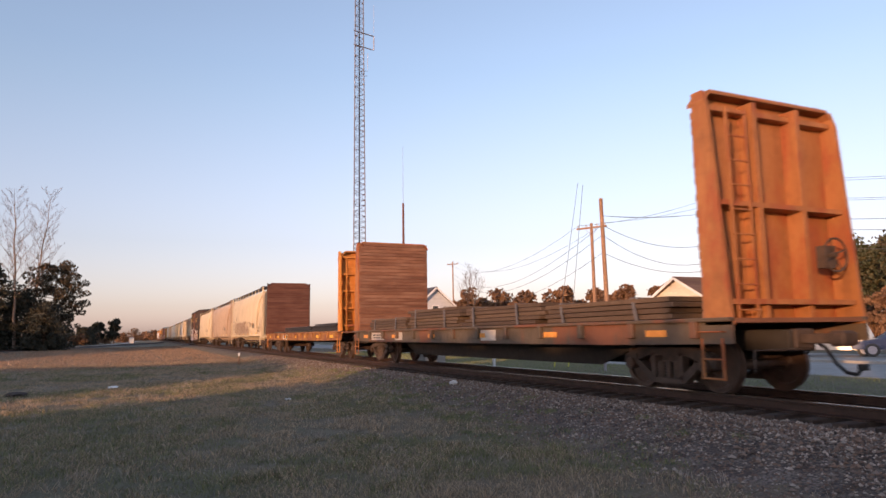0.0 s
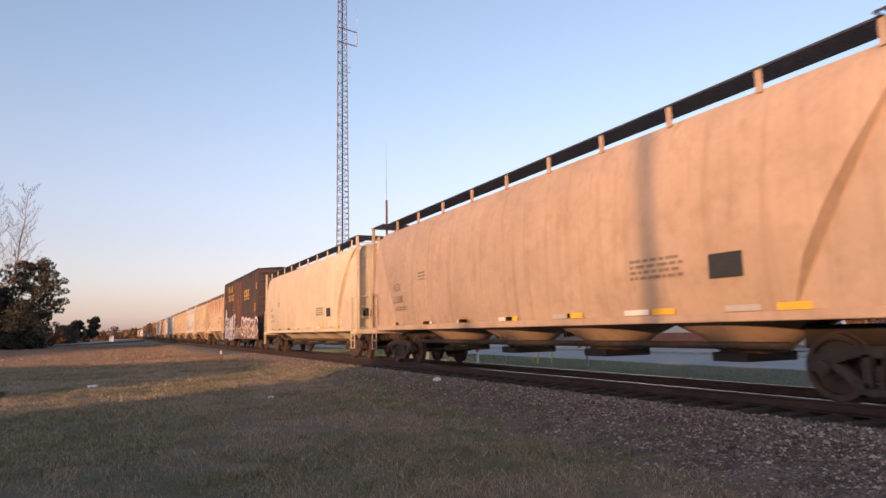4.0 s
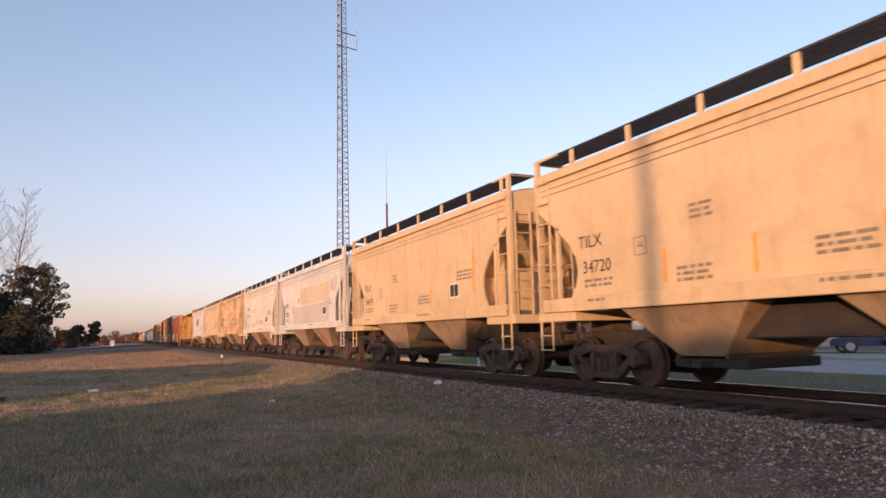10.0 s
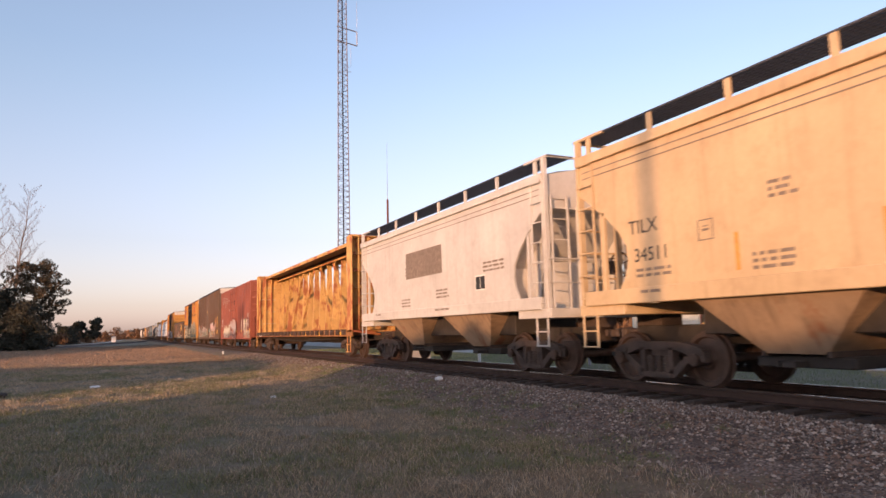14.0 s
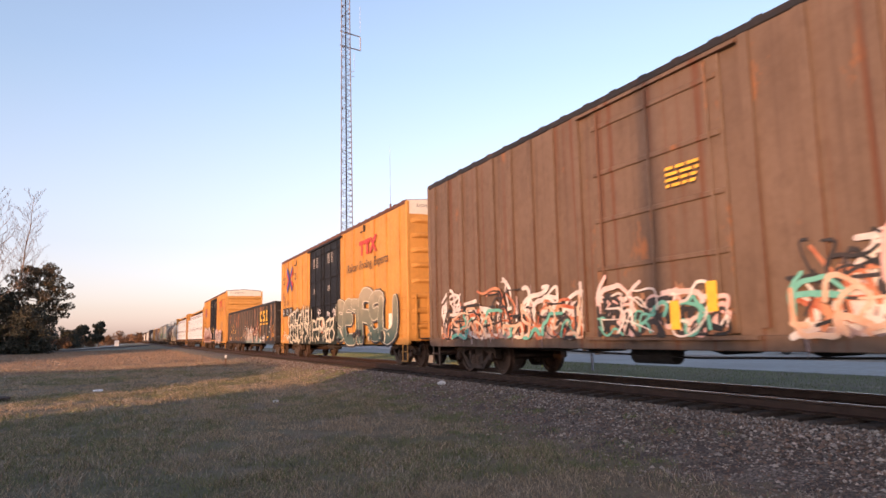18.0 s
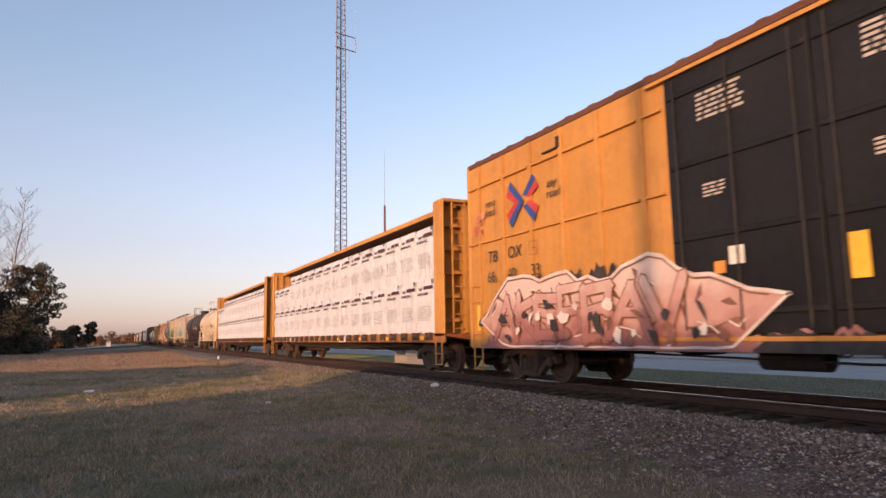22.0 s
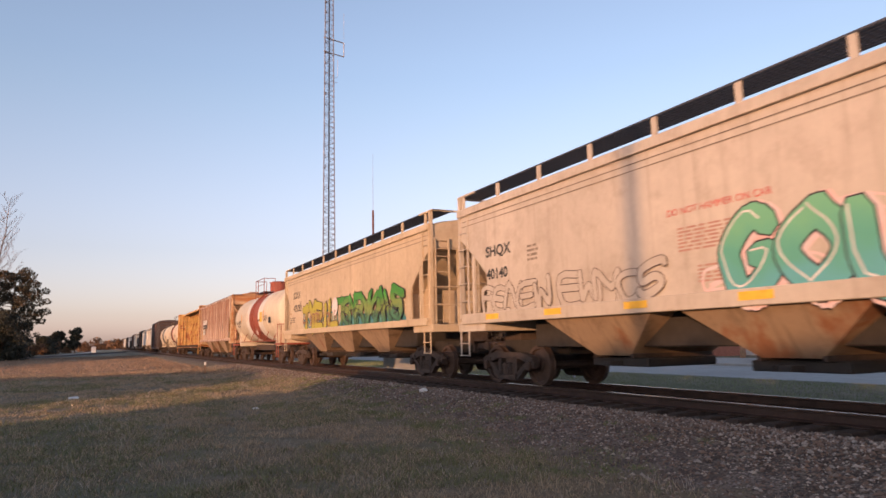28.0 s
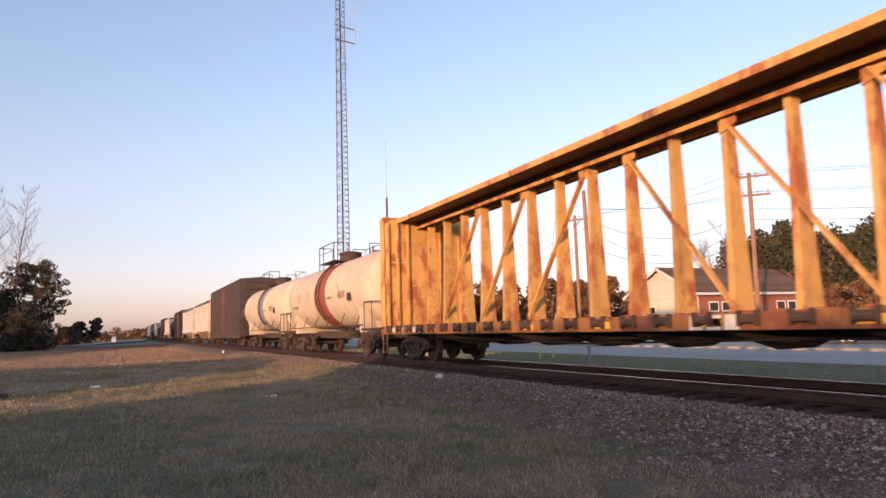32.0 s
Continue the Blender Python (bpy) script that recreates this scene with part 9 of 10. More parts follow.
    yellow_boxcar(315.3, 335.96, (-2.15, 0.36, 2.8), "yellow boxcar with black double doors and large green graffiti", (), 0)

    car, L, y = railcar("gondola", 335.96, 357.9, "black gondola with yellow lettering and bright graffiti", "gondola car")
    h = gondola(car, L, BLACK_CAR, [-9.95, -8.9] + [0.05 + 1.0625 * k for k in range(-7, 8)] + [8.84, 9.95], rib_mat=GONDOLA_RIB)
    for k, yy in enumerate((-5.5, -6.55, -7.48)):
        logo_letter(car, "CSX"[k], yy, 1.98, 0.78, YELLOW_MARK, -HALF - 0.115)
    for txt, yy, zz in (("CS", 8.36, 1.97), ("XT", 7.28, 1.9), ("49", 8.36, 1.45), ("17", 7.26, 1.45), ("81", 6.2, 1.45)):
        lettering(car, txt, yy, zz, 0.42, YELLOW_MARK, -HALF - 0.026, 1.05, bold=0.012)
    outline_box(car, 4.58, 2.15, 0.3, 0.32, ORANGE_MARK, -HALF - 0.026)
    tangle(car, 9.3, 0.95, 1.2, 0.5, WHITE_SPRAY, 44, 8, (0.008, 0.014), -HALF - 0.03)
    xg = -HALF - 0.108
    ragged(car, 0.2, 0.74, 5.4, 1.15, PALE_TEAL, 37, xg, 0.75)
    shards(car, 0.3, 0.76, 5.6, 1.35, (BLUE_SPRAY, RUST_SPRAY, GLOW_TEAL, CREAM_SPRAY, BROWN_SPRAY, RUST_SPRAY, WHITE_SPRAY), 61, 13, xg - 0.004, (0.4, 1.1))
    tangle(car, 0.3, 0.78, 5.5, 1.25, ORANGE_LINE, 38, 12, (0.02, 0.04), xg - 0.075)
    ragged(car, -5.45, 0.74, 0.62, 0.68, PALE_TEAL, 40, -HALF - 0.112, 0.5)
    tangle(car, -5.4, 0.76, 0.6, 0.6, WHITE_SPRAY, 41, 8, (0.015, 0.03), -HALF - 0.118)
    tangle(car, -6.45, 0.8, 0.65, 1.0, WHITE_SPRAY, 42, 14, (0.014, 0.026), -HALF - 0.112)
    mark(car, "stencil_panel", -8.34, 1.57, 0.5, 0.36, WHITE_MARK, -HALF - 0.026)
    for q in (-1, 1):
        mark(car, "panel_field", -8.34 + q * 0.115, 1.57, 0.2, 0.27, BLACK_MARK, -HALF - 0.031)
    stencils(car, -9.25, 1.75, 0.55, 5, ORANGE_MARK, -HALF - 0.026, 0.06, 43)
    mark(car, "yellow_panel", -9.25, 1.2, 0.55, 0.22, ORANGE_MARK, -HALF - 0.026)
    for yy in (h - 1.5, h - 4.2, h - 5.4, h - 7.0, -h + 2.4, -h + 1.0):
        mark(car, "reflector", yy, 1.1, 0.4, 0.1, YELLOW_MARK, -HALF - 0.026)
    stencils(car, 4.6, 1.7, 0.4, 2, ORANGE_MARK, -HALF - 0.026, 0.04, 35)
    tangle(car, 2.2, 1.1, 0.6, 0.7, ORANGE_LINE, 45, 7, (0.012, 0.025), -HALF - 0.03)

    yellow_boxcar(357.9, 378.5, (-2.25, 0.05, 2.6), "yellow boxcar with black double doors and pink graffiti", (3.25, 4.64), 1)

    for a, b, seed in ((378.5, 402.8, 40), (403.1, 427.26, 41)):
        car, L, y = railcar("centerbeam_flatcar", a, b, "yellow centre-beam flatcar carrying wrapped wallboard bundles", "flatcar")
        h = centrebeam(car, L, YELLOW_BOX, RUST_STEEL, YELLOW_BOX, sill_mat=SIDE_ORANGE)
        stencils(car, 6.4, 0.92, 0.6, 1, WHITE_MARK, -HALF - 0.012, 0.15, 48)
        stencils(car, 5.2, 0.92, 1.0, 1, WHITE_MARK, -HALF - 0.012, 0.15, 49)
        reflectors(car, h, 0.98, 8, -HALF - 0.008)
        logo_bars(car, -1.8, 0.87, 0.9, 0.22, WHITE_MARK, -HALF - 0.008)
        bundles(y, h, seed)

    car, L, y = railcar("tank_car", 427.26, 441.8, "cream tank car with black stencils and rust runs", "tank car")
    h = tank_car(car, L, TANK_WHITE, rail=TANK_WHITE)
    tank_marks(car, h, "GATX 20282", BLACK_MARK, 50)
    car, L, y = railcar("tank_car", 441.8, 458.6, "black tank car with small white stencils", "tank car")
    h = tank_car(car, L, TANK_BLACK, rail=DARK)
    tank_marks(car, h, None, WHITE_MARK, 51)

    car, L, y = railcar("covered_hopper", 458.6, 477.6, "cream three-bay hopper with teal lettered graffiti", "hopper car")
    h = hopper(car, L, SOILED_WHITE, 3, ANGLE_CUT, truss=True, inset=1.0, bay_low=0.72, sill=(1.42, 1.66))
    tangle(car, 0.9, 1.7, 5.4, 1.05, PINK_SPRAY, 29, 26, (0.015, 0.03), -HALF - 0.005)
    graffiti(car, "GOLEM", 0.5, 1.64, 4.7, 0.92, GOLEM_TEAL, BLACK_SPRAY, 23, -HALF - 0.018, 0.225, 0.03, WHITE_SPRAY, 0.03, PINK_SPRAY, 0.72)
    for word, y0, w, sd in (("RENEW", 7.35, 2.6, 24), ("EWMCS", 4.35, 2.7, 25)):
        graffiti(car, word, y0, 1.68, w, 0.52, OFF_SPRAY, DIM_TAG, sd, None, 0.12, 0.016, None, 0.10)
    lettering(car, "SHQX", 7.22, 2.94, 0.34, BLACK_MARK, None, 1.15, bold=0.008)
    lettering(car, "40140", 7.2, 2.42, 0.33, BLACK_MARK, None, 1.1, bold=0.008)
    lettering(car, "DO NOT HAMMER ON CAR", 1.55, 2.9, 0.15, RED_MARK)
    stencils(car, 0.75, 2.66, 1.2, 7, FADED_RED, None, 0.03, 60)
    stencils(car, 0.55, 2.05, 0.9, 5, FADED_RED, None, 0.03, 67)
    stencils(car, -4.6, 3.3, 1.8, 3, GREY_MARK, None, 0.06, 61)
    stencils(car, -h + 2.4, 2.4, 0.8, 4, GREY_MARK, None, 0.05, 62)
    stencils(car, h - 3.2, 2.95, 0.4, 4, GREY_MARK, None, 0.05, 63)
    reflectors(car, h, 1.56, 7, -HALF - 0.074)

    car, L, y = railcar("covered_hopper", 477.6, 495.6, "cream three-bay hopper with yellow and green graffiti", "hopper car")
    h = hopper(car, L, SAND, 3, ANGLE_CUT, inset=0.75, bay_low=0.72, sill=(1.46, 1.66))
    tangle(car, 4.9, 1.68, 5.0, 0.85, BLUE_SPRAY, 26, 24, (0.03, 0.06), -HALF - 0.004, 0.3)
    graffiti(car, "TYEIL", 4.85, 1.7, 4.9, 0.95, TEL_YELLOW, BLACK_SPRAY, 26, -HALF - 0.014, 0.19, 0.03, None, 0.04, None, 0.95, True)
    tangle(car, 4.7, 1.72, 4.7, 0.75, BROWN_SPRAY, 68, 12, (0.02, 0.05), -HALF - 0.052)
    ragged(car, -0.3, 1.66, 6.3, 0.42, BLUE_SPRAY, 28, -HALF - 0.006, 0.2)
    graffiti(car, "TSNRYKAVS", -0.2, 1.74, 6.2, 0.9, VINE_GREEN, BLACK_SPRAY, 27, -HALF - 0.014, 0.19, 0.028, None, 0.06, None, 1.15, True)
    tangle(car, -0.2, 1.76, 6.0, 0.8, BLACK_SPRAY, 69, 18, (0.01, 0.022), -HALF - 0.075)
    me = shaped("disc", lambda bm: rod(bm, (0, 0, 0), (-0.003, 0, 0), 0.42, 32))
    put("sprayed_disc", me, WHITE_SPRAY, car, "white sprayed round", pose(-HALF - 0.05, 0.12, 2.42) @ Matrix.Diagonal((1, 0.8, 0.85, 1)))
    lettering(car, "SOXX", 6.65, 3.1, 0.46, BLACK_MARK)
    lettering(car, "475083", 6.58, 2.5, 0.46, BLACK_MARK)
    stencils(car, h - 1.5, 2.2, 0.9, 3, GREY_MARK, None, 0.05, 64)
    stencils(car, h - 2.9, 2.9, 0.35, 4, GREY_MARK, None, 0.05, 65)

    car, L, y = railcar("tank_car", 495.6, 510.2, "cream tank car with a red band and a red dome", "tank car")
    h = tank_car(car, L, TANK_WHITE, bands=[(-1.3, 1.3, TANK_RED), (1.3, 2.3, BAND_WHITE), (-2.5, -1.3, BAND_WHITE)], dome_mat=TANK_RED, rail=TANK_RED, dome=(0.52, 0.62))
    tangle(car, 1.2, 1.55, 0.9, 0.45, WHITE_SPRAY, 95, 10, (0.01, 0.022), -1.45)
    tangle(car, -0.5, 1.6, 0.9, 0.4, WHITE_SPRAY, 96, 10, (0.01, 0.022), -1.45)
    tank_marks(car, h, "TILX 111829", BLACK_MARK, 52, True)

    car, L, y = railcar("ribbed_hopper", 510.2, 528.0, "rust-brown ribbed hopper with pale streaks", "hopper car")
    h = hopper(car, L, RIB_RUST, 3, LONG_CUT, 4.49, (1.36, 1.52), 0.35, 17, 0.5, True, RUST_OVER, 1.6, False, RUST_OVER, 0.09)
    xr = -HALF - 0.076
    for yy, w, top_text, low_text in ((5.78, 0.46, "IF", "84"), (5.08, 0.62, "RX", "42"), (4.22, 0.78, None, "0")):
        mark(car, "white_panel", yy, 3.03, w, 0.38, WHITE_MARK, xr, "white painted number panel")
        mark(car, "black_panel", yy, 2.66, w, 0.34, BLACK_MARK, xr - 0.002)
        if top_text:
            lettering(car, top_text, yy + w * 0.36, 2.92, 0.28, BLACK_MARK, xr - 0.006)
            mark(car, "white_panel", yy, 2.2, w * 0.9, 0.46, WHITE_MARK, xr, "white painted stencil panel")
            stencils(car, yy, 2.3, w * 0.6, 3, BLACK_MARK, xr - 0.004, 0.03, int(yy * 7))
        lettering(car, low_text, yy + w * 0.36, 2.55, 0.27, WHITE_MARK, xr - 0.008)
    stencils(car, -h + 4.0, 2.6, 0.5, 5, BLACK_MARK, -HALF - 0.006, 0.06, 66)

    car, L, y = railcar("centerbeam_flatcar", 528.0, 550.2, "empty rust-stained yellow centre-beam flatcar", "flatcar")
    h = centrebeam(car, L, YELLOW_STEEL, RUST_STEEL, YELLOW_STEEL, sill_mat=SIDE_ORANGE)
    stencils(car, h - 1.5, 0.92, 0.9, 1, WHITE_MARK, -HALF - 0.012, 0.15, 46)
    stencils(car, h - 2.9, 0.92, 1.0, 1, WHITE_MARK, -HALF - 0.012, 0.15, 47)
    logo_bars(car, -3.4, 0.87, 1.0, 0.22, WHITE_MARK, -HALF - 0.008)
    reflectors(car, h, 0.98, 8, -HALF - 0.008)

    for a, b, seed in ((550.2, 564.8, 53), (564.8, 579.4, 54)):
        car, L, y = railcar("tank_car", a, b, "cream tank car with a faded red band", "tank car")
        h = tank_car(car, L, TANK_WHITE, bands=[(-0.9, 0.9, TANK_RED if seed == 53 else GREY_CAR)], dome_mat=GRIME, rail=GRIME)
        tank_marks(car, h, None, BLACK_MARK, seed)
    car, L, y = railcar("boxcar", 579.4, 600.0, "plain dark brown boxcar with closed doors", "boxcar")
    boxcar(car, L, BROWN_BOX, [(-1.5, 1.5, DOOR_BROWN)], 5.2, 7)
    far = 600.0
    for k in range(13):
        kind = "HHBTHBGHTBHHB"[k]
        if kind == "H":
            L = 18.2
            car, L, y = railcar("covered_hopper", far, far + L, "pale grey covered hopper far back in the train", "hopper car")
            hopper(car, L, GREY_WHITE if k % 2 else OFF_WHITE, 3)
        elif kind == "B":
            L = 17.7
            car, L, y = railcar("boxcar", far, far + L, "dark boxcar far back in the train", "boxcar")
            boxcar(car, L, BROWN_BOX if k % 2 else BLACK_CAR, [(-1.2, 1.2, DOOR_BROWN)], 4.9, 6)
        elif kind == "T":
            L = 15.0
            car, L, y = railcar("tank_car", far, far + L, "black tank car far back in the train", "tank car")
            tank_car(car, L, TANK_BLACK, rail=DARK)
        else:
            L = 18.0
            car, L, y = railcar("gondola", far, far + L, "black gondola far back in the train", "gondola car")
            gondola(car, L, BLACK_CAR, 12)
        far += L


def logo_bars(car, y, z, wide, high, material, x):
    """A company mark as plain shapes: three blocks in a row."""
    bm = bmesh.new()
    for k in range(3):
        y0 = -k * wide / 3
        slab(bm, [(0, y0, 0), (0, y0 - wide * 0.27, 0), (0, y0 - wide * 0.27 - high * 0.12, high), (0, y0 - high * 0.12, high)], (-0.003, 0, 0))
    part("emblem", bm, material, car, "company emblem as plain blocks", None, "", pose(x, y, z))


def logo_letter(car, ch, y, z, size, material, x):
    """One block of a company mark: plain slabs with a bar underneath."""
    bm = bmesh.new()
    w = size * 0.78
    if ch == "X":
        slab(bm, [(0, -w * 0.15, size), (0, -w * 0.85, size), (0, -w * 0.62, size * 0.5), (0, -w, 0.12), (0, 0, 0.12), (0, -w * 0.38, size * 0.5)], (-0.003, 0, 0))
    elif ch == "S":
        for a, b, c, d in ((0, w, 0.78, 1.0), (0, w * 0.35, 0.5, 0.78), (0, w, 0.5, 0.66), (w * 0.65, w, 0.34, 0.5), (0, w, 0.14, 0.36)):
            box(bm, -0.003 - a * 0.0005, 0, -b, -a, c * size, d * size)
    else:
        for a, b, c, d in ((0, w * 0.36, 0.22, 0.92), (w * 0.1, w, 0.76, 1.0), (w * 0.1, w, 0.14, 0.36)):
            box(bm, -0.003 - a * 0.0005, 0, -b, -a, c * size, d * size)
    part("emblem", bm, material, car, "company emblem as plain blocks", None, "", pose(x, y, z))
    mark(car, "emblem_bar", y - w / 2, z - size * 0.06, w * 1.05, size * 0.13, material, x)


def yellow_boxcar(a, b, d, label, belts, kind):
    car, L, y = railcar("boxcar", a, b, label, "boxcar")
    h = boxcar(car, L, YELLOW_BOX, [(d[0], d[1], DOOR_BLACK), (d[1], d[2], DOOR_BLACK)], 5.3, 6, band=BAND_WHITE, belts=belts, roof=DARK_RUST, track_mat=None if kind else DOOR_BLACK, inset=0.9, rib_size=(0.11, 0.05), sill=0.95)
    x = -HALF - 0.072
    # a red three-part company mark, then the words under it
    for k in range(2):
        bm = bmesh.new()
        y0 = -4.75 - 0.62 * k
        slab(bm, [(0, y0 - 0.06, 0.56), (0, y0 - 0.62, 0.56), (0, y0 - 0.62, 0.40), (0, y0 - 0.06, 0.40)], (-0.003, 0, 0))
        slab(bm, [(0, y0 - 0.28, 0.42), (0, y0 - 0.48, 0.42), (0, y0 - 0.44, 0), (0, y0 - 0.24, 0)], (-0.0035, 0, 0))
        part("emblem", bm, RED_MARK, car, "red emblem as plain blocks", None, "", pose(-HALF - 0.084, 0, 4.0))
    bm = bmesh.new()
    slab(bm, [(0, -6.0, 0.56), (0, -6.2, 0.56), (0, -6.75, 0), (0, -6.55, 0)], (-0.003, 0, 0))
    slab(bm, [(0, -6.55, 0.60), (0, -6.78, 0.60), (0, -6.15, 0), (0, -5.92, 0)], (-0.0036, 0, 0))
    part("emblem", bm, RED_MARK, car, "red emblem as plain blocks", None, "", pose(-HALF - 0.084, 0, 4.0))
    if kind == 0:
        lettering(car, "Railcar  Pooling  Experts", -3.3, 3.5, 0.46, BLACK_MARK, -HALF - 0.084)
    else:
        lettering(car, "RAILCAR POOLING EXPERTS", -3.2, 3.62, 0.42, FADED_WORDS, x, 0.92)
    # a crossed blue and red emblem near the trailing end
    xl = -HALF - 0.084
    if kind == 0:
        crossed_emblem(car, 7.2, 4.13, 1.64, 1.42, xl)
        words = (("next", 8.8, 4.2, 0.26), ("load", 8.8, 3.95, 0.26), ("any", 6.13, 4.26, 0.26), ("road", 6.14, 4.01, 0.26), ("TB", 8.75, 2.76, 0.38), ("OX", 7.89, 2.78, 0.38))
        pairs = (("66", 8.64), ("35", 7.78), ("91", 6.92))
    else:
        crossed_emblem(car, 6.88, 3.93, 1.34, 1.04, xl)
        words = (("next", 8.51, 4.06, 0.26), ("load", 8.51, 3.84, 0.26), ("any", 5.94, 4.03, 0.26), ("road", 5.95, 3.81, 0.26), ("TB", 8.44, 2.73, 0.38), ("OX", 7.55, 2.74, 0.38))
        pairs = (("66", 8.41), ("40", 7.51), ("33", 6.57))
    for txt, yy, zz, size in words:
        lettering(car, txt, yy, zz, size, BLACK_MARK, xl, slant=0.12)
    for pair, yy in pairs:
        if kind == 0:
            mark(car, "number_panel", yy - 0.24, 2.4, 0.62, 0.44, BLACK_MARK, x - 0.042)
        lettering(car, pair, yy, 2.26, 0.36 if kind else 0.4, WHITE_MARK if kind == 0 else BLACK_MARK, x - 0.048)
    outline_box(car, 6.6 - 0.1 * kind, 2.86, 0.3, 0.3, FADED_WORDS, xl)
    vent_hook(car, 6.19 - 0.12 * kind, 4.8, -HALF - 0.03)
    if kind == 0:
        vent_hook(car, -4.9, 4.92, -HALF - 0.03, 0.5)
    for q, yy in enumerate((d[1] - 1.1, d[2] - 1.1)):
        stencils(car, yy, 4.6, 0.85, 6, PATCH_GREY, -HALF - 0.072, 0.04, 70 + q)
        stencils(car, yy + 0.2, 3.2, 0.4, 4, PATCH_GREY, -HALF - 0.072, 0.03, 73 + q)
    if kind == 0:
        xw = -HALF - 0.112
        ragged(car, 7.15, 0.735, 5.2, 2.05, NIGHT_SPRAY, 47, xw, 0.28, "dark sprayed cloud behind the graffiti", low=0.02)
        ragged(car, 2.1, 0.735, 3.95, 1.5, NIGHT_SPRAY, 49, xw, 0.45, "dark sprayed cloud behind the graffiti", low=0.02)
        for word, y0, w, top, sd in (("SBZSGSNRV", 7.2, 5.1, 1.5, 42), ("PSPAEB", 2.0, 3.6, 0.95, 43)):
            graffiti(car, word, y0, 0.86, w, top, BONE_SPRAY, NIGHT_SPRAY, sd, xw - 0.006, 0.105, 0.024, None, 0.04, None, 1.15, True)
        shards(car, 7.2, 0.76, 9.0, 1.0, (BONE_SPRAY, NIGHT_SPRAY), 63, 20, xw - 0.06, (0.2, 0.55))
        tangle(car, 7.2, 0.9, 5.0, 1.6, BONE_SPRAY, 48, 9, (0.02, 0.045), xw - 0.085, 0.3)
        for yy in (1.1, -0.4, -1.3):
            tangle(car, yy, 1.9, 0.5, 0.4, WHITE_SPRAY, 66 + int(yy * 10), 4, (0.02, 0.03), xw - 0.03, 0.4)
        graffiti(car, "SETRSU", -1.9, 0.98, 6.5, 1.36, GREEN_GREY_SPRAY, BONE_SPRAY, 41, -HALF - 0.09, 0.20, 0.034, None, 0.03, BLACK_SPRAY, 1.08)
        shards(car, -2.0, 0.76, 6.3, 0.6, (BONE_SPRAY, GREEN_GREY_SPRAY, BLACK_SPRAY), 67, 10, -HALF - 0.14, (0.2, 0.5))
        tangle(car, 8.6, 0.85, 1.2, 0.55, WHITE_SPRAY, 64, 10, (0.012, 0.02), x - 0.01)
        tangle(car, 8.9, 2.95, 0.55, 0.55, BROWN_SPRAY, 65, 8, (0.012, 0.02), x - 0.01)
        ragged(car, 0.6, 1.2, 0.6, 0.7, RED_SPRAY, 45, -HALF - 0.116, 0.6)
    else:
        xp = -HALF - 0.112
        ragged(car, 7.3, 1.3, 5.2, 1.2, BLACK_SPRAY, 90, xp, 0.4, "soft black sprayed cloud")
        ragged(car, 8.9, 1.25, 2.0, 0.55, BLACK_SPRAY, 96, xp, 0.8, "soft black sprayed cloud")
        ragged(car, 8.8, 0.735, 9.6, 0.42, ROSE_SPRAY, 91, xp - 0.002, 0.6)
        ragged(car, 1.2, 0.735, 3.0, 0.4, BLACK_SPRAY, 95, xp - 0.003, 0.6, "soft black sprayed cloud")
        pointed_piece(car, 8.76, 0.78, 8.2, 1.56, ROSE_SPRAY, WHITE_SPRAY, MAROON_SPRAY, 92, xp - 0.006)
        graffiti(car, "AKERBAV", 7.9, 0.98, 5.6, 0.88, ROSE_SPRAY, MAROON_SPRAY, 93, xp - 0.024, 0.11, 0.022, None, 0.03, None, 1.15, True)
        shards(car, 8.0, 0.8, 6.6, 1.1, (MAROON_SPRAY, WHITE_SPRAY, BLACK_SPRAY), 97, 14, xp - 0.082, (0.15, 0.4))
        for yy, zz in ((8.95, 3.72), (9.1, 3.42)):
            tangle(car, yy, zz, 0.42, 0.36, RED_SPRAY, 88 + int(zz * 10), 9, (0.015, 0.03), x - 0.02, 0.5)
        tangle(car, -0.85, 1.15, 0.5, 1.2, WHITE_SPRAY, 94, 10, (0.018, 0.03), xp - 0.004)
        mark(car, "sticker", 1.35, 2.1, 0.26, 0.26, WHITE_MARK, xp)
        mark(car, "sticker", 1.65, 1.95, 0.2, 0.18, ORANGE_MARK, xp)
        mark(car, "yellow_panel", -0.38, 1.9, 0.24, 0.55, YELLOW_MARK, xp)
        for y0, w, sd in ((-2.75, 4.2, 44),):
            ragged(car, y0 + 0.3, 0.84, w + 1.1, 1.45, BLACK_SPRAY, sd + 9, -HALF - 0.106, 0.7, "soft black sprayed cloud", low=0.04)
            ragged(car, y0, 0.82, w, 1.0, CREAM_SPRAY, sd, -HALF - 0.110, 0.6, low=0.04)
            graffiti(car, "DVNIAS", y0, 0.84, w, 0.95, PINK_SPRAY, MIXED_SPRAY, sd + 1, -HALF - 0.115, 0.22, 0.03, None, 0.12, None, 1.25)
            tangle(car, y0, 0.84, w, 1.05, WHITE_SPRAY, sd + 2, 30, (0.015, 0.035), -HALF - 0.165)
            tangle(car, y0, 0.84, w, 0.9, BLACK_SPRAY, sd + 3, 26, (0.012, 0.028), -HALF - 0.178)
        graffiti(car, "YO", -h + 0.75, 3.2, 0.6, 0.9, None, RED_SPRAY, 46, x - 0.05, 0.04, 0.03)
    for yy in (h - 0.5, h - 4.5, -4.4, -6.4, -8.3):
        mark(car, "reflector", yy, 1.45, 0.14, 0.6, YELLOW_MARK, -HALF - 0.1)
    stencils(car, -h + 2.9, 2.6, 1.2, 6, GREY_MARK, x, 0.06, 75)
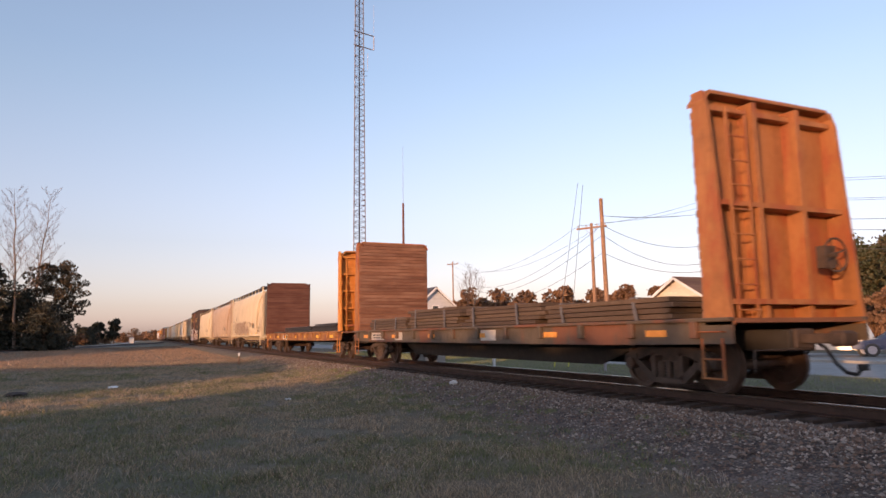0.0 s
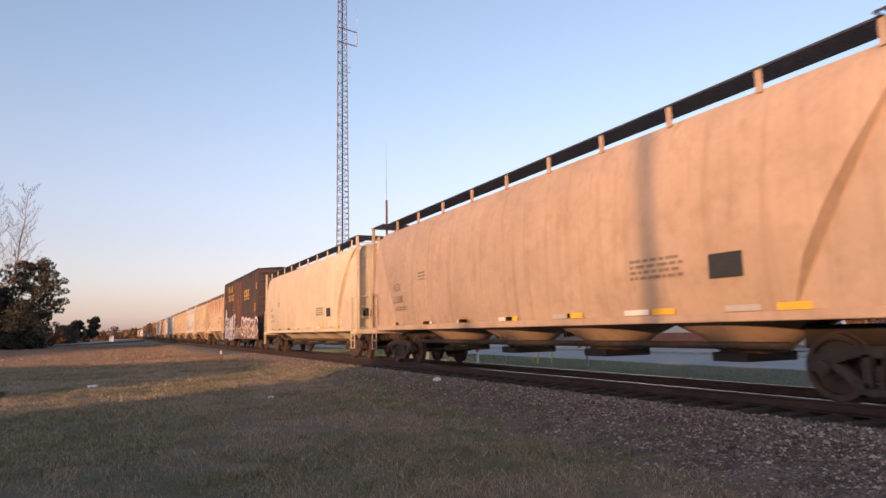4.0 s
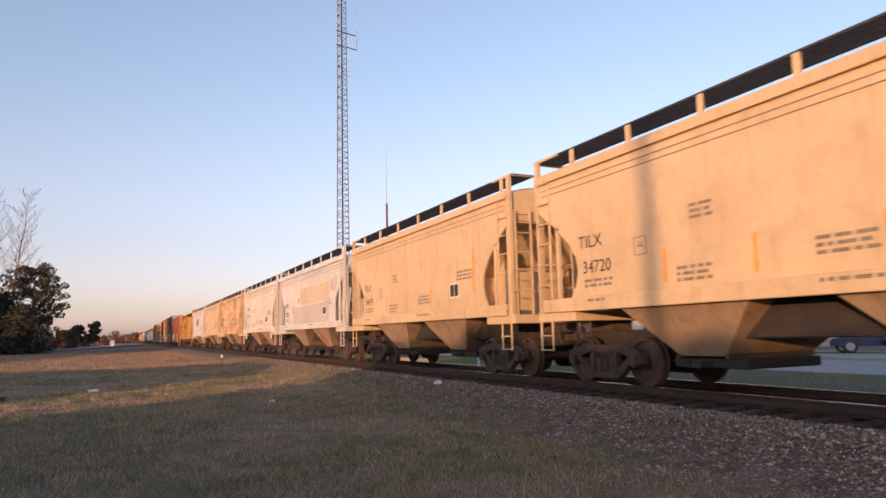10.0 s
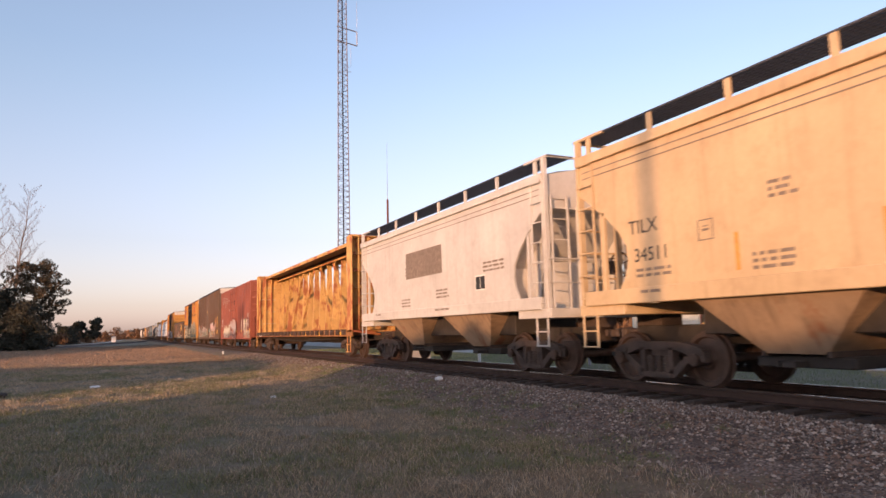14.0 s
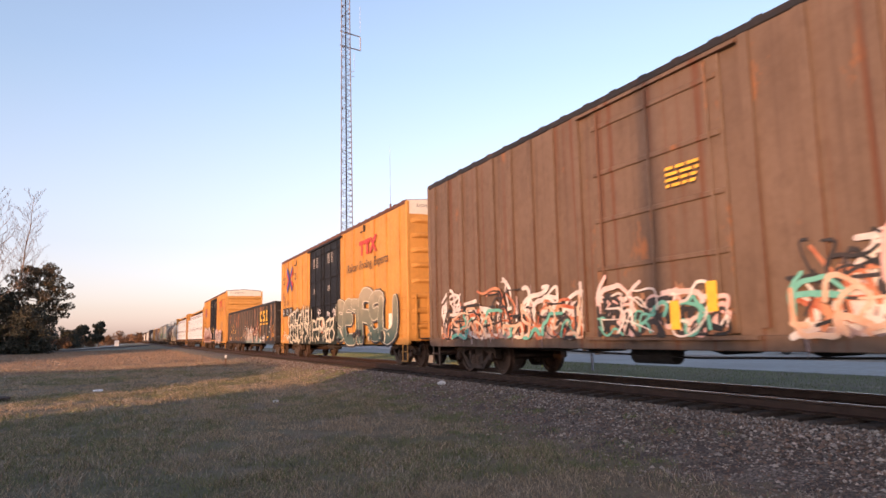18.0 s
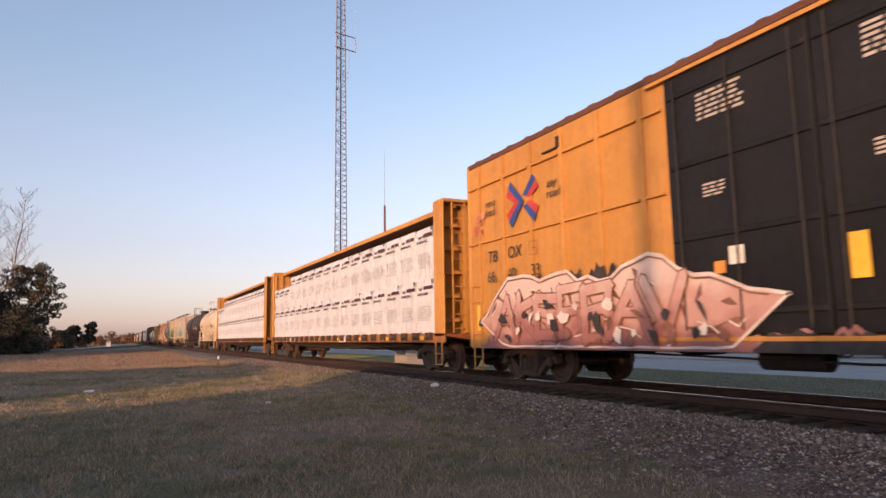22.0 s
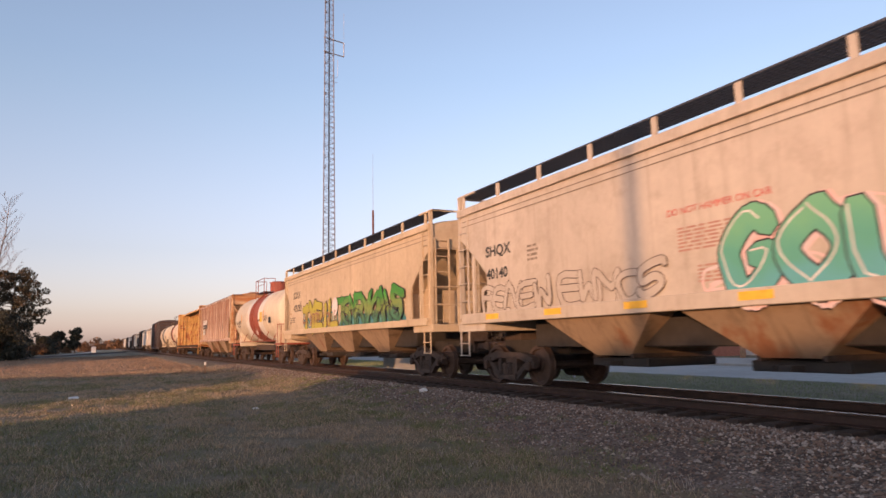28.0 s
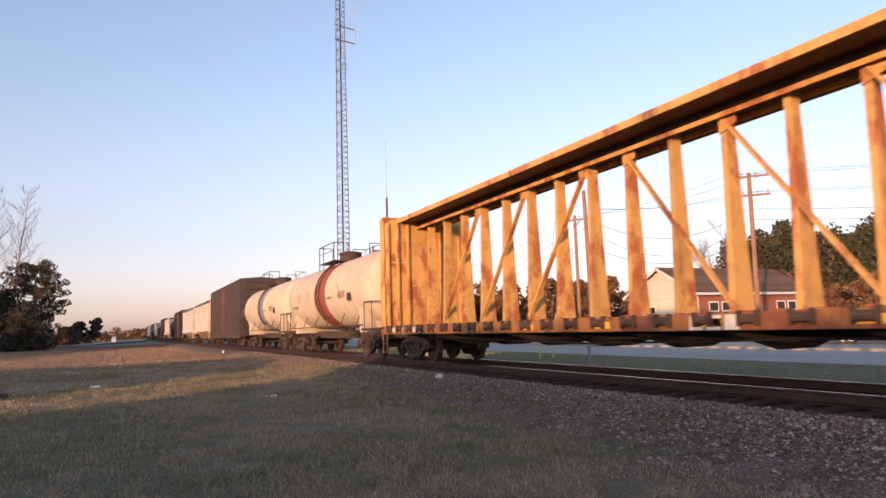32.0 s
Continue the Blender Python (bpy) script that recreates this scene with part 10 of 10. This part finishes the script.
    mark(car, "stencil_panel", -h + 1.3, 1.5, 0.42, 0.5, WHITE_MARK if kind == 0 else ORANGE_MARK, -HALF - 0.1)
    lettering(car, "EXCESS HEIGHT CAR", 0, 0, 0.13, BLACK_MARK).matrix_basis = Matrix.Translation((-HALF + 0.3, -h - 0.048, 5.08)) @ Matrix(((1, 0, 0, 0), (0, 0, -1, 0), (0, 1, 0, 0), (0, 0, 0, 1)))


def tank_marks(car, h, text, material, seed, yellow=False):
    x = -1.525
    z = 2.7
    if text:
        lettering(car, text, h - 0.85, z - 0.32, 0.33, material, x + 0.02)
    stencils(car, h - 2.3, z - 0.45, 1.0, 2, material, x, 0.035, seed)
    stencils(car, -h + 3.4, z - 0.1, 1.0, 6, GREY_MARK if material is BLACK_MARK else material, x, 0.026, seed + 20)
    stencils(car, -h + 5.2, z - 0.25, 0.8, 2, material, x, 0.03, seed + 30)
    mark(car, "stencil_panel", -h + 2.4, 2.35, 0.5, 0.32, BLACK_MARK if material is BLACK_MARK else PATCH_GREY, x + 0.01)
    if yellow:
        mark(car, "yellow_panel", -2.12, z - 0.1, 0.7, 0.55, YELLOW_MARK, x + 0.01)
    for yy in (-2.95, 1.9, h - 3.1):
        mark(car, "upright_tape", yy, z, 0.11, 0.5, ORANGE_MARK, x - 0.012)


def lumber(yc, y0, y1):
    """Low stacks of dark boards on the first flatcar, with straps over them."""
    rng = random.Random(12)
    a = y0
    for k in range(4):
        long = (y1 - y0) / 4 - 0.35
        layers = (4, 5, 6, 4)[k]
        st = thing("lumber_stack", pose(TRACK, yc + a + long / 2, 1.2), "low stack of dark weathered boards under straps", "lumber", "loads on the flatcars")
        CARS.append((st, TRACK, yc + a + long / 2, 1.2))
        for q in range(layers):
            for x in range(2):
                me = shaped("board_layer/%.2f" % long, lambda bm: box(bm, -0.6, 0.6, -long / 2, long / 2, 0, 0.085, 0.008))
                put("board_layer", me, LUMBER, st, "", pose(-0.68 + 1.36 * x + rng.uniform(-0.05, 0.05), rng.uniform(-0.2, 0.2), 0.03 + q * 0.097, 0, 0, rng.uniform(-0.5, 0.5)))
        for q in range(2):
            yy = -long * 0.3 + q * long * 0.6
            bm = bmesh.new()
            slab(bm, [(-1.42, yy, 0.0), (-1.30, yy + 0.25, 0.05 + layers * 0.097), (1.30, yy + 0.25, 0.05 + layers * 0.097), (1.42, yy, 0.0), (1.40, yy, 0.0), (1.28, yy + 0.25, 0.035 + layers * 0.097), (-1.28, yy + 0.25, 0.035 + layers * 0.097), (-1.40, yy, 0.0)], (0, 0.08, 0))
            part("strap", bm, STRAP, st, "grey tie-down strap")
        a += long + 0.35


def steel_load(yc, y0, y1):
    rng = random.Random(5)
    parts_of = ((y0, y0 + (y1 - y0) * 0.34, 5), (y0 + (y1 - y0) * 0.36, y1 - 3.2, 4), (y1 - 3.0, y1, 1))
    for a, b, layers in parts_of:
        st = thing("steel_stack", pose(TRACK, yc + (a + b) / 2, 1.22), "flat stack of dark steel sections on timber", "steel", "loads on the flatcars")
        CARS.append((st, TRACK, yc + (a + b) / 2, 1.22))
        for q in range(layers):
            long = b - a - q * 0.3
            me = shaped("steel_layer/%.2f" % long, lambda bm: [box(bm, -1.25 + 0.42 * k, -1.25 + 0.42 * k + 0.4, -long / 2, long / 2, 0, 0.055, 0.006) for k in range(6)])
            put("steel_layer", me, PLATE_STEEL, st, "", pose(rng.uniform(-0.05, 0.05), rng.uniform(-0.2, 0.2), 0.05 + q * 0.075), "stuff")
        for yy in (-0.35, 0.0, 0.35):
            bm = bmesh.new()
            yv = yy * (b - a)
            box(bm, -1.4, 1.4, yv - 0.05, yv + 0.05, 0.0, 0.05)
            part("timber", bm, DECK_WOOD, st)


def wrap_material():
    m, t, s = graph("printed_white_wrap")
    at = coords(t)
    n = noise_of(t, coords(t, (1, 1.3, 0.8)), 3.2, 5, 0.6)
    col = blend(t, ramp(t, n, 0.35, 0.7), (0.60, 0.62, 0.66), (0.74, 0.755, 0.775))
    t.links.new(col, s.inputs["Base Color"])
    s.inputs["Roughness"].default_value = 0.42
    relief(t, s, noise_of(t, coords(t, (1, 1.6, 0.7)), 4.5, 5, 0.6), 1.0, 0.09)
    return m


def bundles(yc, h, seed):
    """Two tiers of wrapped bundles on both sides of the centre beam."""
    global WRAP
    if WRAP is None:
        WRAP = wrap_material()
    rng = random.Random(seed)
    cols = 17
    pitch = (2 * h - 1.13) / cols

    def wrapper(v):
        def build(bm):
            w, high, deep = pitch - 0.02, 1.5, 1.0
            bmesh.ops.create_cube(bm, size=1.0)
            bmesh.ops.subdivide_edges(bm, edges=bm.edges[:], cuts=6, use_grid_fill=True)
            for q in bm.verts:
                x, y, z = q.co
                k = 0.06 * noise.noise(Vector((x * 3, y * 3 + v * 3, z * 3))) + 0.045 * noise.noise(Vector((v * 7, y * 9, z * 6)))
                edge = min(0.5 - abs(y), 0.5 - abs(z))
                pull = -0.025 if edge < 0.02 else 0.0
                q.co = Vector((x * deep + (k - pull if x < -0.49 else 0), y * w * (1.0), (z + 0.5) * high + (0.02 * noise.noise(Vector((y * 5, v, x))) if z > -0.49 else (-0.05 + 0.06 * noise.noise(Vector((y * 7, v * 2, 0))) if x < -0.49 else 0))))
        return build
    for side in (-1, 1):
        for tier in range(2):
            for c in range(cols):
                y = -h + 0.75 + pitch * (c + 0.5)
                z = 1.15 + tier * 1.535
                v = rng.randrange(4)
                low = tier == 1 and c >= cols - 3
                b = thing("wallboard_bundle", pose(TRACK + side * 0.95, yc + y, z, 0, 0, 0 if side < 0 else 180), "white printed plastic wrap round a bundle of wallboard", "cargo bundle", "wrapped wallboard bundles")
                CARS.append((b, TRACK + side * 0.95, yc + y, z, 0 if side < 0 else 180))
                w = put("wrapper", shaped("wrapper/%d/%.2f" % (v, pitch), wrapper(v), 50), WRAP, b, "", Matrix.Diagonal((1, 1, 0.72 if low else 1.0, 1)))
                if side > 0:
                    continue
                top = 1.05 if low else 1.46
                me = shaped("wrap_band", lambda bm: slab(bm, [(0, 0.06, -0.10), (0, -0.58, -0.10), (0, -0.58, 0.0), (0, 0.0, 0.0)], (-0.003, 0, 0)))
                put("printed_band", me, BAND_MAROON, b, "dark maroon printed band", pose(-0.53, 0.0, top - 0.13))
                if v != 2:
                    me = shaped("wrap_tab", lambda bm: slab(bm, [(0, 0.05, 0), (0, -0.06, 0), (0, -0.035, -0.11), (0, 0.02, -0.13)], (-0.004, 0, 0)))
                    put("corner_tab", me, BLACK_MARK, b, "small black tab at the top corner", pose(-0.545, -pitch / 2 + 0.05, top + 0.04))
                me = shaped("wrap_print/%d" % (v % 2), lambda bm: print_block(bm, v % 2))
                put("printed_block", me, PRINT_GREY, b, "grey printed words too small to read", pose(-0.53, 0, top - 0.42), "stuff")


BAND_MAROON = plain("maroon_print", (0.085, 0.02, 0.035), 0.5, 0, 0.15, 6)
PRINT_GREY = plain("grey_print", (0.11, 0.10, 0.115), 0.5, 0, 0.2, 8)


def print_block(bm, v):
    rng = random.Random(90 + v)
    for k in range(9):
        box(bm, -0.003, 0, 0.46 - 0.085 * k - 0.05, 0.46 - 0.085 * k, 0.03, 0.105)
    slab(bm, [(0, 0.34, 0.17), (0, 0.18, 0.17), (0, 0.12, 0.27), (0, 0.26, 0.22), (0, 0.38, 0.27)], (-0.003, 0, 0))
    for r in range(9):
        p = 0.42
        while p > -0.3:
            w = rng.uniform(0.05, 0.25)
            box(bm, -0.003, 0, p - w, p, -0.30 - r * 0.05, -0.293 - r * 0.05)
            p -= w + 0.03


build_train()


# ---- stones, grass and litter near the camera ----
def stone_material():
    """Crushed stone in greys, browns and dull reds, each stone of its own colour."""
    m, t, s = graph("ballast_stone")
    g = t.nodes.new("ShaderNodeNewGeometry")
    r = t.nodes.new("ShaderNodeValToRGB")
    stops = ((0.0, (0.07, 0.052, 0.042)), (0.3, (0.175, 0.115, 0.085)), (0.5, (0.235, 0.145, 0.10)), (0.72, (0.225, 0.19, 0.165)), (1.0, (0.46, 0.385, 0.315)))
    while len(r.color_ramp.elements) < len(stops):
        r.color_ramp.elements.new(0.5)
    for e, (at, c) in zip(r.color_ramp.elements, stops):
        e.position, e.color = at, (*c, 1)
    t.links.new(g.outputs["Random Per Island"], r.inputs[0])
    t.links.new(r.outputs[0], s.inputs["Base Color"])
    s.inputs["Roughness"].default_value = 0.9
    return m


def scatter_stones():
    rng = np.random.default_rng(21)
    n = 46000
    y = rng.uniform(0, 1, n) ** 1.7 * 44 + 3.0
    x = 8.15 - rng.beta(1.1, 2.3, n) * (4.2 - 1.6 * np.clip((y - 4) / 22, 0, 1))
    z = np.array([ground_height(a, b) for a, b in zip(x, y)])
    s = rng.gamma(5, 0.0033, n).clip(0.007, 0.045) * (1 - 0.3 * np.clip((6.6 - x) / 2, 0, 1))
    base = np.array([[0, 0, 1], [1, 0, 0.1], [0.2, 0.95, -0.05], [-0.9, 0.3, 0.05], [-0.4, -0.9, 0.0], [0.7, -0.7, 0.0], [0, 0, -0.6]])
    faces = np.array([[0, 1, 2], [0, 2, 3], [0, 3, 4], [0, 4, 5], [0, 5, 1], [6, 2, 1], [6, 3, 2], [6, 4, 3], [6, 5, 4], [6, 1, 5]])
    g = rng.uniform(0, 6.283, n)
    jit = 1 + rng.normal(0, 0.22, (n, 7, 3))
    v = base[None] * jit * np.array([1, 1, 0.72]) * s[:, None, None]
    c, q = np.cos(g)[:, None], np.sin(g)[:, None]
    vx, vy = v[:, :, 0] * c - v[:, :, 1] * q, v[:, :, 0] * q + v[:, :, 1] * c
    v = np.stack([vx + x[:, None], vy + y[:, None], v[:, :, 2] + z[:, None] + s[:, None] * 0.25], 2).reshape(-1, 3)
    f = (faces[None] + 7 * np.arange(n)[:, None, None]).reshape(-1, 3)
    me = bpy.data.meshes.new("ballast_stones")
    me.from_pydata(v.tolist(), [], f.tolist())
    o = put("ballast_stones", me, stone_material())
    tagged(o, "loose grey and brown ballast stones", "gravel", "", "stuff")


def scatter_grass():
    rng = np.random.default_rng(5)

    def blades(n, x, y, high, lean):
        z = np.array([ground_height(a, b) for a, b in zip(x, y)])
        g = rng.uniform(0, 6.283, n)
        w = rng.uniform(0.0013, 0.0030, n) * (1 + y / 12)
        h = high * rng.uniform(0.5, 1.4, n)
        lx, ly = rng.normal(0, lean, n) * h, rng.normal(0, lean, n) * h
        c, s = np.cos(g) * w, np.sin(g) * w
        a = np.stack([x - c, y - s, z - 0.01], 1)
        b = np.stack([x + c, y + s, z - 0.01], 1)
        m1 = np.stack([x + c * 0.7 + lx * 0.4, y + s * 0.7 + ly * 0.4, z + h * 0.6], 1)
        m0 = np.stack([x - c * 0.7 + lx * 0.4, y - s * 0.7 + ly * 0.4, z + h * 0.6], 1)
        t = np.stack([x + lx, y + ly, z + h], 1)
        v = np.stack([a, b, m1, m0, t], 1).reshape(-1, 3)
        k = 5 * np.arange(n)[:, None]
        quads = (k + np.array([[0, 1, 2, 3]])).tolist()
        tris = (k + np.array([[3, 2, 4]])).tolist()
        return v, quads + tris

    def field(n, far):
        y = 3.0 + rng.uniform(0, 1, n) ** 1.8 * far
        edge = 4.9 + 1.7 * np.clip((y - 4) / 22, 0, 1) + rng.normal(0, 0.45, n)
        x = -0.2 * y - 1.5 + rng.uniform(0, 1, n) * (edge + 0.2 * y + 1.5)
        return x, y
    for name, n, far, high, lean, a, b, label in (("dry_grass", 270000, 46, 0.048, 1.0, (0.18, 0.135, 0.088), (0.55, 0.41, 0.27), "short dry straw-coloured winter grass"),
                                                  ("green_grass", 200000, 40, 0.05, 0.9, (0.085, 0.095, 0.04), (0.25, 0.245, 0.105), "patches of short green grass")):
        x, y = field(n, far)
        if name == "dry_grass":
            keep = np.array([noise.noise(Vector((p * 0.9, q * 0.9, 4))) + 0.7 * noise.noise(Vector((p * 2.6, q * 2.6, 6))) + r > -0.12 for p, q, r in zip(x, y, rng.uniform(-0.3, 0.3, len(x)))])
            x, y = x[keep], y[keep]
        if name == "green_grass":
            keep = np.array([noise.noise(Vector((p * 0.3, q * 0.3, 2))) + 0.5 * noise.noise(Vector((p * 1.1, q * 1.1, 9))) + 0.5 * math.exp(-((p + 0.8) / 2.0) ** 2 - ((q - 13.5) / 4.0) ** 2) > r for p, q, r in zip(x, y, rng.uniform(-0.12, 0.22, len(x)))])
            x, y = x[keep], y[keep]
        swell = np.array([0.55 + 1.1 * max(0.0, 0.5 + noise.noise(Vector((p * 1.7, q * 1.7, 3))) + 0.6 * noise.noise(Vector((p * 5.5, q * 5.5, 5)))) for p, q in zip(x, y)])
        v, f = blades(len(x), x, y, high * swell, lean)
        me = bpy.data.meshes.new(name)
        me.from_pydata(v.tolist(), [], f)
        o = put(name, me, leafy(name, a, b))
        tagged(o, label, "grass", "", "stuff")
    # the verge further down the line
    n = 80000
    y = 40 + rng.uniform(0, 1, n) ** 1.3 * 95
    x = -0.28 * y - 4 + rng.uniform(0, 1, n) * (10.2 + 0.28 * y)
    x = np.minimum(x, 6.4 + rng.normal(0, 0.3, n))
    v, f = blades(n, x, y, 0.10, 0.5)
    me = bpy.data.meshes.new("far_grass")
    me.from_pydata(v.tolist(), [], f)
    tagged(put("far_grass", me, leafy("far_straw", (0.17, 0.112, 0.075), (0.42, 0.27, 0.175))), "dry winter grass further along the verge", "grass", "", "stuff")
    # the green verge between the railway and the road
    n = 60000
    y = 2 + rng.uniform(0, 1, n) ** 1.2 * 60
    x = 13.2 + rng.uniform(0, 1, n) * 7.6
    v, f = blades(n, x, y, 0.06, 0.6)
    me = bpy.data.meshes.new("verge_grass")
    me.from_pydata(v.tolist(), [], f)
    tagged(put("verge_grass", me, leafy("verge_green", (0.12, 0.15, 0.055), (0.33, 0.34, 0.16))), "short green verge between the railway and the road", "grass", "", "stuff")
    # weeds that creep into the edge of the gravel
    cx = 4.6 + rng.beta(1.2, 2.2, 150) * 2.6
    cy = 6.2 + rng.uniform(0, 1, 150) ** 1.3 * 20
    cx += 1.3 * np.clip((cy - 6) / 20, 0, 1)
    size = np.repeat(rng.uniform(0.04, 0.17, 150), 60)
    x = np.repeat(cx, 60) + rng.normal(0, 1, 9000) * size
    y = np.repeat(cy, 60) + rng.normal(0, 1.5, 9000) * size
    v, f = blades(len(x), x, y, 0.05, 0.8)
    me = bpy.data.meshes.new("weeds")
    me.from_pydata(v.tolist(), [], f)
    tagged(put("weeds", me, leafy("weed_green", (0.07, 0.10, 0.03), (0.24, 0.25, 0.10))), "low green weeds at the edge of the gravel", "weeds", "", "stuff")
    # taller tufts
    cx = rng.uniform(-9, 6.0, 620)
    cy = 3.2 + rng.uniform(0, 1, 620) ** 1.4 * 36
    x = np.repeat(cx, 22) + rng.normal(0, 0.08, 620 * 22)
    y = np.repeat(cy, 22) + rng.normal(0, 0.08, 620 * 22)
    v, f = blades(len(x), x, y, 0.10, 0.55)
    me = bpy.data.meshes.new("grass_tufts")
    me.from_pydata(v.tolist(), [], f)
    tagged(put("grass_tufts", me, leafy("tuft_straw", (0.20, 0.16, 0.12), (0.50, 0.42, 0.33))), "taller tufts of pale dry grass", "grass", "", "stuff")


scatter_stones()
scatter_grass()


def rock(name, x, y, size, mat, label, category, seed, flat=0.6):
    bm = bmesh.new()
    bmesh.ops.create_icosphere(bm, subdivisions=2, radius=1)
    for v in bm.verts:
        k = 1 + 0.35 * noise.noise(v.co * 1.7 + Vector((seed, 0, 0)))
        v.co = Vector((v.co.x * size * k * 1.2, v.co.y * size * k, v.co.z * size * k * flat))
    o = put(name, finish(name, bm), mat, None, "", pose(x, y, ground_height(x, y) + size * flat * 0.6, 0, 0, seed * 40))
    tagged(o, label, category)


LITTER = plain("white_litter", (0.75, 0.73, 0.70), 0.6, 0, 0.1, 5)
rock("pale_stone", 7.35, 15.75, 0.10, LITTER, "large pale stone on the ballast edge", "stone", 1)
rock("paper_litter", -0.8, 24.4, 0.16, LITTER, "crumpled white paper in the grass", "litter", 2, 0.35)
rock("paper_litter", 3.35, 16.9, 0.07, LITTER, "small scrap of white paper in the grass", "litter", 5, 0.5)
rock("dark_debris", -3.15, 22.2, 0.28, TIE_WOOD, "dark lump of old wood in the grass", "debris", 3, 0.35)
o = thing("survey_stake", pose(5.1, 40.0, GROUND), "small weathered stake with a pale top", "stake")
bm = bmesh.new()
box(bm, -0.04, 0.04, -0.04, 0.04, -0.1, 0.5, 0.008)
part("stake", bm, POLE_WOOD, o)
bm = bmesh.new()
box(bm, -0.05, 0.05, -0.05, 0.05, 0.5, 0.68, 0.01)
part("cap", bm, LITTER, o, "pale painted top")


# ---- what moves ----
def motions():
    for car, x, y, z, *turn in CARS:
        rz = turn[0] if turn else 0
        walk(car, [(t, pose(x, y - SPEED * t, z, 0, 0, rz)) for t in (0, 8, 16, 24, 32)])
    # the wheels roll: one turning path for the leading and one for the trailing axle of a bogie, shared by all alike
    for s in (-1, 1):
        axles = [w for w, k in WHEELSETS if k == s]
        walk(axles[0], [(f / FPS, pose(0, s * 0.889, 0.449, math.degrees(SPEED * f / FPS / 0.449), 0, 0)) for f in range(0, 32 * FPS + 1)])
        keys = axles[0].animation_data
        for w in axles[1:]:
            w.rotation_mode = "QUATERNION"
            w.animation_data_create()
            w.animation_data.action = keys.action
            w.animation_data.action_slot = keys.action_slot


motions()
